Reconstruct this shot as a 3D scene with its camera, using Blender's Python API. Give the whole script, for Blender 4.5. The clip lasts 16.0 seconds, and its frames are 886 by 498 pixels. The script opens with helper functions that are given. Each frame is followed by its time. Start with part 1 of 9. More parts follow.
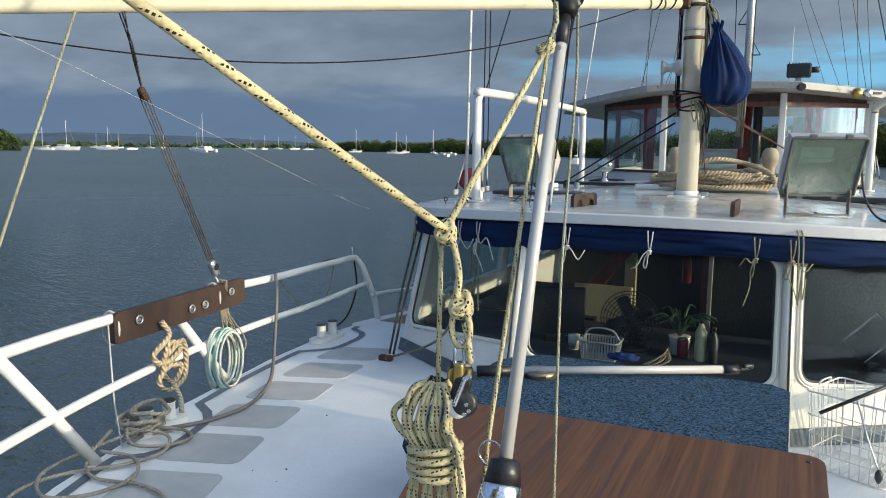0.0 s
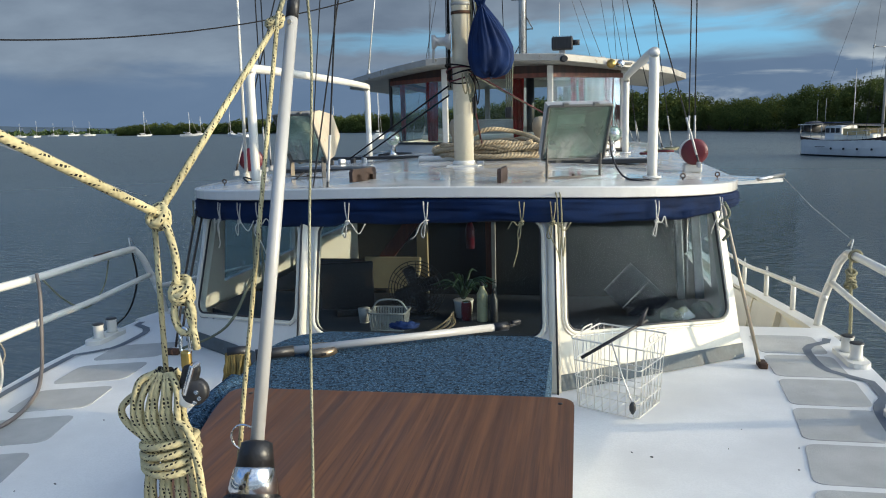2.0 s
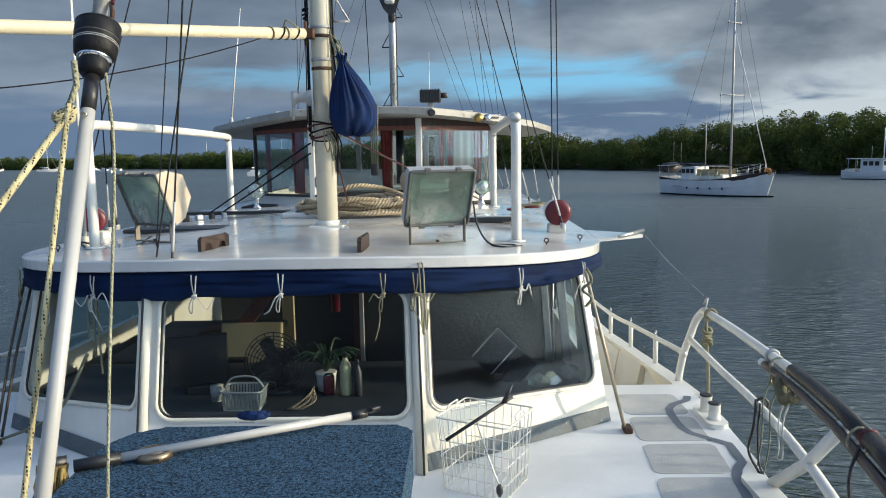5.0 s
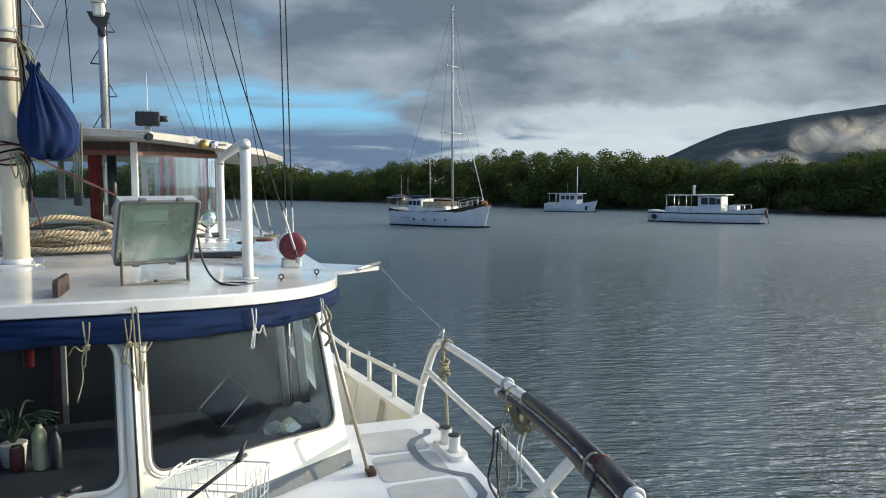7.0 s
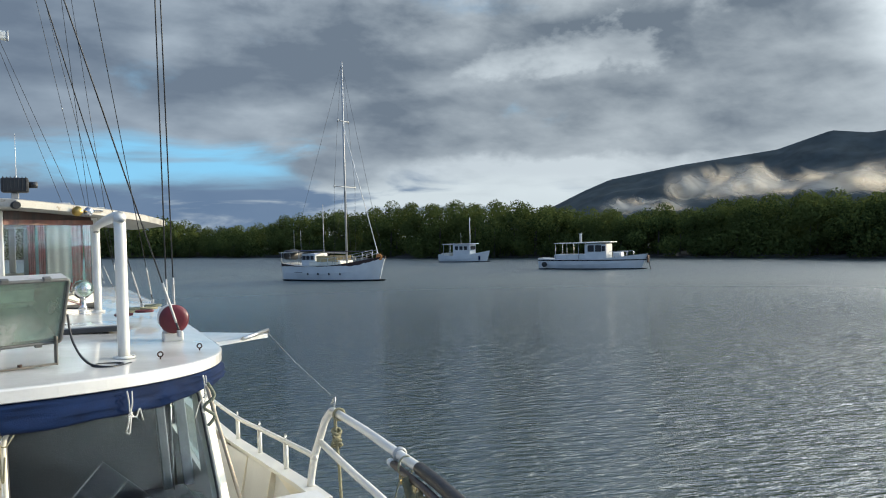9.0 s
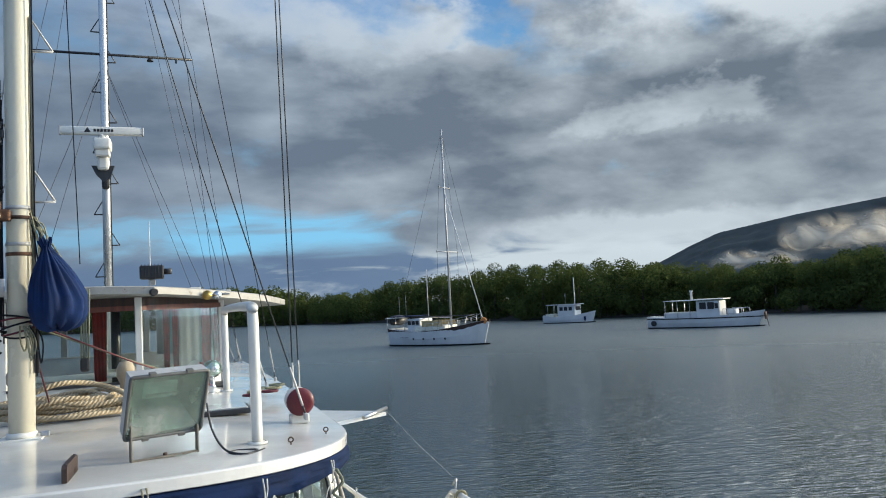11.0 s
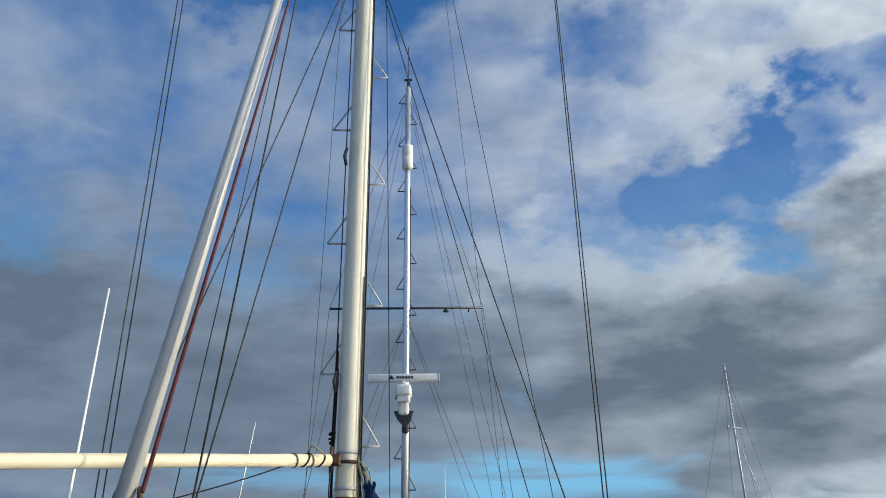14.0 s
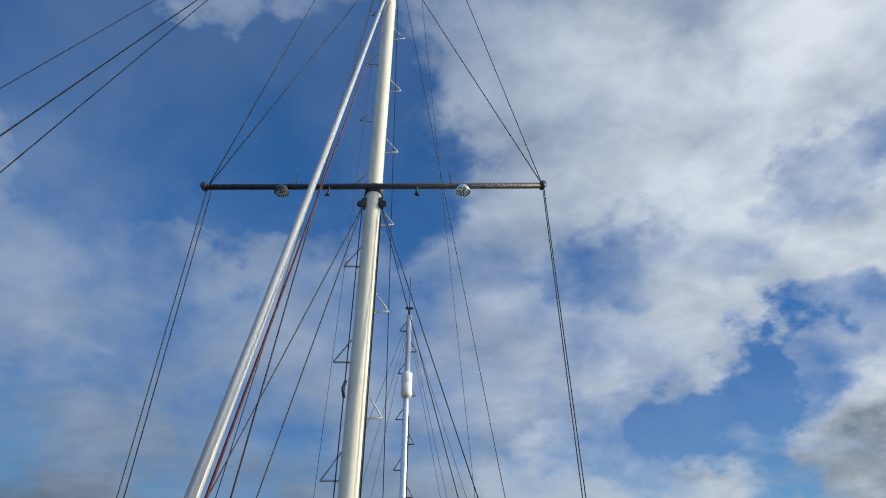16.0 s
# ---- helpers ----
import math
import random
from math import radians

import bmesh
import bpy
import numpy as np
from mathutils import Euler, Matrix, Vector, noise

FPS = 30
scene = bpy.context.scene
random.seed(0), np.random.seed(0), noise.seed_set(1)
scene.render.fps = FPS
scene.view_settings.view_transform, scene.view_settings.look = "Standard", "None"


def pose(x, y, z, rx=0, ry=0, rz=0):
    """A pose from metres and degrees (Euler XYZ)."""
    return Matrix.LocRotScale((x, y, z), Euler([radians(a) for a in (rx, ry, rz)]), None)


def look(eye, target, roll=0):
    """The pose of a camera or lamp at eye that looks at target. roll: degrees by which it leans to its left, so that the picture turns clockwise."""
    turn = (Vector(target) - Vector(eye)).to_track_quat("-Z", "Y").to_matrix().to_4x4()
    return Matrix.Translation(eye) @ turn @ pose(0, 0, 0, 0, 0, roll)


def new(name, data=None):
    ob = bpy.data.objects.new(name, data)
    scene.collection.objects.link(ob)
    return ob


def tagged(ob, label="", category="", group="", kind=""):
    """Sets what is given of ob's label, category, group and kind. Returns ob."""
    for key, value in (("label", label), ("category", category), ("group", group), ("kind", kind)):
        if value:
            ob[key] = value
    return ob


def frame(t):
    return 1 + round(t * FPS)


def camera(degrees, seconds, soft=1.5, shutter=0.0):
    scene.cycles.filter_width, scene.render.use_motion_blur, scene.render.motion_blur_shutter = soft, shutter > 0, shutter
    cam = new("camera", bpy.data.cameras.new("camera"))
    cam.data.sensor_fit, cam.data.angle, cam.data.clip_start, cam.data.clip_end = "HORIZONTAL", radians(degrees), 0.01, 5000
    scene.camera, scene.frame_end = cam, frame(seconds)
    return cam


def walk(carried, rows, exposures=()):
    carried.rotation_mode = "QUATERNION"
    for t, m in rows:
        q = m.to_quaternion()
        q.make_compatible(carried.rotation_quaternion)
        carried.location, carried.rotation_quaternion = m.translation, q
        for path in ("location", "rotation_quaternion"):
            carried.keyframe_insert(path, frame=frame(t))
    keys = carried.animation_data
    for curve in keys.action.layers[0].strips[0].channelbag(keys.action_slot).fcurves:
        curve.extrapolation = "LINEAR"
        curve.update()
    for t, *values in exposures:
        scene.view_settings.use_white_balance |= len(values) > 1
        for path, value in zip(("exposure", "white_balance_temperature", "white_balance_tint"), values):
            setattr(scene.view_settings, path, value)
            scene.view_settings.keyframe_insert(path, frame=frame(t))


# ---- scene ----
cam = camera(61.4, 16.0, soft=1.05)
PATH = [
    (0, (0.698, 0.0, 3.357), (-0.144, 1.794, 3.089), 0.6),
    (0.5, (0.736, 0.004, 3.344), (0.019, 1.851, 3.068), 0.4),
    (1, (0.788, -0.018, 3.335), (0.207, 1.873, 3.043), -0.2),
    (1.5, (0.825, -0.015, 3.332), (0.366, 1.906, 3.021), -0.8),
    (2, (0.849, 0.044, 3.353), (0.489, 1.983, 3.02), -1.5),
    (2.5, (0.831, 0.125, 3.422), (0.541, 2.072, 3.073), -1.9),
    (3, (0.852, 0.171, 3.477), (0.602, 2.123, 3.123), -2.1),
    (3.2, (0.854, 0.193, 3.488), (0.625, 2.15, 3.142), -1.9),
    (5.3, (0.953, 0.3, 3.506), (0.982, 2.286, 3.274), -0.8),
    (5.5, (0.964, 0.329, 3.497), (1.052, 2.315, 3.272), -0.6),
    (6, (0.955, 0.43, 3.489), (1.221, 2.401, 3.28), -0.2),
    (6.5, (0.947, 0.519, 3.493), (1.414, 2.454, 3.303), -0.0),
    (7, (0.949, 0.516, 3.505), (1.605, 2.398, 3.336), -0.1),
    (7.5, (0.963, 0.499, 3.524), (1.764, 2.326, 3.386), -0.3),
    (8, (0.984, 0.488, 3.556), (1.877, 2.275, 3.452), -0.8),
    (8.2, (0.992, 0.482, 3.56), (1.91, 2.257, 3.471), -1.0),
    (10.5, (0.938, 0.528, 3.687), (1.74, 2.358, 3.762), -3.2),
    (11, (0.897, 0.49, 3.709), (1.568, 2.369, 3.85), -3.1),
    (11.5, (0.844, 0.499, 3.721), (1.353, 2.421, 3.939), -2.6),
    (12, (0.765, 0.618, 3.709), (1.116, 2.563, 4.016), -2.6),
    (12.5, (0.712, 0.68, 3.74), (0.929, 2.627, 4.143), -1.7),
    (13, (0.703, 0.684, 3.737), (0.812, 2.613, 4.253), -1.2),
    (13.5, (0.692, 0.699, 3.742), (0.721, 2.593, 4.384), -0.8),
    (14, (0.675, 0.711, 3.742), (0.655, 2.552, 4.525), -0.7),
    (14.5, (0.669, 0.72, 3.743), (0.627, 2.493, 4.667), -0.7),
    (15, (0.665, 0.705, 3.748), (0.62, 2.402, 4.805), -0.8),
    (15.5, (0.679, 0.674, 3.76), (0.638, 2.288, 4.941), -0.5),
    (16, (0.685, 0.641, 3.789), (0.671, 2.171, 5.076), 0.1),
]
walk(cam, [(t, look(eye, target, roll)) for t, eye, target, roll in PATH], [(0, 0.0, 6050, 5), (5.5, 0.05, 6050, 5), (8, 0.2, 6100, 5), (11, 0.12, 6000, 5), (13, -0.05, 5900, 6), (16, -0.1, 5900, 6)])
# ---------------------------------------------------------------- world and light
SUN_AZ, SUN_EL = 93.0, 10.0         # degrees: azimuth to the right of +y, height
BACK_SKY, LOW_SUN, SUN_CORE = 1.4, 4.0, 10.0   # gain of the sky abaft the beam and of the bright cloud round the low sun
_sa, _se = radians(SUN_AZ), radians(SUN_EL)
SUN_DIR = Vector((math.sin(_sa) * math.cos(_se), math.cos(_sa) * math.cos(_se), math.sin(_se)))
world = bpy.data.worlds.new("world")
scene.world = world
world.use_nodes = True
wn, wl = world.node_tree.nodes, world.node_tree.links
wn.clear()


class Graph:
    """Short notation for node trees."""

    def __init__(self, tree):
        self.nodes, self.links = tree.nodes, tree.links

    def put(self, kind, inputs=(), **props):
        n = self.nodes.new(kind)
        for k, v in props.items():
            if k == "operation":
                n.operation = v
            elif k == "data_type":
                n.data_type = v
            elif k == "blend_type":
                n.blend_type = v
            elif k == "sky_type":
                n.sky_type = v
            elif k == "noise_dimensions":
                n.noise_dimensions = v
            elif k == "feature":
                n.feature = v
            elif k == "clamp":
                n.clamp = v
            elif k == "bands_direction":
                n.bands_direction = v
        for key, v in dict(inputs).items():
            self.feed(n.inputs[key], v)
        return n

    def feed(self, socket, v):
        if isinstance(v, bpy.types.NodeSocket):
            self.links.new(v, socket)
        elif isinstance(v, bpy.types.Node):
            self.links.new(v.outputs[0], socket)
        else:
            if isinstance(v, tuple) and len(v) == 3 and socket.type == "RGBA":
                v = (*v, 1.0)
            socket.default_value = v

    def math(self, op, a, b=0.0):
        return self.put("ShaderNodeMath", {0: a, 1: b}, operation=op).outputs[0]

    def smooth(self, v, lo, hi, a=0.0, b=1.0):
        n = self.put("ShaderNodeMapRange", {"Value": v, "From Min": lo, "From Max": hi, "To Min": a, "To Max": b})
        n.interpolation_type = "SMOOTHSTEP"
        return n.outputs[0]

    def mix(self, f, a, b, how="MIX"):
        n = self.put("ShaderNodeMix", data_type="RGBA", blend_type=how)
        n.clamp_factor = True
        self.feed(n.inputs[0], f)
        self.feed(n.inputs[6], a)
        self.feed(n.inputs[7], b)
        return n.outputs[2]

    def noise(self, vec, scale, detail=4.0, rough=0.55, dist=0.0):
        return self.put("ShaderNodeTexNoise", {"Vector": vec, "Scale": scale, "Detail": detail, "Roughness": rough, "Distortion": dist}).outputs[0]

    def scale(self, vec, s, shift=(0.0, 0.0, 0.0)):
        return self.put("ShaderNodeMapping", {"Vector": vec, "Scale": s, "Location": shift}).outputs[0]


# patches of the cloud cover, in degrees: azimuth right of +y, elevation, half width, half height, amount
CLEAR = ((-34, 47, 27, 8, 0.30), (-10, 47, 13, 10, 0.22), (24, 27, 8, 5, 0.22), (22, 21.5, 6, 3, 0.14), (33, 29, 9, 4, 0.16), (3, 31, 13, 9, 0.05), (20, 38, 14, 4, 0.12), (38, 41, 9, 4, 0.12), (13, 26, 9, 4, 0.10), (-29, 24, 5, 5, 0.06))
SHADE = ((28.5, 21.5, 8, 3.5, 0.32), (27, 12, 32, 4.5, 0.30), (32, 8.5, 20, 3.0, 0.30), (-20, 20, 25, 9, 0.30))
SUNLIT = ((12, 21.5, 9, 4, 0.50), (42, 19.5, 13, 3.5, 0.55), (40, 12.8, 6, 1.3, 0.45), (36, 4.2, 15, 1.6, 0.60), (30, 46, 22, 12, 0.18), (13, 15.5, 7, 2, 0.15))


def make_sky():
    g = Graph(world.node_tree)
    gen = g.put("ShaderNodeTexCoord").outputs["Generated"]
    sky = g.put("ShaderNodeTexSky", sky_type="NISHITA")
    sky.sun_disc = False
    sky.sun_elevation, sky.sun_rotation = radians(SUN_EL), radians(SUN_AZ)
    sky.altitude, sky.air_density, sky.dust_density, sky.ozone_density = 0.0, 1.0, 0.6, 1.5
    blue = g.mix(1.0, sky.outputs[0], (0.085, 0.095, 0.110), "MULTIPLY")
    xyz = g.put("ShaderNodeSeparateXYZ", {0: gen})
    dx, dy, dz = xyz.outputs[0], xyz.outputs[1], xyz.outputs[2]
    up = g.math("MAXIMUM", dz, 0.0)
    az = g.math("ARCTAN2", dx, dy)                      # radians, right of +y
    el = g.math("ARCSINE", g.math("MINIMUM", up, 1.0))
    sx, sy = SUN_DIR.x, SUN_DIR.y
    # clouds lie on a bent sheet overhead: direction divided by height
    den = g.math("ADD", up, 0.42)
    flat = g.put("ShaderNodeCombineXYZ", {0: g.math("DIVIDE", dx, den), 1: g.math("DIVIDE", dy, den), 2: 0.0}).outputs[0]
    # ragged borders for the patches
    w1 = g.math("SUBTRACT", g.noise(g.scale(gen, (1.0, 1.0, 1.6), (3.0, 0.0, 1.0)), 5.0, 6.0, 0.58), 0.5)
    w2 = g.math("SUBTRACT", g.noise(g.scale(gen, (1.0, 1.0, 1.6), (0.0, 6.0, 2.0)), 5.5, 6.0, 0.58), 0.5)
    wel = g.math("ADD", el, g.math("MULTIPLY", w2, g.smooth(up, 0.0, 0.5, 0.05, 0.34)))
    waz = g.math("ADD", az, g.math("MULTIPLY", w1, 0.55))

    def patches(rows):
        total = None
        for a, e, ra, re, amount in rows:
            u = g.math("DIVIDE", g.math("SUBTRACT", waz, radians(a)), radians(ra))
            v = g.math("DIVIDE", g.math("SUBTRACT", wel, radians(e)), radians(re))
            q = g.math("ADD", g.math("MULTIPLY", u, u), g.math("MULTIPLY", v, v))
            one = g.smooth(q, 1.25, 0.1, 0.0, amount)
            total = one if total is None else g.math("ADD", total, one)
        return total

    def layer(shift):
        a = g.noise(g.scale(flat, (1.0, 1.0, 1.0), (2.3 + shift[0], 5.1 + shift[1], 0.0)), 1.30, 2.0, 0.5, 0.25)
        b = g.noise(g.scale(flat, (1.0, 1.0, 1.0), (7.7 + shift[0], 1.2 + shift[1], 1.0)), 6.2, 6.0, 0.54, 0.12)
        return g.math("ADD", g.math("MULTIPLY", a, 0.45), g.math("MULTIPLY", b, 0.55))
    body = layer((0.0, 0.0))
    toward = layer((0.07 * sx, 0.07 * sy))
    # the layer closes towards the horizon and opens in the clear patches
    low = g.smooth(up, 0.42, 0.22)
    cover = g.math("ADD", body, g.math("MULTIPLY", low, 0.22))
    cover = g.math("ADD", cover, g.smooth(az, -0.6, 0.8, 0.02, 0.07))
    cover = g.math("SUBTRACT", cover, patches(CLEAR))
    mask = g.smooth(cover, 0.36, 0.66)
    # thin veil over the blue, thicker on the shaded side
    veil = g.smooth(g.noise(g.scale(gen, (1.0, 1.0, 1.3), (0.4, 3.1, 0.9)), 3.2, 5.0, 0.5, 0.2), 0.36, 0.66)
    mask = g.math("MAXIMUM", mask, g.math("MULTIPLY", g.math("MULTIPLY", veil, g.smooth(up, 0.60, 0.78, 1.0, 0.45)), g.smooth(az, 0.25, -0.25, 0.12, 0.40)))
    # clear strip above the shore, with ragged edges
    rag = g.noise(g.scale(gen, (1.0, 1.0, 4.5)), 5.5, 6.0, 0.55, 0.5)
    fr = g.math("SUBTRACT", rag, 0.5)
    e = g.math("ADD", up, g.math("MULTIPLY", fr, 0.060))
    a2 = g.math("ADD", az, g.math("MULTIPLY", fr, 0.45))
    gap = g.math("MULTIPLY", g.smooth(e, 0.058, 0.086), g.smooth(e, 0.142, 0.116))
    gap = g.math("MULTIPLY", gap, g.math("MULTIPLY", g.smooth(a2, -0.10, 0.06), g.smooth(a2, 0.32, 0.18)))
    wisp = g.math("MULTIPLY", g.math("MULTIPLY", g.smooth(e, 0.085, 0.10), g.smooth(e, 0.125, 0.11)), g.math("MULTIPLY", g.smooth(a2, -0.42, -0.25), g.smooth(a2, 0.1, -0.02)))
    gap = g.math("MAXIMUM", gap, g.math("MULTIPLY", wisp, 0.55))
    streaks = g.smooth(g.noise(g.scale(gen, (1.0, 1.0, 9.0), (0.0, 0.0, 3.0)), 4.0, 4.0, 0.5), 0.52, 0.70, 0.0, 0.6)
    gap = g.math("MULTIPLY", gap, g.math("SUBTRACT", 1.0, streaks))
    mask = g.math("MULTIPLY", mask, g.math("SUBTRACT", 1.0, gap))
    # cloud tone: thick bellies dark, thin edges and sunlit flanks bright
    roll_a = g.noise(g.scale(gen, (1.0, 1.0, 3.2), (4.0, 2.0, 0.3)), 2.2, 4.0, 0.5)
    roll_b = g.noise(g.scale(gen, (1.0, 1.0, 3.4), (0.7, 1.1, 2.2)), 6.0, 5.0, 0.5)
    roll = g.math("ADD", g.math("MULTIPLY", roll_a, 0.66), g.math("MULTIPLY", roll_b, 0.34))
    thick_low = g.smooth(g.math("ADD", roll, g.math("MULTIPLY", g.math("SUBTRACT", body, 0.5), 0.15)), 0.30, 0.68)
    thick_high = g.smooth(cover, 0.46, 0.92)
    lowmix = g.smooth(up, 0.42, 0.26)
    thick = g.math("ADD", g.math("MULTIPLY", thick_low, lowmix), g.math("MULTIPLY", thick_high, g.math("SUBTRACT", 1.0, lowmix)))
    lit = g.math("MULTIPLY", g.smooth(g.math("SUBTRACT", body, toward), -0.035, 0.055), g.smooth(up, 0.28, 0.40))
    side = g.smooth(az, -0.35, 0.75)
    bright = g.mix(side, (0.32, 0.375, 0.45), (0.56, 0.585, 0.605))
    high = g.mix(side, (0.35, 0.41, 0.52), (0.82, 0.82, 0.825))
    bright = g.mix(g.smooth(up, 0.28, 0.44), bright, high)
    dark = g.mix(side, (0.145, 0.180, 0.240), (0.150, 0.176, 0.212))
    dark = g.mix(g.smooth(up, 0.34, 0.52), dark, g.mix(side, (0.20, 0.26, 0.37), (0.30, 0.335, 0.40)))
    tone = g.math("MULTIPLY", thick, g.math("SUBTRACT", 1.0, g.math("MULTIPLY", lit, 0.55)))
    puff = g.noise(g.scale(flat, (1.0, 1.5, 1.0), (3.3, 0.2, 2.0)), 7.0, 6.0, 0.54, 0.25)
    fleece = g.noise(g.scale(gen, (1.0, 1.0, 2.6), (8.3, 0.2, 5.0)), 9.0, 6.0, 0.55, 0.2)
    mixed = g.math("ADD", g.math("MULTIPLY", puff, 0.6), g.math("MULTIPLY", fleece, 0.4))
    tone = g.math("ADD", g.math("MULTIPLY", tone, 0.8), g.math("MULTIPLY", g.math("SUBTRACT", mixed, 0.42), g.smooth(up, 0.15, 0.45, 0.9, 2.6)))
    tone = g.math("SUBTRACT", g.math("ADD", tone, patches(SHADE)), patches(SUNLIT))
    cloud = g.mix(tone, bright, dark)
    # bank low over the horizon
    bank = g.smooth(e, 0.085, 0.055)
    bank_tone = g.mix(g.smooth(g.math("ADD", az, g.math("MULTIPLY", fr, 1.2)), 0.18, 0.42), (0.125, 0.185, 0.29), g.mix(g.math("MULTIPLY", streaks, 1.6), (0.64, 0.67, 0.68), (0.24, 0.30, 0.39)))
    cloud = g.mix(g.math("MULTIPLY", bank, 0.85), cloud, bank_tone)
    deep = g.mix(g.smooth(up, 0.12, 0.50), (0.26, 0.58, 0.84), (0.056, 0.180, 0.46))
    deep = g.mix(g.smooth(up, 0.50, 0.80), deep, (0.026, 0.105, 0.30))
    clear = g.mix(0.15, deep, blue)
    col = g.mix(mask, clear, cloud)
    # the cloud brightens abaft the beam and towards the low sun, warm close to it
    dot = g.put("ShaderNodeVectorMath", {0: gen, 1: tuple(SUN_DIR)}, operation="DOT_PRODUCT").outputs["Value"]
    back = g.smooth(dy, 0.40, -0.35, 1.0, BACK_SKY)
    glow = Vector((math.sin(_sa) * math.cos(radians(28)), math.cos(_sa) * math.cos(radians(28)), math.sin(radians(28))))
    round_glow = g.put("ShaderNodeVectorMath", {0: gen, 1: tuple(glow)}, operation="DOT_PRODUCT").outputs["Value"]
    wide = g.smooth(round_glow, 0.77, 0.96)
    core = g.smooth(dot, 0.92, 1.0)
    gain = g.math("ADD", back, g.math("ADD", g.math("MULTIPLY", wide, LOW_SUN), g.math("MULTIPLY", core, SUN_CORE)))
    col = g.mix(g.math("MULTIPLY", wide, 0.75), col, (0.66, 0.60, 0.49))
    col = g.mix(1.0, col, g.put("ShaderNodeCombineXYZ", {0: g.math("MULTIPLY", gain, g.smooth(back, 1.0, BACK_SKY, 1.0, 0.90)), 1: gain, 2: g.math("MULTIPLY", gain, g.smooth(back, 1.0, BACK_SKY, 1.0, 1.14))}).outputs[0], "MULTIPLY")
    bg = g.put("ShaderNodeBackground", {"Color": col, "Strength": 1.0})
    out = g.put("ShaderNodeOutputWorld")
    g.links.new(bg.outputs[0], out.inputs[0])


make_sky()
sun = new("sun", bpy.data.lights.new("sun", "SUN"))
sun.data.energy, sun.data.angle, sun.data.color = 4.1, radians(0.6), (1.0, 0.78, 0.50)
sun.matrix_world = look((0, 0, 30), Vector((0, 0, 30)) - SUN_DIR)

# ---------------------------------------------------------------- materials
MATS = {}


def mat(name, base, rough=0.5, metal=0.0, var=0.12, scale=6.0, bump=0.15, fine=60.0, wear=None, wear_at=0.62, coat=0.0, spec=0.5, stretch=(1, 1, 1)):
    """A surface with tone variation at two scales, grain in relief and optional worn patches."""
    if name in MATS:
        return MATS[name]
    m = bpy.data.materials.new(name)
    m.use_nodes = True
    g = Graph(m.node_tree)
    g.nodes.clear()
    pos = g.scale(g.put("ShaderNodeTexCoord").outputs["Object"], stretch)
    n1, n2 = g.noise(pos, scale, 5.0), g.noise(pos, fine, 3.0)
    dark = tuple(c * (1 - 1.6 * var) for c in base)
    light = tuple(min(1.0, c * (1 + 0.9 * var)) for c in base)
    tone = g.mix(g.smooth(n1, 0.3, 0.7), dark, light)
    tone = g.mix(g.math("MULTIPLY", g.smooth(n2, 0.35, 0.7), 0.5), tone, tuple(c * (1 - var) for c in base))
    if wear:
        tone = g.mix(g.smooth(g.noise(pos, scale * 2.3, 8.0, 0.68), wear_at, wear_at + 0.06), tone, wear)
    b = g.put("ShaderNodeBump", {"Height": n2, "Strength": bump, "Distance": 0.01})
    p = g.put("ShaderNodeBsdfPrincipled", {"Base Color": tone, "Metallic": metal, "Normal": b, "Coat Weight": coat, "Specular IOR Level": spec,
                                           "Roughness": g.smooth(n1, 0.2, 0.8, max(0.02, rough - 0.08), min(1.0, rough + 0.1))})
    out = g.put("ShaderNodeOutputMaterial")
    g.links.new(p.outputs[0], out.inputs[0])
    MATS[name] = m
    return m


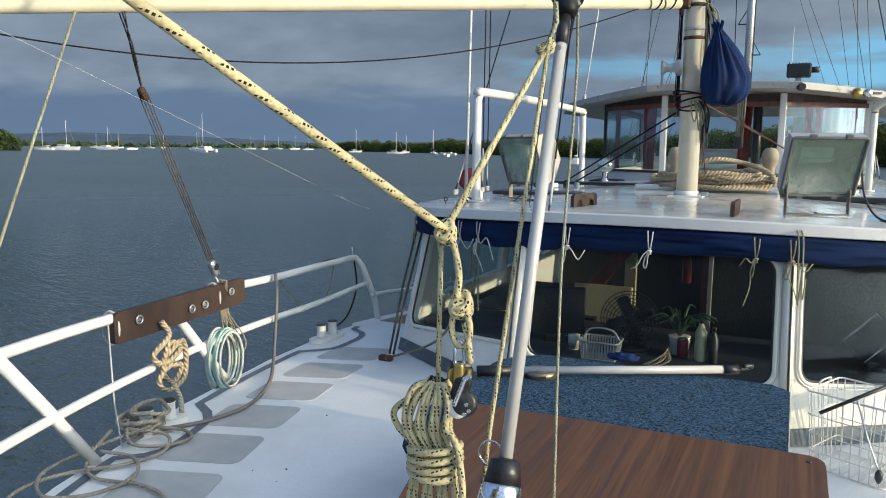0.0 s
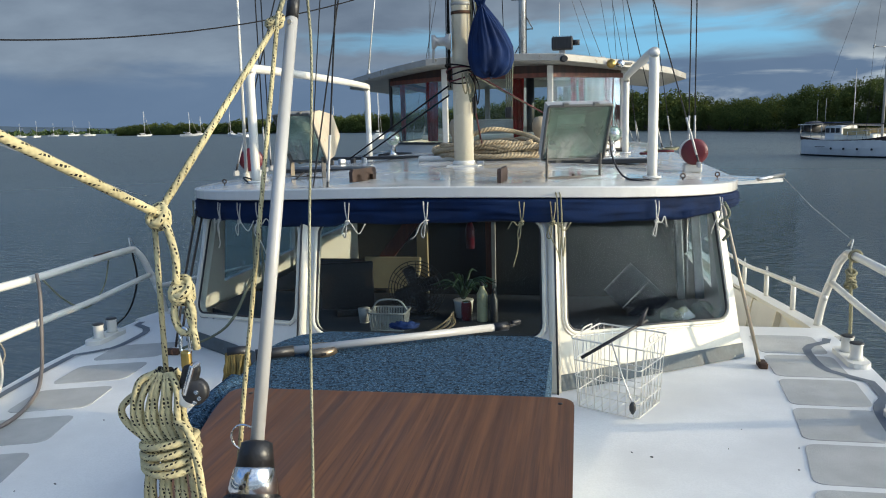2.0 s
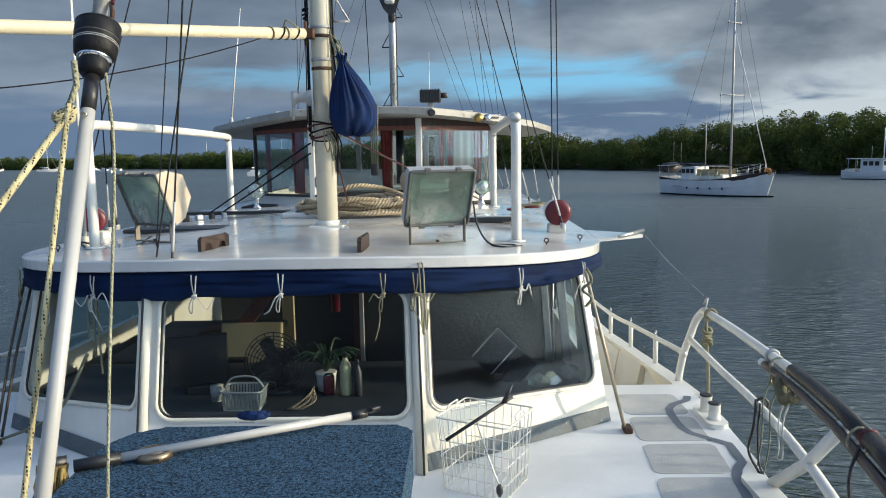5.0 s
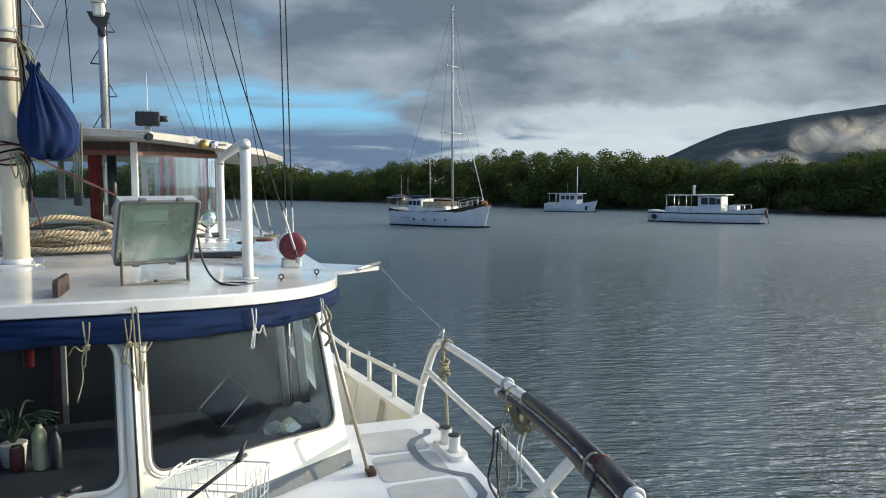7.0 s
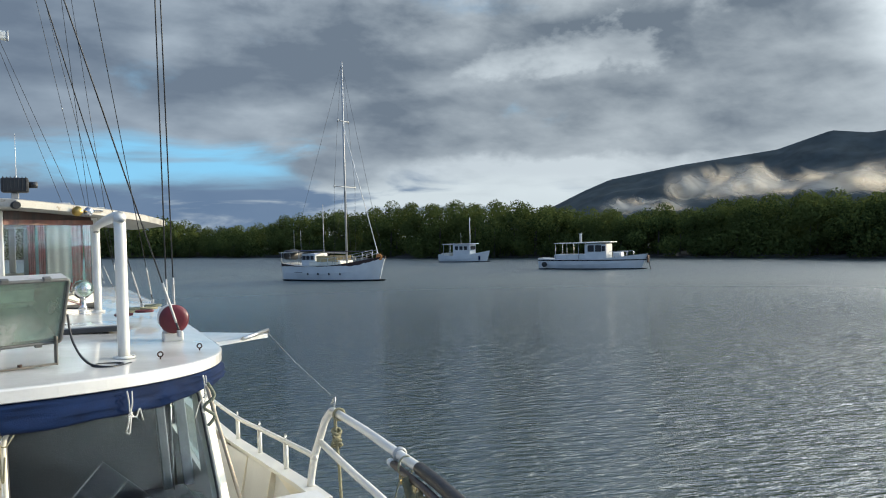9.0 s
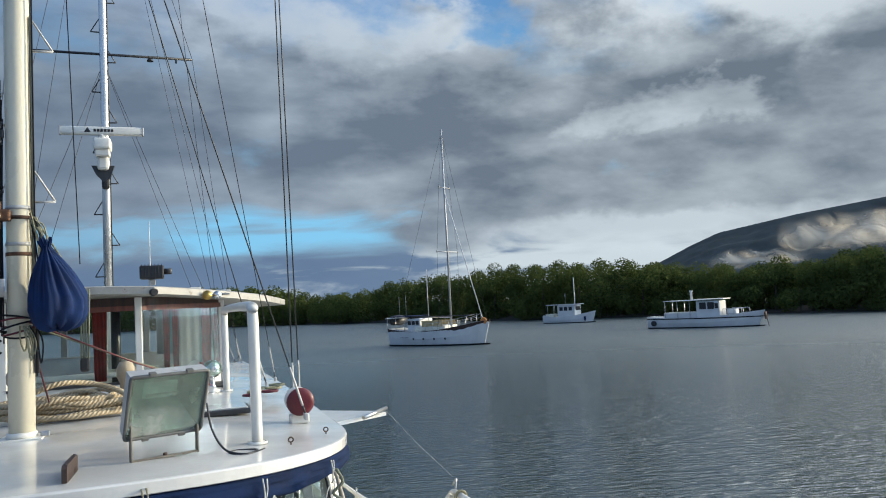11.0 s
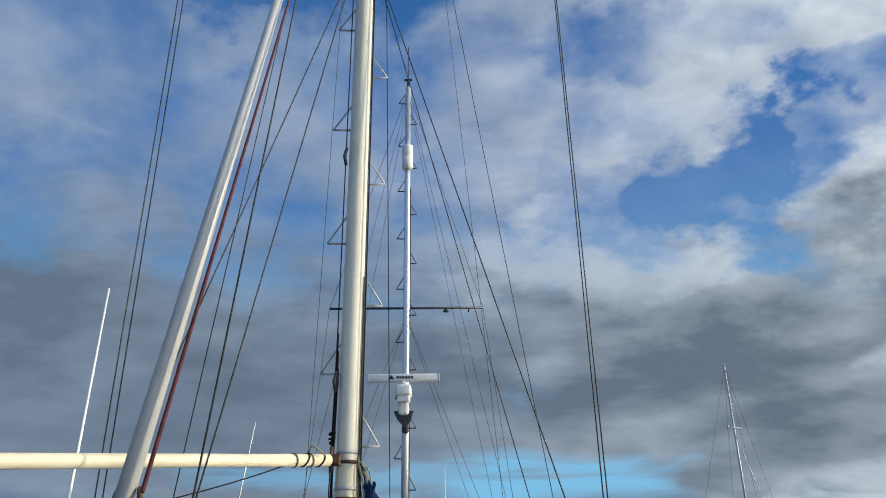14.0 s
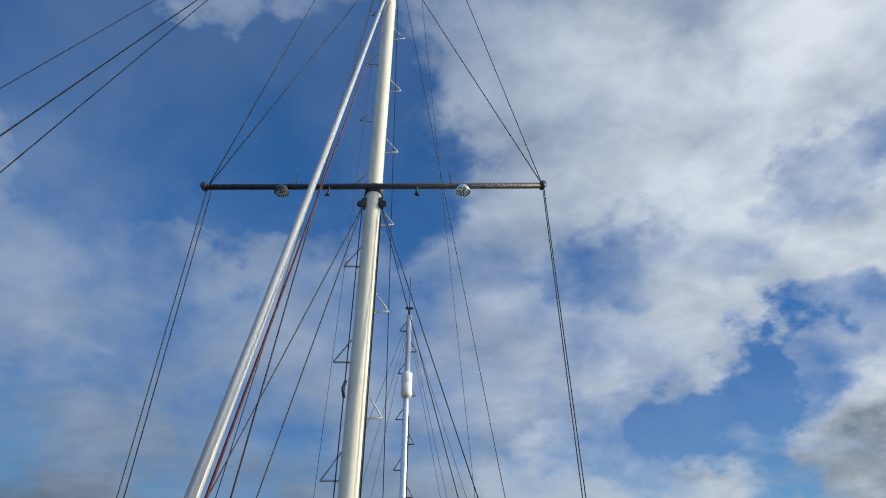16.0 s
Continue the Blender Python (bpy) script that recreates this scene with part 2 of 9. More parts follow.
def rope_mat(name, base, fleck=None, lay=0.035, twist=1.0, amount=0.5, dirt=0.35):
    """Rope along UV: u is the length in metres, v runs once round."""
    m = bpy.data.materials.new(name)
    m.use_nodes = True
    g = Graph(m.node_tree)
    g.nodes.clear()
    uv = g.put("ShaderNodeTexCoord").outputs["UV"]
    s = g.put("ShaderNodeSeparateXYZ", {0: uv})
    u, v = s.outputs[0], s.outputs[1]
    ph1 = g.math("ADD", g.math("DIVIDE", u, lay), g.math("MULTIPLY", v, 3.0 * twist))
    ph2 = g.math("SUBTRACT", g.math("DIVIDE", u, lay), g.math("MULTIPLY", v, 3.0))
    w1 = g.math("SINE", g.math("MULTIPLY", ph1, 6.2832))
    w2 = g.math("SINE", g.math("MULTIPLY", ph2, 6.2832))
    pos = g.put("ShaderNodeTexCoord").outputs["Object"]
    n = g.noise(pos, 9.0, 5.0)
    tone = g.mix(g.smooth(n, 0.35, 0.75), base, tuple(c * (1 - dirt) for c in base))
    h = w1
    tone = g.mix(g.smooth(w1, -0.6, -1.0, 0.0, 0.16 if fleck else 0.55), tone, tuple(c * 0.45 for c in base))
    if fleck:
        # flecks in pairs where two marker yarns surface
        k1 = g.math("FRACT", g.math("DIVIDE", u, 0.0078))
        k2 = g.math("FRACT", g.math("ADD", g.math("MULTIPLY", v, 5.0), g.math("DIVIDE", u, 0.047)))
        k3 = g.math("FRACT", g.math("ADD", g.math("DIVIDE", u, 0.036), g.math("MULTIPLY", v, 2.0)))
        hit1 = g.math("MULTIPLY", g.math("LESS_THAN", k1, 0.60), g.math("LESS_THAN", k2, 0.42))
        hit1 = g.math("MULTIPLY", hit1, g.math("LESS_THAN", k3, 0.45))
        tone = g.mix(hit1, tone, fleck)
        h = g.math("MULTIPLY", g.math("ADD", w1, w2), 0.5)
    b = g.put("ShaderNodeBump", {"Height": h, "Strength": amount, "Distance": 0.003})
    p = g.put("ShaderNodeBsdfPrincipled", {"Base Color": tone, "Roughness": 0.85, "Normal": b, "Specular IOR Level": 0.2})
    out = g.put("ShaderNodeOutputMaterial")
    g.links.new(p.outputs[0], out.inputs[0])
    MATS[name] = m
    return m


def wood_mat(name, a, b, across=(1, 0, 0), rough=0.45, fine=34.0):
    m = bpy.data.materials.new(name)
    m.use_nodes = True
    g = Graph(m.node_tree)
    g.nodes.clear()
    pos = g.put("ShaderNodeTexCoord").outputs["Object"]
    along = tuple(fine if c else 1.6 for c in across)
    n1 = g.noise(g.scale(pos, along), 1.0, 6.0, 0.62, 0.4)
    n2 = g.noise(g.scale(pos, tuple(c * 5.0 for c in along)), 1.0, 3.0, 0.6)
    n3 = g.noise(g.scale(pos, tuple(c * 0.25 for c in along)), 1.0, 2.0)
    f = g.math("ADD", g.math("MULTIPLY", n1, 0.6), g.math("ADD", g.math("MULTIPLY", n2, 0.2), g.math("MULTIPLY", n3, 0.3)))
    tone = g.mix(g.smooth(f, 0.38, 0.72), b, a)
    tone = g.mix(g.smooth(g.noise(g.scale(pos, tuple(c * 2.4 for c in along)), 1.0, 4.0), 0.62, 0.75, 0.0, 0.6), tone, tuple(c * 0.35 for c in b))
    bp = g.put("ShaderNodeBump", {"Height": f, "Strength": 0.12, "Distance": 0.004})
    p = g.put("ShaderNodeBsdfPrincipled", {"Base Color": tone, "Roughness": g.smooth(n3, 0.3, 0.7, rough, rough + 0.2), "Normal": bp})
    out = g.put("ShaderNodeOutputMaterial")
    g.links.new(p.outputs[0], out.inputs[0])
    MATS[name] = m
    return m


def glass_mat(name, tint=(0.82, 0.88, 0.86), rough=0.03, dust=0.06, gloss=0.45):
    m = bpy.data.materials.new(name)
    m.use_nodes = True
    g = Graph(m.node_tree)
    g.nodes.clear()
    pos = g.put("ShaderNodeTexCoord").outputs["Object"]
    n = g.noise(pos, 3.0, 6.0, 0.6)
    thin = g.put("ShaderNodeBsdfTransparent", {0: tint})
    gl = g.put("ShaderNodeBsdfGlossy", {"Color": (0.95, 0.97, 1.0), "Roughness": g.smooth(n, 0.4, 0.7, rough, rough * 1.6)})
    fres = g.put("ShaderNodeFresnel", {"IOR": 1.52})
    a = g.put("ShaderNodeMixShader", {0: g.math("MULTIPLY", fres.outputs[0], gloss), 1: thin.outputs[0], 2: gl.outputs[0]})
    dirt = g.put("ShaderNodeBsdfDiffuse", {"Color": (0.55, 0.55, 0.52)})
    c = g.put("ShaderNodeMixShader", {0: g.smooth(n, 0.45, 0.8, dust * 0.3, dust * 2.2), 1: a.outputs[0], 2: dirt.outputs[0]})
    out = g.put("ShaderNodeOutputMaterial")
    g.links.new(c.outputs[0], out.inputs[0])
    MATS[name] = m
    return m


def water_mat():
    m = bpy.data.materials.new("sea_water")
    m.use_nodes = True
    g = Graph(m.node_tree)
    g.nodes.clear()
    pos = g.put("ShaderNodeTexCoord").outputs["Object"]
    r = g.put("ShaderNodeVectorRotate", {"Vector": pos, "Angle": 0.35}).outputs[0]
    a = g.noise(g.scale(r, (0.55, 1.25, 1.0)), 1.1, 4.0, 0.5, 0.5)
    b = g.noise(g.scale(r, (0.7, 2.4, 1.0)), 2.7, 4.0, 0.55, 0.4)
    c = g.noise(g.scale(pos, (0.5, 1.0, 1.0)), 0.16, 3.0, 0.5, 0.2)
    d = g.noise(g.scale(r, (0.8, 1.8, 1.0)), 8.0, 4.0, 0.55, 0.3)
    h = g.math("ADD", g.math("MULTIPLY", a, 0.42), g.math("ADD", g.math("MULTIPLY", b, 0.46), g.math("ADD", g.math("MULTIPLY", c, 0.4), g.math("MULTIPLY", d, 0.10))))
    away = g.put("ShaderNodeVectorMath", {0: pos}, operation="LENGTH").outputs["Value"]
    rough = g.smooth(away, 8.0, 80.0, 0.07, 0.38)      # far ripples are finer than the surface can carry
    calm = g.smooth(g.noise(pos, 0.035, 3.0), 0.35, 0.65, 0.6, 1.0)
    bp = g.put("ShaderNodeBump", {"Height": h, "Strength": calm, "Distance": 0.55})
    p = g.put("ShaderNodeBsdfPrincipled", {"Base Color": (0.040, 0.060, 0.054), "Roughness": rough, "IOR": 2.45, "Normal": bp, "Specular IOR Level": 0.5})
    out = g.put("ShaderNodeOutputMaterial")
    g.links.new(p.outputs[0], out.inputs[0])
    return m


def leaf_mat(name, a, b, c):
    m = bpy.data.materials.new(name)
    m.use_nodes = True
    g = Graph(m.node_tree)
    g.nodes.clear()
    rnd = g.put("ShaderNodeNewGeometry").outputs["Random Per Island"]
    pos = g.put("ShaderNodeTexCoord").outputs["Object"]
    n = g.noise(pos, 0.12, 3.0)
    tone = g.mix(rnd, a, b)
    tone = g.mix(g.smooth(n, 0.4, 0.65), tone, c)
    d = g.put("ShaderNodeBsdfDiffuse", {"Color": tone})
    t = g.put("ShaderNodeBsdfTranslucent", {"Color": tone})
    s = g.put("ShaderNodeMixShader", {0: 0.3, 1: d.outputs[0], 2: t.outputs[0]})
    out = g.put("ShaderNodeOutputMaterial")
    g.links.new(s.outputs[0], out.inputs[0])
    return m


WHITE = mat("white_marine_paint", (0.68, 0.665, 0.61), 0.38, var=0.05, scale=3.0, bump=0.06, wear=(0.55, 0.52, 0.46), wear_at=0.70)
ROOFPAINT = mat("glossy_white_roof_paint", (0.60, 0.59, 0.56), 0.18, var=0.05, scale=2.0, bump=0.04, wear=(0.55, 0.55, 0.52), wear_at=0.71, coat=0.4)
DECKPAINT = mat("white_deck_paint", (0.70, 0.70, 0.69), 0.5, var=0.08, scale=2.2, bump=0.12, fine=120, wear=(0.46, 0.45, 0.43), wear_at=0.72)
CREAM = mat("cream_paint", (0.72, 0.68, 0.56), 0.42, var=0.07, scale=2.4, bump=0.08, wear=(0.40, 0.33, 0.22), wear_at=0.70)
MASTPAINT = mat("cream_mast_paint", (0.64, 0.595, 0.465), 0.30, var=0.06, scale=3.5, bump=0.05, wear=(0.34, 0.28, 0.20), wear_at=0.68, stretch=(1, 1, 0.6))
BOOMPAINT = mat("yellowed_cream_boom_paint", (0.60, 0.53, 0.37), 0.5, var=0.08, scale=3.0, bump=0.08, wear=(0.36, 0.29, 0.18), wear_at=0.68)
GREYGRIP = mat("grey_nonskid", (0.43, 0.435, 0.425), 0.8, var=0.10, scale=5.0, bump=0.5, fine=220)
GREYLINE = mat("dark_grey_deck_stripe", (0.13, 0.15, 0.18), 0.6, var=0.15, scale=5.0, wear=(0.3, 0.31, 0.32), wear_at=0.68)
GREYBASE = mat("grey_green_rubber_sill", (0.09, 0.11, 0.12), 0.6, var=0.2, scale=9.0, wear=(0.3, 0.32, 0.3), wear_at=0.63)
CARPET = mat("blue_marine_carpet", (0.046, 0.094, 0.155), 0.95, var=0.6, scale=85.0, bump=1.0, fine=200, wear=(0.26, 0.36, 0.46), wear_at=0.57, spec=0.1)
NAVY = mat("navy_canvas", (0.007, 0.019, 0.064), 0.85, var=0.22, scale=6.0, bump=0.25, fine=180, spec=0.15)
BAGBLUE = mat("blue_bag_cloth", (0.004, 0.019, 0.080), 0.8, var=0.25, scale=5.0, bump=0.3, fine=160, spec=0.25)
STEEL = mat("galvanised_steel", (0.48, 0.49, 0.50), 0.35, 0.9, var=0.15, scale=12.0)
CHROME = mat("polished_stainless", (0.72, 0.72, 0.72), 0.12, 1.0, var=0.06, scale=9.0, bump=0.03)
ALU = mat("anodised_aluminium", (0.66, 0.66, 0.65), 0.30, 0.85, var=0.07, scale=5.0, bump=0.04, stretch=(1, 1, 0.2))
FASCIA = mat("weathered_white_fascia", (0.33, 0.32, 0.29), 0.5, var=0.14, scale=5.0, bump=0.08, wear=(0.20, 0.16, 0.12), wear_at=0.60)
FOIL = mat("white_furler_foil", (0.42, 0.415, 0.40), 0.35, 0.0, var=0.05, scale=4.0, bump=0.0)
BEZEL = mat("dark_grey_bezel", (0.13, 0.13, 0.12), 0.5, 0.3, var=0.2, scale=10.0, wear=(0.30, 0.24, 0.17), wear_at=0.62)
BRISTLE = mat("yellow_bristle", (0.26, 0.18, 0.05), 0.8, var=0.3, scale=30.0)
BLACK = mat("black_plastic", (0.016, 0.016, 0.018), 0.42, var=0.25, scale=10.0)
DRUM = mat("matte_black_drum", (0.010, 0.010, 0.011), 0.5, var=0.2, scale=14.0, spec=0.22)
CHARCOAL = mat("charcoal_plastic", (0.026, 0.027, 0.029), 0.42, var=0.15, scale=12.0)
RUST = mat("rusted_steel", (0.085, 0.045, 0.028), 0.75, 0.3, var=0.4, scale=9.0, bump=0.5, wear=(0.20, 0.10, 0.05), wear_at=0.58)
GREYMETAL = mat("grey_painted_metal", (0.42, 0.42, 0.41), 0.45, 0.2, var=0.12, scale=7.0, wear=(0.22, 0.17, 0.12), wear_at=0.64)
REFLECTOR = mat("lamp_reflector", (0.62, 0.66, 0.62), 0.32, 0.85, var=0.15, scale=8.0, bump=0.2)
RED = mat("red_lamp_plastic", (0.11, 0.008, 0.014), 0.35, var=0.2, scale=8.0)
REDCLOTH = mat("red_curtain_cloth", (0.58, 0.045, 0.04), 0.85, var=0.25, scale=12.0)
# tone of the reflected sky in the right wheelhouse pane, painted on sheets
SKYSHEEN = mat("pale_sky_reflection_sheet", (0.38, 0.41, 0.41), 0.9, var=0.1, scale=4.0)
DULLRED = mat("dull_red_tape", (0.13, 0.02, 0.022), 0.7, var=0.3, scale=20.0)
REDLINE = mat("red_cordage", (0.10, 0.018, 0.025), 0.8, var=0.3, scale=40.0)
DARKLINE = mat("dark_cordage", (0.012, 0.012, 0.014), 0.85, var=0.3, scale=40.0, spec=0.2)
WIRE = mat("stainless_rigging_wire", (0.045, 0.047, 0.05), 0.5, 0.3, var=0.2, scale=30.0, spec=0.3)
BROWNPOLE = mat("dark_brown_pole", (0.055, 0.034, 0.028), 0.45, var=0.3, scale=10.0, bump=0.2)
BROWNWRAP = mat("black_leather_wrap", (0.020, 0.018, 0.018), 0.45, var=0.3, scale=14.0, bump=0.4)
# cabin dimness painted into the lining: cream surfaces in a near-black tone
INTERIOR = mat("shade_toned_cabin_lining", (0.030, 0.034, 0.034), 0.7, var=0.15, scale=3.0)
INTCREAM = mat("cream_cabin_paint", (0.40, 0.34, 0.20), 0.6, var=0.1, scale=3.0)
DASH = mat("dark_dash_vinyl", (0.028, 0.034, 0.044), 0.6, var=0.25, scale=4.0)
OLDWIRE = mat("weathered_wire_rope", (0.085, 0.072, 0.062), 0.6, 0.3, var=0.35, scale=40.0)
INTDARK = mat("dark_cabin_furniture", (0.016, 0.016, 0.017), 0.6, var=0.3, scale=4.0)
BOXBLUE = mat("dark_blue_grey_box_paint", (0.009, 0.012, 0.019), 0.75, var=0.2, scale=6.0, spec=0.15)
BASKET = mat("clouded_grey_plastic", (0.26, 0.28, 0.28), 0.5, var=0.15, scale=8.0)
BITTWOOD = mat("weathered_tan_bitt", (0.34, 0.28, 0.19), 0.7, var=0.15, scale=10.0)
BRACKETGREY = mat("brown_grey_bracket", (0.20, 0.175, 0.14), 0.55, 0.3, var=0.2, scale=14.0, wear=(0.12, 0.06, 0.03), wear_at=0.6)
HOUSING = mat("tan_stained_lamp_housing", (0.44, 0.38, 0.29), 0.55, 0.1, var=0.12, scale=7.0, wear=(0.25, 0.16, 0.09), wear_at=0.62)
HULLWHITE = mat("white_hull_gelcoat", (0.60, 0.60, 0.58), 0.35, var=0.05, scale=1.2, wear=(0.5, 0.48, 0.42), wear_at=0.70)
CLOUDYPLASTIC = mat("cloudy_yellow_plastic", (0.50, 0.46, 0.27), 0.3, var=0.1)
ANTIFOUL = mat("dark_antifouling", (0.03, 0.032, 0.035), 0.7, var=0.3, scale=2.0)
YELLOWCLOTH = mat("tan_canvas", (0.50, 0.38, 0.18), 0.8, var=0.15)
ORANGE = mat("orange_lifebuoy", (0.55, 0.22, 0.05), 0.6)
GREENCORD = mat("pale_green_hose", (0.36, 0.50, 0.44), 0.5, var=0.15, scale=20.0)
BARK = mat("mangrove_bark", (0.06, 0.05, 0.04), 0.9, var=0.3, scale=0.8)
MUD = mat("mud_bank", (0.045, 0.040, 0.032), 0.85, var=0.3, scale=0.2)
# forest colour greyed with painted-in aerial haze
HILL = mat("haze_toned_forested_hill", (0.064, 0.077, 0.078), 0.95, var=0.18, scale=0.030, bump=0.2, fine=0.12, spec=0.05)
# blue-grey of the air between is painted into the far hills
FARHILL = mat("haze_toned_distant_hill", (0.10, 0.13, 0.16), 1.0, var=0.12, scale=0.01, spec=0.0)
TEAK = wood_mat("varnished_plywood", (0.160, 0.068, 0.028), (0.062, 0.026, 0.012), rough=0.34, fine=80.0)
DARKWOOD = wood_mat("dark_stained_timber", (0.052, 0.024, 0.016), (0.018, 0.010, 0.008), rough=0.5)
HANDLEWOOD = wood_mat("weathered_timber", (0.060, 0.035, 0.024), (0.022, 0.013, 0.010))
CABINWOOD = wood_mat("red_brown_timber_trim", (0.19, 0.060, 0.036), (0.085, 0.028, 0.018))
BRAID = rope_mat("cream_braid_black_fleck", (0.51, 0.45, 0.26), (0.012, 0.012, 0.012), 0.012, 1.0, 0.22)
BRAIDGREY = rope_mat("greyed_braid_rope", (0.34, 0.33, 0.22), (0.06, 0.06, 0.05), 0.014, 1.0, 0.35)
LAIDROPE = rope_mat("tan_three_strand_rope", (0.46, 0.37, 0.24), None, 0.030, 1.0, 0.9)
OLDROPE = rope_mat("grey_tan_mooring_rope", (0.42, 0.37, 0.29), None, 0.022, 1.0, 0.7)
GREYROPE = rope_mat("grey_green_line", (0.23, 0.24, 0.17), None, 0.010, 1.0, 0.5)
OLIVE = rope_mat("khaki_cord", (0.34, 0.31, 0.19), None, 0.008, 1.0, 0.5)
WHITECORD = rope_mat("white_cord", (0.62, 0.61, 0.56), None, 0.008, 1.0, 0.4)
GLASS = glass_mat("window_glass", (0.78, 0.86, 0.88), 0.015, 0.006, 0.22)
LAMPGLASS = glass_mat("dusty_lamp_glass", (0.80, 0.90, 0.83), 0.10, 0.30)
CLEARVINYL = glass_mat("clear_wheelhouse_glass", (0.90, 0.95, 0.95), 0.03, 0.02, 0.16)
LEAF = leaf_mat("mangrove_leaf", (0.034, 0.056, 0.020), (0.120, 0.140, 0.040), (0.085, 0.105, 0.032))
FARLEAF = leaf_mat("far_mangrove_leaf", (0.055, 0.085, 0.035), (0.085, 0.120, 0.045), (0.06, 0.09, 0.045))
SEA = water_mat()

# ---------------------------------------------------------------- mesh helpers


def obj(name, bm, material, parent=None, label="", smooth=False):
    me = bpy.data.meshes.new(name)
    bm.normal_update()
    bm.to_mesh(me)
    bm.free()
    me.materials.append(material)
    if smooth:
        me.polygons.foreach_set("use_smooth", [True] * len(me.polygons))
    ob = new(name, me)
    if parent:
        ob.parent = parent
    if label:
        ob["label"] = label
    return ob


def part(name, bm, material, parent, label="", smooth=False):
    return obj(name, bm, material, parent, label, smooth)


def thing(name, label, category, group="", at=(0, 0, 0), kind=""):
    e = new(name)
    e.location = at
    e.empty_display_size = 0.1
    return tagged(e, label, category, group, kind)


def box(size, at=(0, 0, 0), bevel=0.0, turn=(0, 0, 0), seg=2, bm=None):
    bm = bm or bmesh.new()
    r = bmesh.ops.create_cube(bm, size=1.0, matrix=pose(*at, *turn) @ Matrix.Diagonal((*size, 1)))
    if bevel:
        es = list({e for v in r["verts"] for e in v.link_edges})
        bmesh.ops.bevel(bm, geom=es, offset=bevel, segments=seg, profile=0.5, affect="EDGES")
    return bm


def tube(points, radius, sides=8, bm=None, closed=False, caps=True, taper=None):
    """A tube along points, with UV: u metres along, v once round."""
    bm = bm or bmesh.new()
    uvl = bm.loops.layers.uv.verify()
    pts = [Vector(p) for p in points]
    n = len(pts)
    dist = [0.0]
    for a, b in zip(pts, pts[1:]):
        dist.append(dist[-1] + (b - a).length)
    tang = []
    for i in range(n):
        a = pts[(i - 1) % n] if (closed or i) else pts[0]
        b = pts[(i + 1) % n] if (closed or i < n - 1) else pts[-1]
        tang.append((b - a).normalized() if (b - a).length > 1e-9 else Vector((0, 0, 1)))
    ref = Vector((0, 0, 1)) if abs(tang[0].z) < 0.9 else Vector((1, 0, 0))
    side = tang[0].cross(ref).normalized()
    rings = []
    for i in range(n):
        side = (side - tang[i] * side.dot(tang[i]))
        side = side.normalized() if side.length > 1e-6 else tang[i].orthogonal().normalized()
        up = tang[i].cross(side)
        r = radius * (1 + (taper - 1) * i / (n - 1)) if taper else radius
        rings.append([bm.verts.new(pts[i] + side * (r * math.cos(k * 2 * math.pi / sides)) + up * (r * math.sin(k * 2 * math.pi / sides))) for k in range(sides)])
    span = list(range(n - 1)) + ([n - 1] if closed else [])
    for i in span:
        j = (i + 1) % n
        u0, u1 = dist[i], (dist[j] if j else dist[-1] + (pts[0] - pts[-1]).length)
        for k in range(sides):
            q = (k + 1) % sides
            f = bm.faces.new((rings[i][k], rings[i][q], rings[j][q], rings[j][k]))
            f.smooth = True
            for lp, (uu, vv) in zip(f.loops, ((u0, k / sides), (u0, (k + 1) / sides), (u1, (k + 1) / sides), (u1, k / sides))):
                lp[uvl].uv = (uu, vv)
    if caps and not closed:
        bm.faces.new(list(reversed(rings[0])))
        bm.faces.new(rings[-1])
    return bm


def spline(ctrl, steps=8, closed=False):
    """Catmull-Rom through the control points."""
    c = [Vector(p) for p in ctrl]
    n = len(c)
    out = []
    for i in range(n if closed else n - 1):
        p0 = c[(i - 1) % n] if (closed or i) else c[0] * 2 - c[1]
        p1, p2 = c[i], c[(i + 1) % n]
        p3 = c[(i + 2) % n] if (closed or i + 2 < n) else c[-1] * 2 - c[-2]
        for s in range(steps):
            t = s / steps
            out.append(0.5 * ((2 * p1) + (p2 - p0) * t + (2 * p0 - 5 * p1 + 4 * p2 - p3) * t * t + (3 * p1 - p0 - 3 * p2 + p3) * t ** 3))
    if not closed:
        out.append(c[-1])
    return out


def lathe(profile, sides=24, at=(0, 0, 0), axis=None, bm=None):
    """Turns (radius, height) pairs round z, or round the given axis, at a place."""
    bm = bm or bmesh.new()
    m = Matrix.Translation(at)
    if axis is not None:
        m = m @ Vector(axis).to_track_quat("Z", "Y").to_matrix().to_4x4()
    rings = []
    for r, h in profile:
        rings.append([bm.verts.new(m @ Vector((max(r, 1e-4) * math.cos(k * 2 * math.pi / sides), max(r, 1e-4) * math.sin(k * 2 * math.pi / sides), h))) for k in range(sides)])
    for a, b in zip(rings, rings[1:]):
        for k in range(sides):
            q = (k + 1) % sides
            f = bm.faces.new((a[k], a[q], b[q], b[k]))
            f.smooth = True
    bm.faces.new(list(reversed(rings[0])))
    bm.faces.new(rings[-1])
    return bm


def prism(outline, z0, z1, bm=None, m=None):
    """A solid over a flat outline (counter-clockwise x, y), from z0 to z1."""
    bm = bm or bmesh.new()
    m = m or Matrix()
    lo = [bm.verts.new(m @ Vector((x, y, z0))) for x, y in outline]
    hi = [bm.verts.new(m @ Vector((x, y, z1))) for x, y in outline]
    n = len(outline)
    bm.faces.new(list(reversed(lo)))
    bm.faces.new(hi)
    for i in range(n):
        j = (i + 1) % n
        bm.faces.new((lo[i], lo[j], hi[j], hi[i]))
    return bm


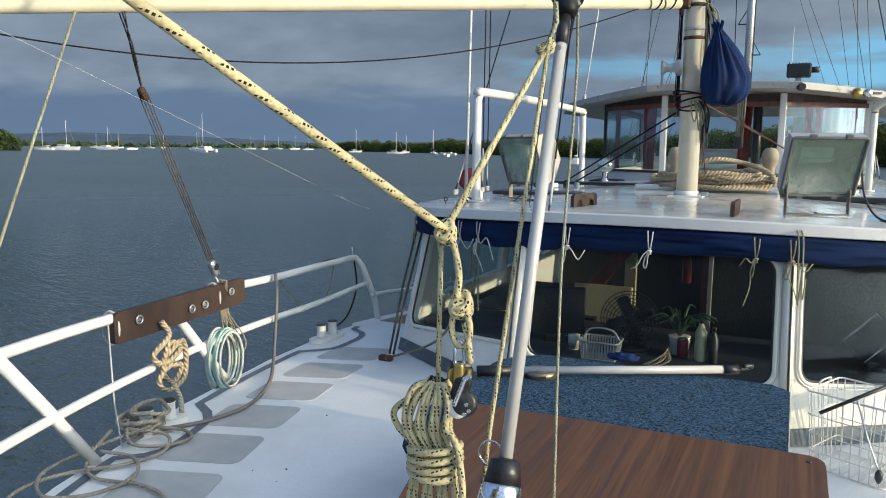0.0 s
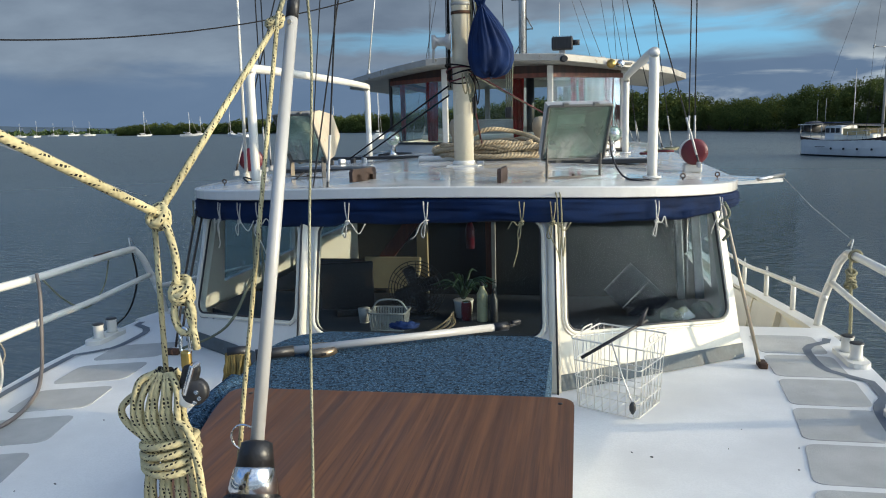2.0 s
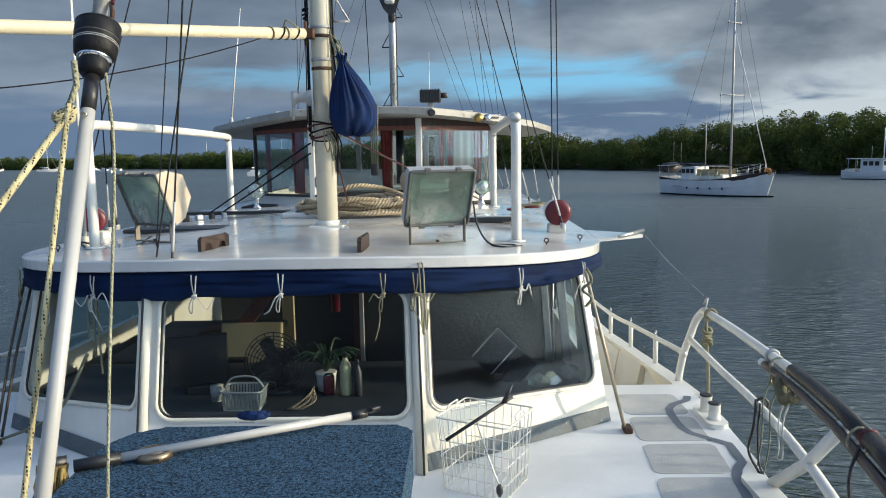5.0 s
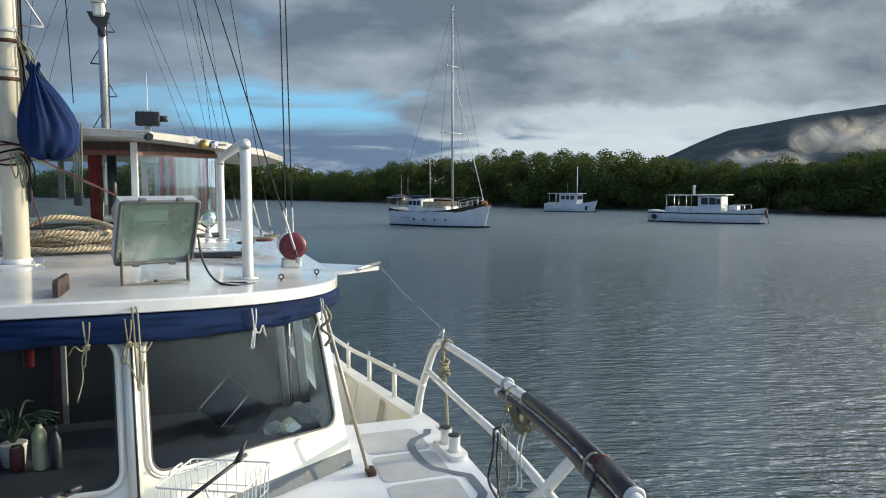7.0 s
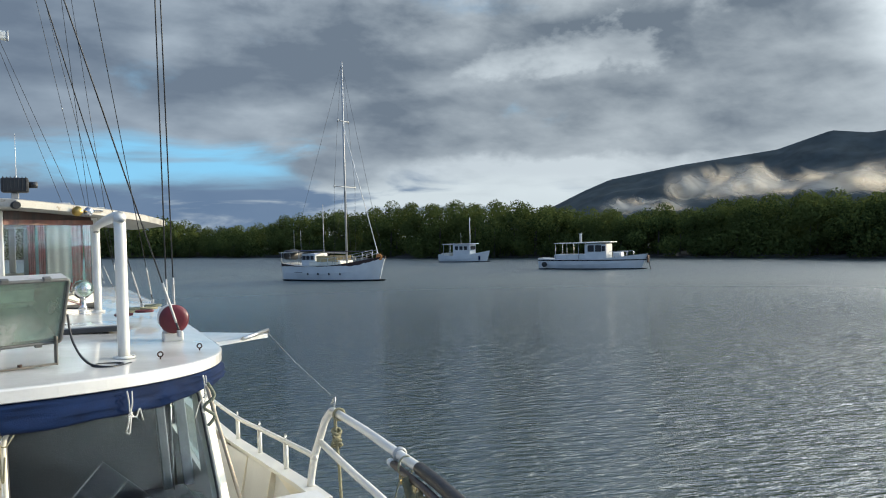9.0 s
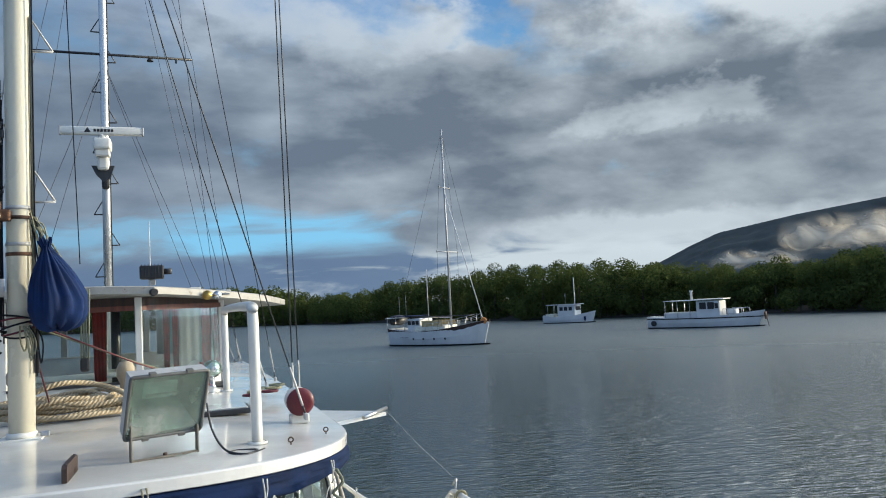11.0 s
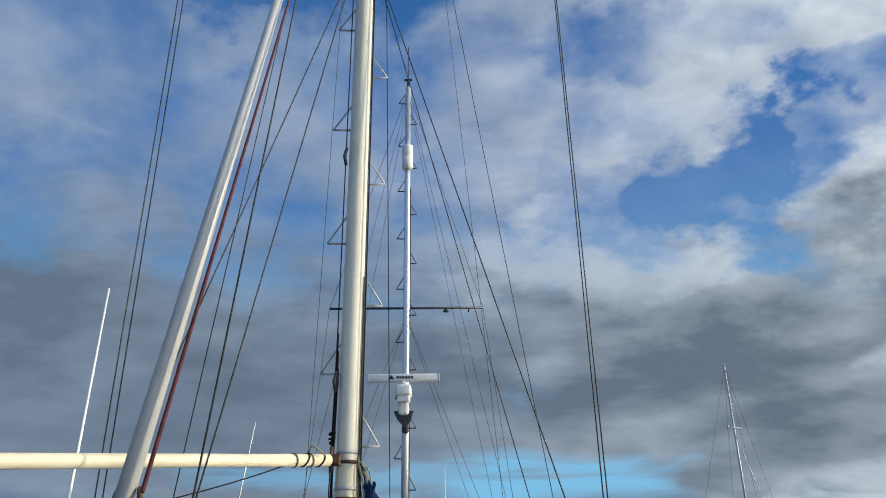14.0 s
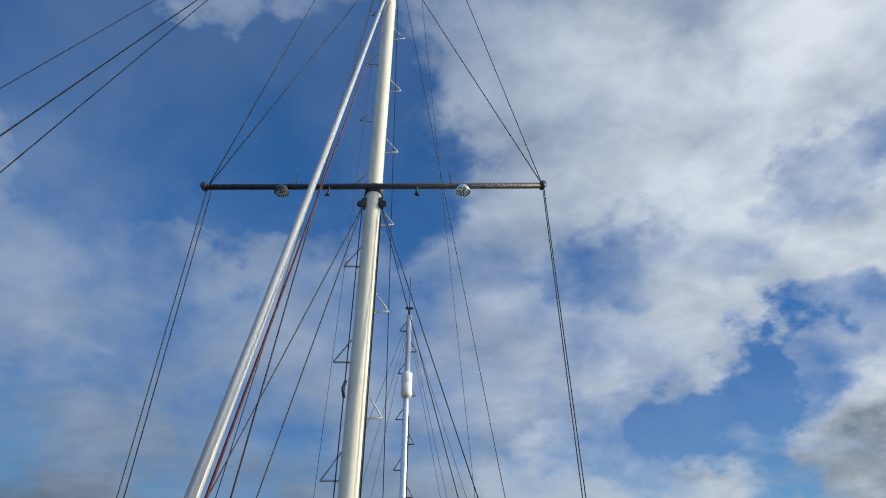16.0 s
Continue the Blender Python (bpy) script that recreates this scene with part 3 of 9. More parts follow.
def round_rect(x0, y0, x1, y1, r, seg=5):
    out = []
    for cx, cy, a0 in ((x1 - r, y0 + r, -90), (x1 - r, y1 - r, 0), (x0 + r, y1 - r, 90), (x0 + r, y0 + r, 180)):
        for k in range(seg + 1):
            a = radians(a0 + 90 * k / seg)
            out.append((cx + r * math.cos(a), cy + r * math.sin(a)))
    return out


def round_poly(pts, r, seg=5):
    """Rounds the corners of a flat polygon."""
    out, n = [], len(pts)
    for i in range(n):
        p, a, b = Vector(pts[i]), Vector(pts[i - 1]), Vector(pts[(i + 1) % n])
        rr = min(r, (a - p).length * 0.45, (b - p).length * 0.45)
        s, e = p + (a - p).normalized() * rr, p + (b - p).normalized() * rr
        for k in range(seg + 1):
            t = k / seg
            q = s * (1 - t) ** 2 + p * 2 * t * (1 - t) + e * t * t
            out.append((q.x, q.y))
    return out


def quad_mesh(name, verts, faces, material):
    me = bpy.data.meshes.new(name)
    me.from_pydata(verts, [], faces)
    me.materials.append(material)
    me.update()
    return new(name, me)



def leaf_mesh(name, points, material):
    """Loose quads, four points each."""
    me = bpy.data.meshes.new(name)
    n = len(points)
    me.vertices.add(n)
    me.vertices.foreach_set("co", points.astype(np.float32).ravel())
    me.loops.add(n)
    me.loops.foreach_set("vertex_index", np.arange(n, dtype=np.int32))
    me.polygons.add(n // 4)
    me.polygons.foreach_set("loop_start", np.arange(0, n, 4, dtype=np.int32))
    me.materials.append(material)
    me.update(calc_edges=True)
    return new(name, me)

# ---------------------------------------------------------------- sea, shore and distance
DECK, ROOF = 1.92, 3.00


def make_sea():
    bm = bmesh.new()
    bmesh.ops.create_circle(bm, cap_ends=True, segments=96, radius=4600.0)
    tagged(obj("water", bm, SEA), "dark rippled estuary water reflecting a cloudy sky", "water", kind="structure")


make_sea()

SHORE = [(-33.5, 600), (-30, 560), (-27, 500), (-23, 430), (-16, 330), (-8, 262), (0, 222), (5, 203), (12, 168), (17, 148), (25, 123), (33, 113), (40, 107),
         (46, 101), (52, 97), (57, 92), (66, 90), (78, 92), (95, 96)]
CROWN = [(-33.5, 0.24), (-31, 0.48), (-27, 0.28), (-25, 0.60), (-21, 0.48), (-17, 0.65), (-8, 1.05), (0, 1.75), (5, 1.95), (8, 1.45), (11.5, 1.05), (13, 1.2), (16, 1.9),
         (20, 2.1), (24, 2.75), (27, 2.7), (31, 2.5), (37, 2.05), (43, 1.55), (46, 1.9), (50, 2.1), (57, 2.5), (70, 3.0), (95, 3.0)]


def table(rows, a):
    for (a0, v0), (a1, v1) in zip(rows, rows[1:]):
        if a <= a1:
            return v0 + (v1 - v0) * max(0.0, (a - a0) / (a1 - a0))
    return rows[-1][1]


EYE = Vector((0.9, 0.4, 3.5))


def polar(a, d, z=0.0):
    return Vector((EYE.x + d * math.sin(radians(a)), EYE.y + d * math.cos(radians(a)), z))


def make_woods():
    rng = np.random.default_rng(5)
    verts, tv, tf = [], [], []

    def leaves(c, r, h, count, size):
        """Leaf clumps scattered on the shells of a few rounded boughs."""
        n = 10
        lc = c + rng.normal(0, 0.42, (n, 3)) * (r, r, 0)
        lc[:, 2] += rng.uniform(-1.0, 0.6, n) * h
        lr = rng.uniform(0.36, 0.66, n) * r
        lc[0], lr[0] = c + (0, 0, 0.66 * h), 0.52 * r
        pick = rng.choice(n, count, p=lr ** 2 / np.sum(lr ** 2))
        d = rng.normal(0, 1, (count, 3))
        d /= np.linalg.norm(d, axis=1, keepdims=True) + 1e-9
        p = lc[pick] + d * lr[pick, None] * rng.uniform((0.7, 0.7, 0.5), (1.08, 1.08, 0.9), (count, 3))
        keep = p[:, 2] > 0.15
        p, d = p[keep], d[keep]
        m = len(p)
        nrm = d + rng.normal(0, 0.50, (m, 3))
        t = np.cross(nrm, rng.normal(0, 1, (m, 3)))
        t /= np.linalg.norm(t, axis=1, keepdims=True) + 1e-9
        b = np.cross(nrm, t)
        b /= np.linalg.norm(b, axis=1, keepdims=True) + 1e-9
        s = size * rng.uniform(0.5, 1.25, (m, 1))
        verts.append(np.stack((p - t * s, p + b * s * 0.6, p + t * s * 0.9, p - b * s * 0.65), 1).reshape(-1, 3))

    def trunk(p, top, r):
        k = len(tv)
        for z, w in ((-0.2, 1.0), (top, 0.55)):
            for q in range(5):
                a = q * 2 * math.pi / 5
                tv.append((p[0] + (0.25 if z > 0 else 0) + r * w * math.cos(a), p[1] + r * w * math.sin(a), z))
        for q in range(5):
            tf.append((k + q, k + (q + 1) % 5, k + 5 + (q + 1) % 5, k + 5 + q))

    near = 0
    a = -33.3
    while a < 95.0:
        d = table(SHORE, a)
        far = d > 190
        r0 = 3.2 if not far else 4.5
        for row in range(3):
            dd = d + (1.5, 7.5, 15.0)[row] + rng.uniform(-1.5, 1.5)
            top = EYE.z + dd * math.tan(radians(table(CROWN, a) - (0.55, 0.22, 0.05)[row] * (1 if not far else 0.3))) + rng.uniform(-1.1, 0.7)
            top = max(top, 3.0)
            r = r0 * rng.uniform(0.75, 1.2)
            p = polar(a + rng.uniform(-0.4, 0.4), dd)
            visible = -33.5 < a < 62
            cnt = (3600 if row else 4200) if not far else 1100
            if not visible:
                cnt = 120
            h = (top - 1.2) * 0.5
            leaves(np.array((p.x, p.y, top - h * 0.95)), r, h * 1.05, cnt, 0.185 if not far else 0.42)
            if row == 0:
                leaves(np.array((p.x, p.y, 2.0)), r * 1.05, 1.8, int(cnt * 0.6), 0.185 if not far else 0.42)
                for _ in range(3):
                    trunk((p.x + rng.uniform(-2, 2), p.y + rng.uniform(-2, 2)), top * 0.6, rng.uniform(0.08, 0.16))
        a += math.degrees((r0 * 1.05) / d)
    tagged(leaf_mesh("mangrove_forest", np.concatenate(verts), LEAF), "dense green mangrove forest lining the far shore", "forest", kind="stuff")
    tagged(quad_mesh("mangrove_trunks", tv, tf, BARK), "thin dark mangrove trunks at the waterline", "trunks", kind="stuff")
    # mud bank under the trees, one strip from the waterline inland
    bv, bf = [], []
    angs = np.arange(-33.5, 96, 1.5)
    for i, ang in enumerate(angs):
        d = table(SHORE, float(ang))
        for dd, z in ((d - 1.5, -0.3), (d - 0.6, 0.22), (d + 6, 1.0), (d + 60, 2.4), (d + 400, 3.0)):
            q = polar(float(ang), dd + 0.5 * math.sin(ang * 3.1), z + 0.06 * math.sin(ang * 5.0))
            bv.append(tuple(q))
        if i:
            for k in range(4):
                n0, n1 = (i - 1) * 5 + k, i * 5 + k
                bf.append((n0, n1, n1 + 1, n0 + 1))
    tagged(quad_mesh("mud_shore", bv, bf, MUD), "low muddy bank under the mangroves", "shore", kind="structure")


make_woods()


def make_mountain():
    rows = [(30, 0.8), (33.5, 1.3), (35.9, 2.1), (38, 3.1), (40, 3.9), (45.2, 4.75), (51.5, 5.45), (54.9, 6.5), (57.2, 6.15), (62, 6.6), (70, 5.5), (85, 3.0), (100, 1.0)]
    v, f = [], []
    angs = np.linspace(30, 100, 180)
    steps = 26
    for i, ang in enumerate(angs):
        e = table(rows, float(ang))
        for k in range(steps):
            t = k / (steps - 1)
            d = 1450 + 330 * t
            z = (d * math.tan(radians(e)) + 3.5) * t ** 0.75
            n = noise.fractal(Vector((ang * 0.35, t * 6.0, 0.0)), 1.0, 2.0, 5)
            q = polar(float(ang), d, max(-1.0, z + n * 22 * t * (1 - t) * 2.2))
            v.append(tuple(q))
        if i:
            for k in range(steps - 1):
                a0, a1 = (i - 1) * steps + k, i * steps + k
                f.append((a0, a1, a1 + 1, a0 + 1))
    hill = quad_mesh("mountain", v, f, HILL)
    hill.data.polygons.foreach_set("use_smooth", [True] * len(f))
    tagged(hill, "dark forested mountain ridge behind the shore, haze in its colour", "mountain", kind="structure")


make_mountain()


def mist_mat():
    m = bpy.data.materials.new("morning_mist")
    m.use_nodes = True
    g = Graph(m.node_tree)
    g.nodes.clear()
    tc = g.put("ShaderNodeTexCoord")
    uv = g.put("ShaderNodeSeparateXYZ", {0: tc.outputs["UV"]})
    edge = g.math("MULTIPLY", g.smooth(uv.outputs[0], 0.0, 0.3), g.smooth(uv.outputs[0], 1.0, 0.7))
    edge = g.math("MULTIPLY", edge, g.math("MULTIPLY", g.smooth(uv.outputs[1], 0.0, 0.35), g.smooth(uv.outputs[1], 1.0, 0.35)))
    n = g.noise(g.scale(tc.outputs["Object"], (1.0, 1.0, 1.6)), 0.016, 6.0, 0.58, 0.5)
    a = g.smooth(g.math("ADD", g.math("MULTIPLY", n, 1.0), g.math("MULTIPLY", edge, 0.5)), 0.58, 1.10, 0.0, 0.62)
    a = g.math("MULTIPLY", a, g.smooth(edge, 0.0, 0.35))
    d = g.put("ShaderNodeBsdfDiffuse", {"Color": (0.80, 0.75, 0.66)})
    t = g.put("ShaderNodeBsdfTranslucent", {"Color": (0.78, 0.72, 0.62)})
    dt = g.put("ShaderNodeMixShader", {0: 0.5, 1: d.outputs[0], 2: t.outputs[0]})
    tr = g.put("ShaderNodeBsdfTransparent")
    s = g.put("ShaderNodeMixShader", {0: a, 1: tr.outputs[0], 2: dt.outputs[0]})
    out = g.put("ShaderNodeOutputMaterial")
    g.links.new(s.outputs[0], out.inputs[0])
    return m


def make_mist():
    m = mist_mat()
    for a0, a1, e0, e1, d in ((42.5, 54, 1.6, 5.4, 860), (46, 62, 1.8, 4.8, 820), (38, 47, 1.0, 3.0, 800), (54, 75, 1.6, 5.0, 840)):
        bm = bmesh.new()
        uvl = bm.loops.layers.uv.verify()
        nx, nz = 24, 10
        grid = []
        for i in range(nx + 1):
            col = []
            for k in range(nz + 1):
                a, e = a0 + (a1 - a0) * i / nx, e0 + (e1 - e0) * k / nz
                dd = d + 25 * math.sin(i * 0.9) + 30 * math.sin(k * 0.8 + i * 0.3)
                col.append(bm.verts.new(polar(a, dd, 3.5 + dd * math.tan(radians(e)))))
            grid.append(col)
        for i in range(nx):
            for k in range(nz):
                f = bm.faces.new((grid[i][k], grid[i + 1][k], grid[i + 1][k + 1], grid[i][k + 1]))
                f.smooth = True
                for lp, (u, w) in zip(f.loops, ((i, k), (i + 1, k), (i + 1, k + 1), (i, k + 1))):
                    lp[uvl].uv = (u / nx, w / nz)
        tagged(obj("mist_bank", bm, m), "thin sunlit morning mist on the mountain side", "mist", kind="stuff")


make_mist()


def make_far_shore():
    rows = [(-75, 0.5), (-64, 1.0), (-58, 0.8), (-55, 0.62), (-51.6, 0.8), (-45, 0.70), (-40, 0.5), (-34.8, 0.28), (-32, 0.18), (-28, 0.15)]
    v, f = [], []
    angs = np.linspace(-100, -28, 150)
    for i, ang in enumerate(angs):
        e = table(rows, float(ang)) + 0.05 * noise.noise(Vector((ang * 0.8, 0, 0)))
        for d, z in ((1500, -0.5), (1520, 4.0), (2600, 3.5 + 2600 * math.tan(radians(max(0.1, e)))), (3200, 3.5 + 3000 * math.tan(radians(max(0.1, e))))):
            v.append(tuple(polar(float(ang), d, z)))
        if i:
            for k in range(3):
                a0, a1 = (i - 1) * 4 + k, i * 4 + k
                f.append((a0, a1, a1 + 1, a0 + 1))
    tagged(quad_mesh("far_hills", v, f, FARHILL), "low hills across the bay, haze painted in as blue-grey", "hills", kind="structure")
    # low scrub along the far waterline and a leafy point
    rng = np.random.default_rng(11)
    verts, faces = [], []
    for _ in range(2600):
        ang = rng.uniform(-70, -33)
        d = 1380 + rng.uniform(0, 60)
        p = np.array(polar(ang, d, rng.uniform(0, 6.5) * (0.5 + 0.5 * math.sin(ang * 2.3))))
        t = rng.normal(0, 1, 3) * 3.5
        b = rng.normal(0, 1, 3) * 2.5
        k = len(verts)
        verts.extend([tuple(p - t), tuple(p + b), tuple(p + t), tuple(p - b)])
        faces.append((k, k + 1, k + 2, k + 3))
    tagged(quad_mesh("far_scrub", verts, faces, FARLEAF), "thin line of scrub on the far bank", "scrub", kind="stuff")
    verts, faces = [], []
    for _ in range(2400):
        ang = rng.uniform(-66, -54.6)
        top = 1.25 - 0.9 * max(0.0, (ang + 56.3) / 1.7)
        d = 420 + rng.uniform(0, 20)
        p = np.array(polar(ang, d, 3.5 + d * math.tan(radians(rng.uniform(-0.45, max(-0.3, top))))))
        t, b = rng.normal(0, 1, 3) * 0.9, rng.normal(0, 1, 3) * 0.7
        k = len(verts)
        verts.extend([tuple(p - t), tuple(p + b), tuple(p + t), tuple(p - b)])
        faces.append((k, k + 1, k + 2, k + 3))
    tagged(quad_mesh("leafy_point", verts, faces, FARLEAF), "sunlit green trees on a point of land", "trees", kind="stuff")


make_far_shore()

# ---------------------------------------------------------------- other boats


def hull_mesh(length, beam, free, sheer=0.35, stern=0.75, draft=0.3, n=18):
    """A boat hull along +x (bow at +x), waterline at z = 0."""
    bm = bmesh.new()
    rings = []
    for i in range(n + 1):
        t = i / n
        x = -length / 2 + length * t
        w = beam / 2 * (stern + (1 - stern) * math.sin(min(1.0, t / 0.5) * math.pi / 2)) * (1.0 if t < 0.5 else max(0.02, math.cos((t - 0.5) * math.pi) ** 0.75))
        top = free * (1 + sheer * (2 * t - 0.75) ** 2)
        rake = 0.10 * length * max(0.0, t - 0.8) * 2
        sec = []
        for s, z in ((1.0, top), (0.97, top * 0.5), (0.86, 0.0), (0.45, -draft)):
            sec.append((x + rake * (z / free), w * s, z))
        ring = [bm.verts.new(p) for p in sec] + [bm.verts.new((p[0], -p[1], p[2])) for p in reversed(sec)]
        rings.append(ring)
    for a, b in zip(rings, rings[1:]):
        for k in range(8):
            q = (k + 1) % 8
            f = bm.faces.new((a[k], b[k], b[q], a[q]))
    bm.faces.new(rings[0])
    bm.faces.new(list(reversed(rings[-1])))
    return bm


def strip_mesh(length, beam, free, z0, z1, out, **kw):
    """A band that follows the hull, a little proud of it."""
    bm = hull_mesh(length * (1 + out / length), beam + 2 * out, free, **kw)
    for v in bm.verts:
        v.co.z = min(max(v.co.z, z0), z1)
    return bm


def stanchions(parent, pts, h, r=0.018):
    for x, y, z in pts:
        part("stanchion", tube([(x, y, z), (x, y, z + h)], r, 5), STEEL, parent)


def place_boat(e, a, d, heading, scale=1.0):
    p = polar(a, d)
    e.matrix_world = pose(p.x, p.y, 0, 0, 0, heading)


def make_yacht():
    L, free, beam = 9.7, 1.25, 3.1
    e = thing("ketch", "white sailing yacht with a tall bare mast and wooden deckhouse", "yacht", "boats at anchor")
    part("hull", hull_mesh(L, beam, free, sheer=0.42, stern=0.7), HULLWHITE, e)
    part("boot_stripe", strip_mesh(L, beam, free, -0.35, 0.12, 0.012, sheer=0.42, stern=0.7), ANTIFOUL, e, "black waterline stripe")
    part("toe_rail", strip_mesh(L, beam, free, free * 0.97, 9, 0.02, sheer=0.42, stern=0.7), DARKWOOD, e)
    part("coach_roof", box((3.4, 1.9, 0.5), (-0.2, 0, free + 0.22), 0.12, seg=3), CREAM, e, "varnished cream coach roof")
    part("wheelhouse", box((1.5, 1.8, 1.15), (-2.0, 0, free + 0.55), 0.10, seg=3), HULLWHITE, e)
    for s in (-1, 1):
        for k in range(3):
            part("window", box((0.34, 0.03, 0.36), (-2.45 + 0.45 * k, s * 0.905, free + 0.75), 0.05), BLACK, e, "dark window")
        for k in range(4):
            part("porthole", lathe([(0.09, -0.01), (0.09, 0.02)], 12, (-1.6 + k * 1.15, s * (beam * 0.497 - 0.05 * abs(k - 1.2)), 0.62), (0, s, 0)), BLACK, e)
    part("awning", box((2.6, 2.3, 0.05), (-3.0, 0, free + 1.35), 0.02), NAVY, e, "faded canvas awning")
    for sy in (-1, 1):
        part("side_cloth", box((2.3, 0.03, 0.55), (0.1, sy * 0.93, free + 0.62), 0.01), YELLOWCLOTH, e, "tan canvas side cloth")
        part("rubbing_streak", box((0.9, 0.02, 0.04), (-2.6, sy * (beam / 2 - 0.03), 0.75), 0.004), CHARCOAL, e, "dark scuff streak on the hull")
    part("long_awning_boom", box((6.6, 0.5, 0.06), (0.3, 0, free + 1.22), 0.02), CHARCOAL, e, "long folded dark awning over the deck")
    part("aft_deck_cover", box((1.7, 2.0, 0.05), (-4.4, 0, free + 1.2), 0.02), HULLWHITE, e)
    for x in (-5.0, -4.0, -3.0):
        for s in (-1, 1):
            part("awning_post", tube([(x, s * 0.95, free), (x, s * 0.95, free + 1.3)], 0.025, 5), STEEL, e)
    mx = 1.5
    part("mast", tube([(mx, 0, free), (mx, 0, 18.7)], 0.095, 8, taper=0.8), GREYMETAL, e, "tall grey mast")
    for z, w in ((8.0, 1.45), (13.6, 0.75)):
        part("spreader", tube([(mx, -w, z), (mx, w, z)], 0.045, 6), GREYMETAL, e)
        part("spreader_tip", tube([(mx, -w, z - 0.12), (mx, -w, z + 0.12)], 0.06, 6), GREYMETAL, e)
        part("spreader_tip", tube([(mx, w, z - 0.12), (mx, w, z + 0.12)], 0.06, 6), GREYMETAL, e)
    for s in (-1, 1):
        part("shroud", tube([(mx - 0.2, s * 1.5, free), (mx, s * 1.45, 8.0), (mx, s * 0.75, 13.6), (mx, 0, 18.5)], 0.012, 4), WIRE, e)
        part("lower_shroud", tube([(mx - 0.5, s * 1.45, free), (mx, 0, 7.9)], 0.012, 4), WIRE, e)
    part("furled_jib", tube([(4.85, 0, free + 0.7), (mx + 0.05, 0, 13.0)], 0.035, 6), HULLWHITE, e, "furled white headsail on its stay")
    part("forestay", tube([(5.25, 0, free + 0.75), (mx, 0, 18.5)], 0.012, 4), WIRE, e)
    part("backstay", tube([(-4.8, 0, free + 0.5), (mx, 0, 18.5)], 0.012, 4), WIRE, e)
    part("mizzen_pole", tube([(-1.2, 0.3, free), (-1.2, 0.3, free + 5.4)], 0.03, 5), GREYMETAL, e)
    part("boom", tube([(mx, 0, free + 1.1), (-3.6, 0, free + 1.25)], 0.07, 6), HULLWHITE, e)
    part("bowsprit", tube([(4.4, 0, free + 0.42), (5.5, 0, free + 0.62)], 0.06, 6), DARKWOOD, e)
    part("lifebuoy", lathe([(0.22, -0.05), (0.30, 0.0), (0.22, 0.05)], 14, (5.0, -0.2, free + 0.72), (0.2, -1, 0)), ORANGE, e, "yellow lifebuoy on the bow rail")
    pts = []
    for k in range(7):
        t = -0.2 + k * 0.77
        w = beam / 2 * (1.0 if t < 0 else max(0.05, math.cos((t / L) * math.pi) ** 0.75)) - 0.05
        for s in (-1, 1):
            pts.append((t, s * w, free * (1 + 0.42 * (2 * (t / L + 0.5) - 0.75) ** 2)))
    stanchions(e, pts, 0.62)
    for s in (-1, 1):
        for h in (0.34, 0.62):
            part("guard_wire", tube([(p[0], p[1], p[2] + h) for p in pts if p[1] * s > 0], 0.014, 4), STEEL, e)
    part("dinghy", lathe([(0.05, -1.1), (0.42, -0.8), (0.5, 0.3), (0.3, 1.1)], 10, (-5.0, 0.5, free + 1.0), (0, 1, 0)), CHARCOAL, e, "grey dinghy on davits")
    for k in range(2):
        part("antenna", tube([(-5.0 + k * 0.8, 0.8, free + 1.2), (-5.0 + k * 0.8, 0.8, free + 3.2)], 0.015, 4), HULLWHITE, e)
    e.matrix_world = pose(22.1, 62.3, 0, 0, 0, -57.0)


make_yacht()


def make_work_boat():
    L, free, beam = 6.9, 0.85, 2.6
    e = thing("work_boat", "small white cabin boat with a short mast", "boat", "boats at anchor")
    part("hull", hull_mesh(L, beam, free, sheer=0.5), HULLWHITE, e)
    part("boot_stripe", strip_mesh(L, beam, free, -0.35, 0.10, 0.012, sheer=0.5), ANTIFOUL, e, "dark waterline stripe")
    part("wheelhouse", box((2.6, 1.9, 1.6), (0.1, 0, free + 0.75), 0.10, seg=3), HULLWHITE, e)
    part("roof", box((4.6, 2.3, 0.07), (-0.5, 0, free + 1.6), 0.03), HULLWHITE, e)
    for s in (-1, 1):
        for k in range(3):
            part("window", box((0.48, 0.03, 0.5), (-0.6 + 0.68 * k, s * 0.955, free + 1.05), 0.05), BLACK, e, "dark window")
        for x in (-2.6, -1.7):
            part("roof_post", tube([(x, s * 1.0, free * 0.9), (x, s * 1.0, free + 1.58)], 0.03, 5), STEEL, e)
    part("front_window", box((0.03, 1.4, 0.5), (1.41, 0, free + 1.05), 0.04), BLACK, e, "dark window")
    part("mast", tube([(1.0, 0, free), (1.0, 0, 6.0)], 0.05, 6), HULLWHITE, e, "short white mast")
    part("aerial", tube([(-0.6, 0.4, free + 1.6), (-0.6, 0.4, free + 3.1)], 0.02, 4), STEEL, e)
    part("aft_box", box((1.3, 1.6, 0.5), (-2.4, 0, free + 0.15), 0.05), CREAM, e)
    part("fender", lathe([(0.03, -0.3), (0.14, -0.2), (0.14, 0.2), (0.03, 0.3)], 10, (2.7, -0.75, 0.55)), NAVY, e)
    e.matrix_world = pose(50.1, 89.6, 0, 0, 0, -56.0)


make_work_boat()


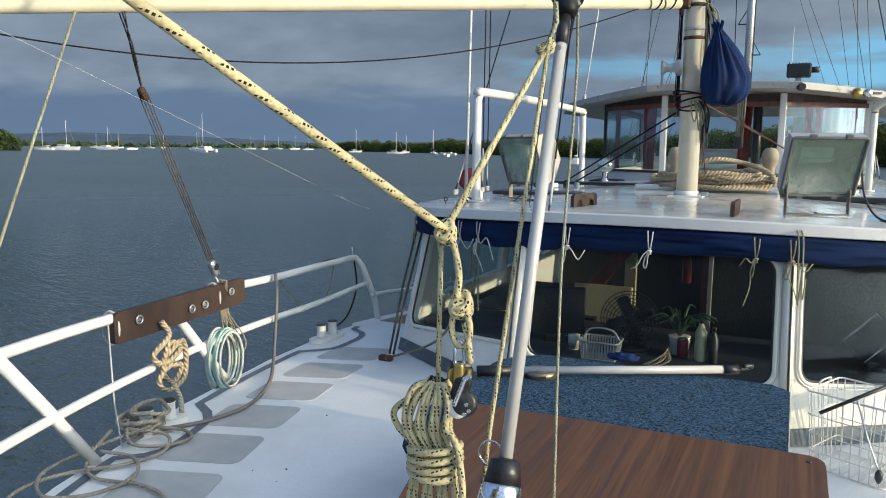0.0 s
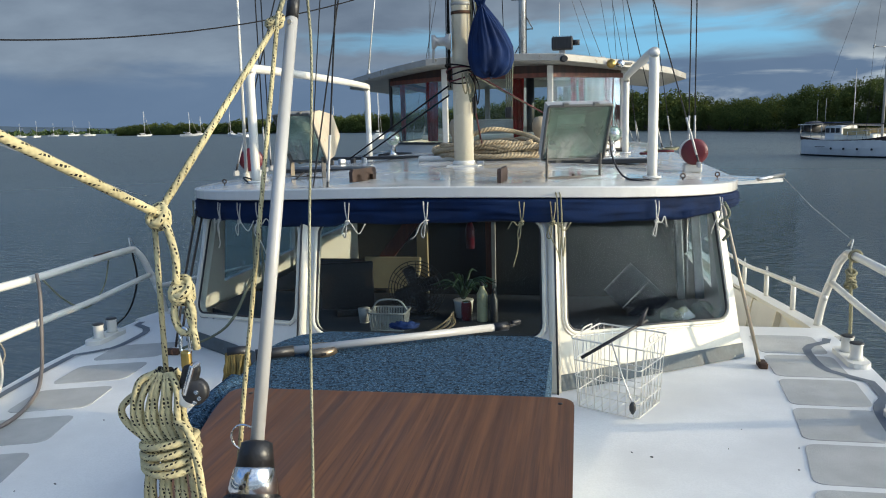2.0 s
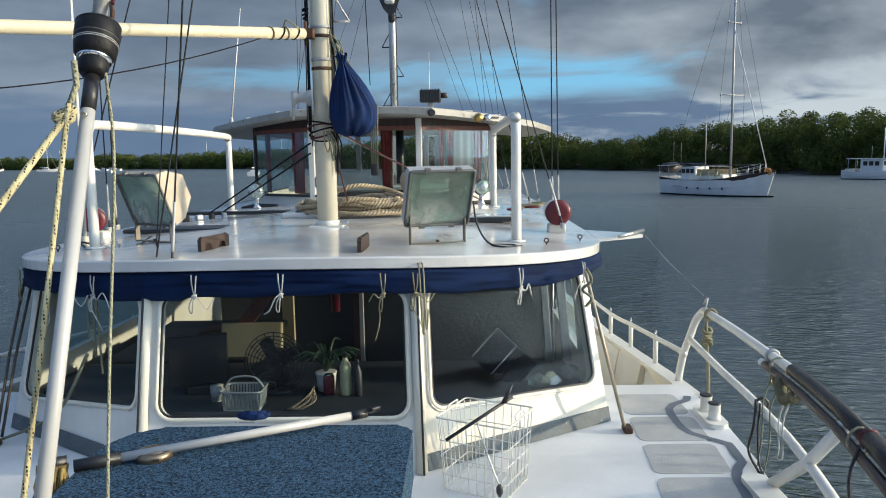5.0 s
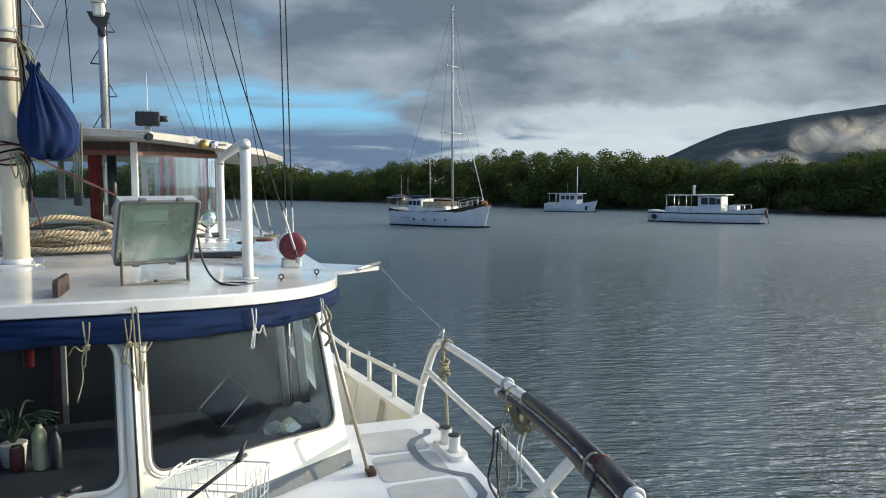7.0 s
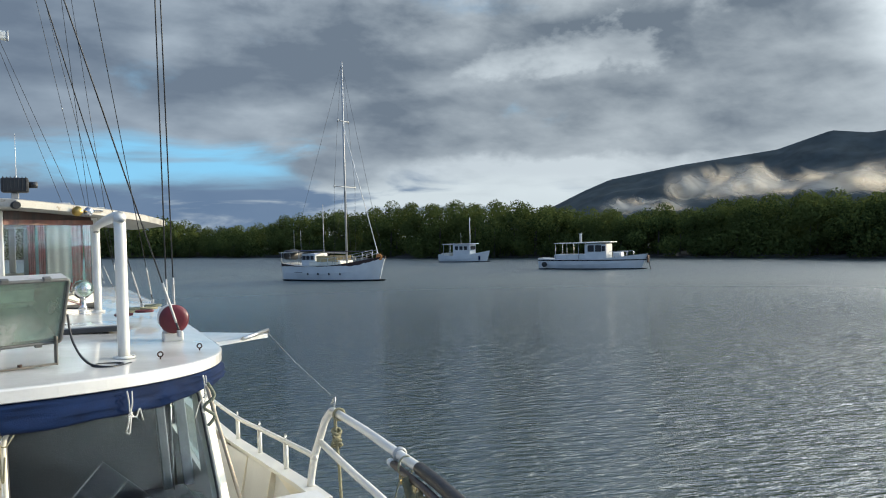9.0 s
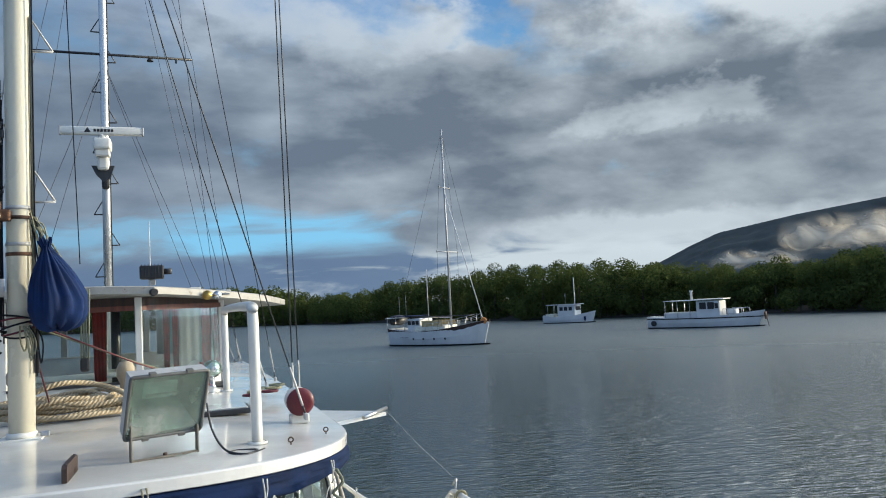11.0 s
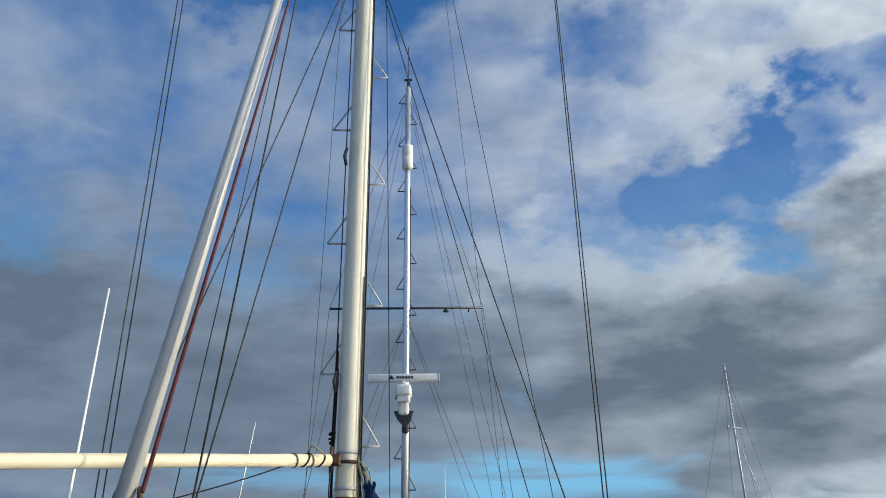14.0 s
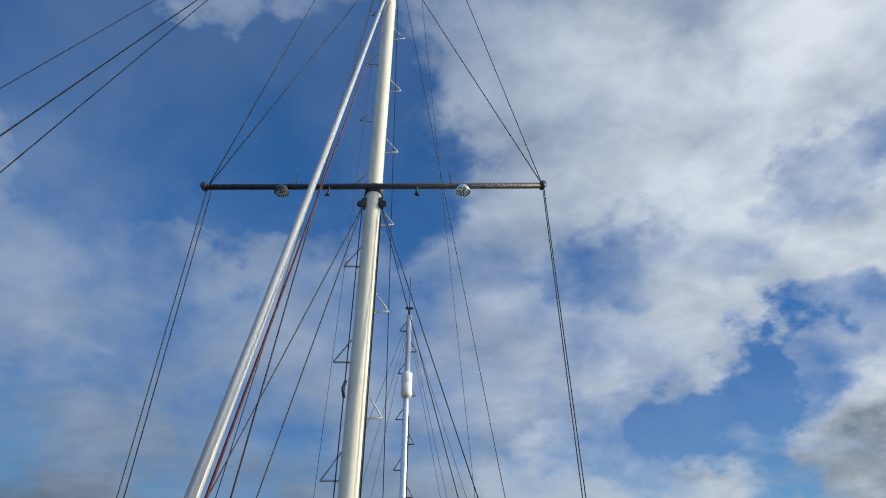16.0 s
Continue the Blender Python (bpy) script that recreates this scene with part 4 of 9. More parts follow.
def make_launch():
    L, free, beam = 10.2, 0.95, 3.0
    e = thing("launch", "long white timber launch with an awning aft", "boat", "boats at anchor")
    part("hull", hull_mesh(L, beam, free, sheer=0.35, stern=0.6), HULLWHITE, e)
    part("boot_stripe", strip_mesh(L, beam, free, -0.35, 0.10, 0.012, sheer=0.35, stern=0.6), ANTIFOUL, e, "black waterline stripe")
    part("rubbing_strake", strip_mesh(L, beam, free, free * 0.88, free * 0.99, 0.04, sheer=0.35, stern=0.6), INTDARK, e, "dark rubbing strake")
    part("wheelhouse", box((2.2, 1.9, 1.55), (0.9, 0, free + 0.75), 0.10, seg=3), HULLWHITE, e)
    part("trunk_cabin", box((3.6, 1.7, 0.55), (-1.6, 0, free + 0.25), 0.10, seg=3), HULLWHITE, e)
    part("awning", box((4.6, 2.3, 0.06), (-1.0, 0, free + 1.62), 0.03), HULLWHITE, e)
    part("roof", box((2.9, 2.2, 0.09), (1.0, 0, free + 1.66), 0.04), CREAM, e)
    for s in (-1, 1):
        for k in range(2):
            part("window", box((0.62, 0.03, 0.62), (0.45 + 0.75 * k, s * 0.955, free + 1.08), 0.05), BLACK, e, "dark wheelhouse window")
        part("front_window", box((0.30, 0.03, 0.5), (1.72, s * 0.955, free + 1.05), 0.04), BLACK, e)
        for x in (-3.2, -2.0, -0.8):
            part("awning_post", tube([(x, s * 0.95, free), (x, s * 0.95, free + 1.62)], 0.03, 5), STEEL, e)
        for x in (2.4, 3.3, 4.1):
            part("rail_post", tube([(x, s * (1.35 - 0.22 * (x - 2.4)), free * 1.15), (x, s * (1.35 - 0.22 * (x - 2.4)), free * 1.15 + 0.6)], 0.025, 5), STEEL, e)
        part("bow_rail", tube([(2.4, s * 1.35, free * 1.15 + 0.6), (4.1, s * 0.98, free * 1.15 + 0.6)], 0.025, 5), STEEL, e)
    part("funnel", lathe([(0.12, 0), (0.12, 0.75), (0.15, 0.78), (0.15, 0.9)], 12, (-0.9, 0, free + 1.65)), HULLWHITE, e, "white exhaust funnel")
    part("fore_locker", box((0.8, 1.0, 0.45), (2.9, 0, free + 0.45), 0.05), HULLWHITE, e)
    part("anchor", box((0.12, 0.5, 0.7), (5.75, 0, free * 1.0), 0.05), RUST, e, "rusty anchor on the bow roller")
    part("anchor_chain", tube([(5.0, 0, free * 1.25), (5.75, 0, free * 1.2), (6.0, 0, -0.2)], 0.03, 5), RUST, e)
    part("tyre_fender", lathe([(0.14, -0.08), (0.26, -0.08), (0.26, 0.08), (0.14, 0.08)], 14, (-4.3, -1.25, 0.5), (0, 1, 0)), BLACK, e)
    e.matrix_world = pose(47.5, 59.2, 0, 0, 0, -58.0)


make_launch()


def small_sailboat(label, a, d, heading, length, mast, cat=False, cabin=True):
    e = thing("anchored_yacht", label, "yacht", "distant boats")
    L = length
    if cat:
        for s in (-1, 1):
            bm = hull_mesh(L, 0.14 * L, 0.11 * L)
            bmesh.ops.translate(bm, verts=bm.verts, vec=(0, s * 0.24 * L, 0))
            part("hull", bm, HULLWHITE, e)
        part("bridge_deck", box((0.6 * L, 0.5 * L, 0.08 * L), (-0.05 * L, 0, 0.11 * L), 0.02 * L), HULLWHITE, e)
        part("saloon", box((0.4 * L, 0.36 * L, 0.10 * L), (-0.08 * L, 0, 0.19 * L), 0.03 * L, seg=3), HULLWHITE, e)
        part("window", box((0.30 * L, 0.365 * L, 0.03 * L), (-0.08 * L, 0, 0.20 * L), 0.005 * L), BLACK, e, "dark window band")
    else:
        part("hull", hull_mesh(L, 0.28 * L, 0.10 * L), HULLWHITE, e)
        if cabin:
            part("cabin", box((0.36 * L, 0.16 * L, 0.07 * L), (-0.05 * L, 0, 0.13 * L), 0.025 * L, seg=3), HULLWHITE, e)
            part("window", box((0.28 * L, 0.163 * L, 0.02 * L), (-0.05 * L, 0, 0.14 * L), 0.004 * L), BLACK, e)
    if mast:
        part("mast", tube([(0.06 * L, 0, 0.1 * L), (0.06 * L, 0, mast)], 0.11 if d > 300 else 0.07, 6), HULLWHITE, e)
        part("boom", tube([(0.06 * L, 0, 0.22 * L), (-0.34 * L, 0, 0.22 * L)], 0.14, 6), NAVY if cat else HULLWHITE, e)
        part("forestay", tube([(0.5 * L, 0, 0.12 * L), (0.06 * L, 0, mast)], 0.05, 4), GREYMETAL, e)
    place_boat(e, a, d, heading)


for row in ((-53.2, 470, 200, 11, 12.5, False), (-51.9, 480, 20, 13, 17, True), (-49.3, 560, 10, 12, 16, True), (-47.7, 560, 90, 10, 0, False), (-46.5, 800, 0, 11, 14, False),
            (-42.9, 405, 170, 12.5, 20, True), (-43.4, 640, 30, 10, 14, False), (-48.6, 800, 60, 10, 15, False), (-50.0, 850, 20, 11, 15, False), (-45.6, 900, 120, 12, 15, False),
            (-39.6, 800, 20, 11, 13, False), (-38.6, 760, 90, 10, 14, False), (-37.6, 900, 10, 11, 14, False), (-36.4, 860, 60, 12, 15, False), (-35.4, 780, 40, 10, 13, False),
            (-31.9, 500, 40, 8, 15, False), (-28.9, 410, 10, 9, 12, False), (-28.1, 470, 80, 8, 11, False), (-26.0, 370, 130, 9, 12, False), (-24.9, 360, 170, 9, 0, False),
            (-15.2, 180, 95, 8.5, 11, False), (-13.2, 330, 60, 9, 14, False), (-25.4, 300, 160, 8, 0, False), (-18.5, 420, 100, 9, 14, False), (-58.5, 900, 30, 10, 13, False)):
    small_sailboat("white catamaran anchored far off" if row[5] else ("white yacht anchored far off" if row[4] else "white motor cruiser anchored far off"), *row)


# ---------------------------------------------------------------- the boat's hull and deck


def half_width(y):
    """Half breadth of the deck."""
    if y < 5.0:
        return 2.5 * (1 - (min(6.5, 5.0 - y) / 6.5) ** 2.2)
    return 2.5 - 0.012 * (y - 5.0) ** 2


def cap_z(y):
    """Height of the sheer line, falling aft of the foredeck."""
    return DECK - 0.10 * max(0.0, min(y, 8.0) - 5.25) - 0.03 * max(0.0, y - 8.0)


def make_hull():
    ys = [-1.45, -1.2, -0.8, -0.3, 0.3, 1.0, 2.0, 3.0, 4.0, 4.72, 5.5, 7.0, 9.0, 11.0, 13.5, 15.5]
    bm = bmesh.new()
    rings = []
    for y in ys:
        w = max(0.04, half_width(y))
        ring = []
        for s, z in ((1.0, min(DECK - 0.03, cap_z(y) - 0.06)), (0.97, 1.2), (0.90, 0.5), (0.82, 0.0), (0.5, -0.5)):
            ring.append((s * w, y + (1 - s) * 1.2 * max(0.0, (2 - y) / 3.5), z))
        rings.append([bm.verts.new(p) for p in ring] + [bm.verts.new((-p[0], p[1], p[2])) for p in reversed(ring)])
    for a, b in zip(rings, rings[1:]):
        for k in range(9):
            bm.faces.new((a[k], a[k + 1], b[k + 1], b[k]))
    bm.faces.new(rings[-1])
    hull = obj("hull", bm, HULLWHITE)
    tagged(hull, "white painted steel boat hull", "boat hull", kind="structure")
    # foredeck plate
    left = [(-half_width(y), y) for y in ys if y <= 4.72]
    right = [(half_width(y), y) for y in ys if y <= 4.72]
    deck = obj("deck", prism(right + [(2.47, 5.3), (-2.47, 5.3)] + list(reversed(left)), DECK - 0.05, DECK), DECKPAINT)
    tagged(deck, "white painted foredeck with grey non-skid panels", "deck", kind="structure")
    # lower side decks and after deck
    tagged(obj("side_deck", prism([(-2.44, 5.3), (2.44, 5.3), (2.3, 15.4), (-2.3, 15.4)], 1.05, 1.10), CREAM), "cream painted side deck beside the cabin", "deck", kind="structure")
    return deck


deck = make_hull()


def make_grip_panels():
    """Non-skid panels in a row along each side of the foredeck."""
    for s, start, inset, skew in ((-1, 4.12, 0.325, 0.13), (1, 4.70, 0.165, 0.0)):
        for k in range(8 + (s > 0)):
            y0 = start - 0.43 * k
            y1 = y0 + (0.325 if s < 0 else 0.385)
            o0, o1 = half_width(y0) - inset, half_width(y1) - inset
            w = 0.33 if s < 0 else 0.39
            o0, o1, w = (o0 + 0.06, o1 + 0.06, 0.39) if s < 0 else (o0, o1, w)
            pts = [(s * (o0 - w), y0 + skew), (s * o0, y0), (s * o1, y1), (s * (o1 - w), y1 + skew)]
            if s < 0:
                pts = list(reversed(pts))
            part("nonskid_panel", prism(round_poly(pts, 0.06), DECK, DECK + 0.003), GREYGRIP, deck)


make_grip_panels()


def ribbon(points, width, z, h=0.004):
    """A flat band along plan points."""
    bm = bmesh.new()
    pts = [Vector((p[0], p[1])) for p in points]
    l, r = [], []
    for i, p in enumerate(pts):
        d = (pts[min(i + 1, len(pts) - 1)] - pts[max(i - 1, 0)]).normalized()
        n = Vector((-d.y, d.x)) * width / 2
        l.append(bm.verts.new((p.x + n.x, p.y + n.y, z + h)))
        r.append(bm.verts.new((p.x - n.x, p.y - n.y, z + h)))
    for i in range(len(pts) - 1):
        bm.faces.new((l[i], r[i], r[i + 1], l[i + 1]))
    return bm


BOLLARDS = {1: (4.61, 3.60), -1: (4.60, 2.70)}


def make_stripe():
    for s in (-1, 1):
        ctrl = []
        for k in range(60):
            y = 0.2 + k * 0.082
            inset = 0.085
            for by in BOLLARDS[s]:
                inset += (0.08 if by == 3.60 else 0.20) * max(0.0, 1 - (abs(y - by) / 0.36) ** 4)
            ctrl.append((s * (half_width(y) - inset), y))
        part("deck_stripe", ribbon(ctrl, 0.05, DECK), GREYLINE, deck, "dark grey margin stripe")


make_stripe()


def make_bollard(x, y, posts=True):
    e = thing("bollard" if posts else "deck_pad", "white painted twin bollard bolted to the deck" if posts else "white oval pad under the rail brace", "bollard", "deck bollards")
    part("base_plate", prism(round_rect(x - 0.062, y - 0.18, x + 0.062, y + 0.18, 0.055), DECK + 0.001, DECK + 0.030), WHITE, e)
    for dy in (-0.075, 0.075) if posts else ():
        part("post", lathe([(0.042, 0.0), (0.034, 0.015), (0.033, 0.080), (0.037, 0.085), (0.037, 0.092)], 16, (x, y + dy, DECK + 0.03)), WHITE, e)
        part("cap", lathe([(0.038, 0.0), (0.038, 0.006), (0.028, 0.009)], 16, (x, y + dy, DECK + 0.122)), CHARCOAL, e, "dark worn cap")
    return e


for _s in (-1, 1):
    for _y in BOLLARDS[_s]:
        make_bollard(_s * (half_width(_y) - 0.075), _y, _y != 3.60)


def wall_strip(line, thick, z0):
    """An upright plate along plan points with their own top heights."""
    bm = bmesh.new()
    rings = []
    for i, (x, y, z) in enumerate(line):
        d = (Vector(line[min(i + 1, len(line) - 1)][:2]) - Vector(line[max(i - 1, 0)][:2])).normalized()
        n = Vector((-d.y, d.x)) * thick / 2
        rings.append([bm.verts.new((x + n.x, y + n.y, z0)), bm.verts.new((x + n.x, y + n.y, z)), bm.verts.new((x - n.x, y - n.y, z)), bm.verts.new((x - n.x, y - n.y, z0))])
    for a, b in zip(rings, rings[1:]):
        for k in range(4):
            bm.faces.new((a[k], a[(k + 1) % 4], b[(k + 1) % 4], b[k]))
    bm.faces.new(rings[0])
    bm.faces.new(rings[-1])
    bmesh.ops.recalc_face_normals(bm, faces=bm.faces)
    return bm


def make_bulwarks():
    """Solid plating beside the lower side decks, with a flat capping, brackets and a light rail."""
    for s in (-1, 1):
        pts = [(2.49, y, cap_z(y)) for y in (5.12, 5.6, 6.2, 7.0, 8.0)] + [(2.44, 10.0, cap_z(10.0)), (2.36, 12.5, cap_z(12.5)), (2.30, 15.0, cap_z(15.0))]
        b = obj("bulwark", wall_strip([(s * x, y, z - 0.02) for x, y, z in pts], 0.04, 1.0), CREAM)
        tagged(b, "cream painted steel bulwark with brackets", "bulwark", kind="structure")
        part("capping", wall_strip([(s * (x - 0.02), y, z) for x, y, z in pts], 0.11, 1.0), WHITE, b, "flat white capping")
        cap = b.children[-1].data
        for v in cap.vertices:
            if v.co.z < 1.01:
                v.co.z = cap_z(v.co.y) - 0.03
        for y in (5.55, 6.35, 7.2, 8.1):
            part("bracket", prism([(0, 0), (0.13, 0), (0.03, 0.50), (0, 0.50)], -0.010, 0.010, m=Matrix.Translation((s * 2.462, y, cap_z(y) - 0.54)) @ Matrix.Rotation(radians(90), 4, "X") @ Matrix.Diagonal((-s, 1, 1, 1))), CREAM, b)
        r = thing("side_rail", "white tubular rail on the bulwark capping", "railing", "boat railings")
        rail = [(s * 2.505, 5.40, cap_z(5.4) + 0.20)] + [(s * (x + 0.01), y, z + 0.21) for x, y, z in pts[1:6]]
        part("top_rail", tube(spline(rail, 4), 0.020, 8), WHITE, r, smooth=True)
        for y in (6.15, 7.0, 7.9, 9.0):
            x = 2.50 if y < 8 else 2.47
            part("rail_post", tube([(s * x, y, cap_z(y) - 0.005), (s * x, y, cap_z(y) + 0.21)], 0.020, 8), WHITE, r)
            part("rail_eye", tube([Vector((s * x, y + 0.02 * math.cos(k), cap_z(y) + 0.25 + 0.02 * math.sin(k))) for k in [q * 2 * math.pi / 10 for q in range(10)]], 0.005, 5, closed=True), STEEL, r)


make_bulwarks()


def rail_point(s, y, h, lean=1.0):
    """A point of the bow railing at the height h over the deck."""
    return Vector((s * (half_width(y) - 0.03 + 0.12 * lean * h / 0.58), y, DECK + h + (h / 0.56) ** 2 * (0.040 * max(0.0, 4.2 - y) - 0.035)))


def make_bow_rail(s):
    e = thing("bow_rail", "white tubular steel bow railing with slanting braces", "railing", "boat railings")
    ys = [5.24, 4.7, 4.2, 3.6, 3.0, 2.4, 1.8, 1.2, 0.6, 0.0, -0.5, -1.0]
    top = [rail_point(s, y, 0.56) for y in ys]
    end = [rail_point(s, 5.22, 0.56), rail_point(s, 5.27, 0.553), rail_point(s, 5.295, 0.53), Vector((s * 2.555, 5.335, DECK + 0.44)), Vector((s * 2.53, 5.385, DECK + 0.31)), Vector((s * 2.51, 5.43, DECK + 0.20)), Vector((s * 2.495, 5.46, DECK + 0.08)), Vector((s * 2.485, 5.475, DECK - 0.03))]
    part("top_rail", tube(spline(top, 3), 0.026, 10), WHITE, e, "chipped white top rail", True)
    part("end_hoop", tube(spline(end, 5), 0.026, 10), WHITE, e, "", True)
    mid = [Vector((s * 2.53, 5.41, DECK + 0.30))] + [rail_point(s, y, 0.27) for y in ys[1:]]
    part("middle_rail", tube(spline(mid, 3), 0.022, 10), WHITE, e, "", True)
    for yc, foot, head in (((3.33, 0.37, 0.30), (1.5, 0.3, 0.3)) if s > 0 else ((2.06, 0.20, 0.25), (3.24, 0.20, 0.22))):
        part("slanting_brace", tube([rail_point(s, yc + foot, 0.0), rail_point(s, yc, 0.27), rail_point(s, yc - head, 0.55)], 0.027, 10), WHITE, e)
    if s > 0:
        part("rail_post", tube([rail_point(s, 1.7, 0.0), rail_point(s, 1.7, 0.56)], 0.022, 8), WHITE, e)
    part("shackle", tube(spline([rail_point(s, 5.24, 0.58), rail_point(s, 5.26, 0.66), rail_point(s, 5.30, 0.60)], 4), 0.006, 6), STEEL, e)
    return e


bow_rail_left, bow_rail_right = make_bow_rail(-1), make_bow_rail(1)


# ---------------------------------------------------------------- deckhouse
BASE = [(-1.80, 4.60), (-0.71, 3.88), (0.73, 3.88), (1.82, 4.60)]
TOP = [(-1.66, 4.80), (-0.70, 4.12), (0.70, 4.12), (1.68, 4.80)]
Z0, Z1 = DECK, 2.92


def wall_point(i, u, z, push=0.0):
    """A point on front panel i (0 to 2) at the share u across, at the height z."""
    f = (z - Z0) / (Z1 - Z0)
    a = Vector((*BASE[i], Z0)).lerp(Vector((*TOP[i], Z1)), f)
    b = Vector((*BASE[i + 1], Z0)).lerp(Vector((*TOP[i + 1], Z1)), f)
    p = a.lerp(b, u)
    n = (Vector((*BASE[i + 1], Z0)) - Vector((*BASE[i], Z0))).cross(Vector((*TOP[i], Z1)) - Vector((*BASE[i], Z0))).normalized()
    return p + n * push


WINDOWS = ((0.06, 0.95, 2.24, 2.80, 2.13), (0.055, 0.955, 2.20, 2.82, 2.20), (0.06, 0.945, 2.22, 2.82, 2.16))


def window_loop(i, grow=0.0, push=0.0, seg=5):
    """The rounded outline of the window in panel i."""
    u0, u1, za, zt, zb = WINDOWS[i]
    w = (Vector(BASE[i]) - Vector(BASE[i + 1])).length
    if i == 0:
        lo = (zb, za)
    else:
        lo = (za, zb)
    du, r = grow / w, 0.075 + grow
    pts = []
    corners = ((u0 - du, lo[0] - grow, 180), (u1 + du, lo[1] - grow, 270), (u1 + du, zt + grow, 0), (u0 - du, zt + grow, 90))
    for u, z, a0 in corners:
        cu = u + (r / w if a0 in (180, 90) else -r / w)
        cz = z + (r if a0 in (180, 270) else -r)
        for k in range(seg + 1):
            a = radians(a0 + 90 * k / seg)
            pts.append(wall_point(i, cu + r / w * math.cos(a), cz + r * math.sin(a), push))
    return pts


def bridge(bm, a, b):
    va, vb = [bm.verts.new(p) for p in a], [bm.verts.new(p) for p in b]
    n = len(va)
    for k in range(n):
        q = (k + 1) % n
        bm.faces.new((va[k], va[q], vb[q], vb[k]))
    return va, vb


def make_deckhouse():
    e = thing("deckhouse", "white raked deckhouse front with three large windows", "deckhouse")
    for i in range(3):
        # the panel: outer and inner skins with a window opening through
        bm = bmesh.new()
        inner = window_loop(i, 0.0, 0.0)
        back = window_loop(i, 0.0, -0.05)
        n = len(inner)
        seg = n // 4

        def frame_of(push):
            c = [wall_point(i, 0, Z0, push), wall_point(i, 1, Z0, push), wall_point(i, 1, Z1, push), wall_point(i, 0, Z1, push)]
            out = []
            for q in range(4):
                out += [c[q]] * seg
            return c
        for push, loop in ((0.0, inner), (-0.05, back)):
            c = [bm.verts.new(p) for p in frame_of(push)]
            v = [bm.verts.new(p) for p in loop]
            for q in range(4):
                for k in range(seg - 1):
                    bm.faces.new((c[q], v[q * seg + k], v[q * seg + k + 1]))
                bm.faces.new((c[q], v[(q + 1) * seg - 1], v[((q + 1) * seg) % n], c[(q + 1) % 4]))
        bridge(bm, inner, back)
        wall = part("wall_panel", bm, WHITE if i == 1 else CREAM if i == 2 else WHITE, e)
        win = part("window", tube(window_loop(i, 0.012, 0.004), 0.013, 6, closed=True), CREAM, e, "cream-painted cabin window frame")
        gb = bmesh.new()
        gb.faces.new([gb.verts.new(p) for p in window_loop(i, 0.006, -0.012)])
        pane = part("pane", gb, GLASS, win, "dark reflecting glass pane")
        pane.visible_shadow = False
        part("gasket", tube(window_loop(i, -0.004, 0.001), 0.007, 6, closed=True), BLACK, win)
        part("bead", tube(window_loop(i, 0.026, 0.006), 0.004, 6, closed=True), ALU, win, "thin bright edging bead")
        if i != 1:
            sb = bmesh.new()
            h = 0.085
            quad = [wall_point(i, 0.0, Z0 + 0.002, 0.012), wall_point(i, 1.0, Z0 + 0.002, 0.012), wall_point(i, 1.0, Z0 + h, 0.012), wall_point(i, 0.0, Z0 + h, 0.012)]
            bridge(sb, quad, [wall_point(i, 0.0, Z0 + 0.002, -0.01), wall_point(i, 1.0, Z0 + 0.002, -0.01), wall_point(i, 1.0, Z0 + h, -0.01), wall_point(i, 0.0, Z0 + h, -0.01)])
            sb.faces.new([sb.verts.new(p) for p in quad])
            part("sill_strip", sb, GREYBASE, e, "worn grey-green strip along the foot")
    for i, s in ((1, -1), (2, 1)):
        a, b = Vector((*BASE[i], Z0)), Vector((*TOP[i], Z1))
        part("corner_post", tube([a + Vector((0, -0.004, 0)), b + Vector((0, -0.004, 0))], 0.030, 10), CREAM, e, "cream rounded corner post", True)
        part("corner_seam", tube([a + Vector((s * 0.012, -0.034, 0)), b + Vector((s * 0.012, -0.034, 0))], 0.006, 6), CHARCOAL, e)
    # side walls run aft under the roof, with a band of windows
    for s in (-1, 1):
        k = 0 if s < 0 else 3

        def side(y0, y1, z0, z1, th=0.05, out=0.0):
            def pt(y, z):
                f = (z - 1.42) / (Z1 - 1.42)
                return Vector((s * (1.81 - 0.13 * f + out), max(y, BASE[k][1] + (TOP[k][1] - BASE[k][1]) * max(0.0, (z - Z0) / (Z1 - Z0))), z))
            bm = bmesh.new()
            o = [pt(y0, z0), pt(y1, z0), pt(y1, z1), pt(y0, z1)]
            i_ = [p - Vector((s * th, 0, 0)) for p in o]
            a, b = bridge(bm, o, i_)
            bm.faces.new(a)
            bm.faces.new(list(reversed(b)))
            return bm
        part("side_wall", side(0, 12.0, 1.42, 2.26), WHITE, e)
        part("side_header", side(0, 12.0, 2.78, Z1), WHITE, e)
        for y0, y1 in ((0, 4.98), (6.35, 6.5), (7.9, 8.1), (10.0, 12.0)):
            part("side_post", side(y0, y1, 2.26, 2.78), WHITE, e)
        for y0, y1 in ((4.98, 6.35), (6.5, 7.9), (8.1, 10.0)):
            p = part("side_pane", side(y0, y1, 2.26, 2.78, 0.006, -0.02), GLASS, e, "side window pane")
            p.visible_shadow = False
    bm = box((3.3, 0.05, 1.5), (0, 11.95, 2.17))
    part("back_wall", bm, WHITE, e)
    return e


make_deckhouse()


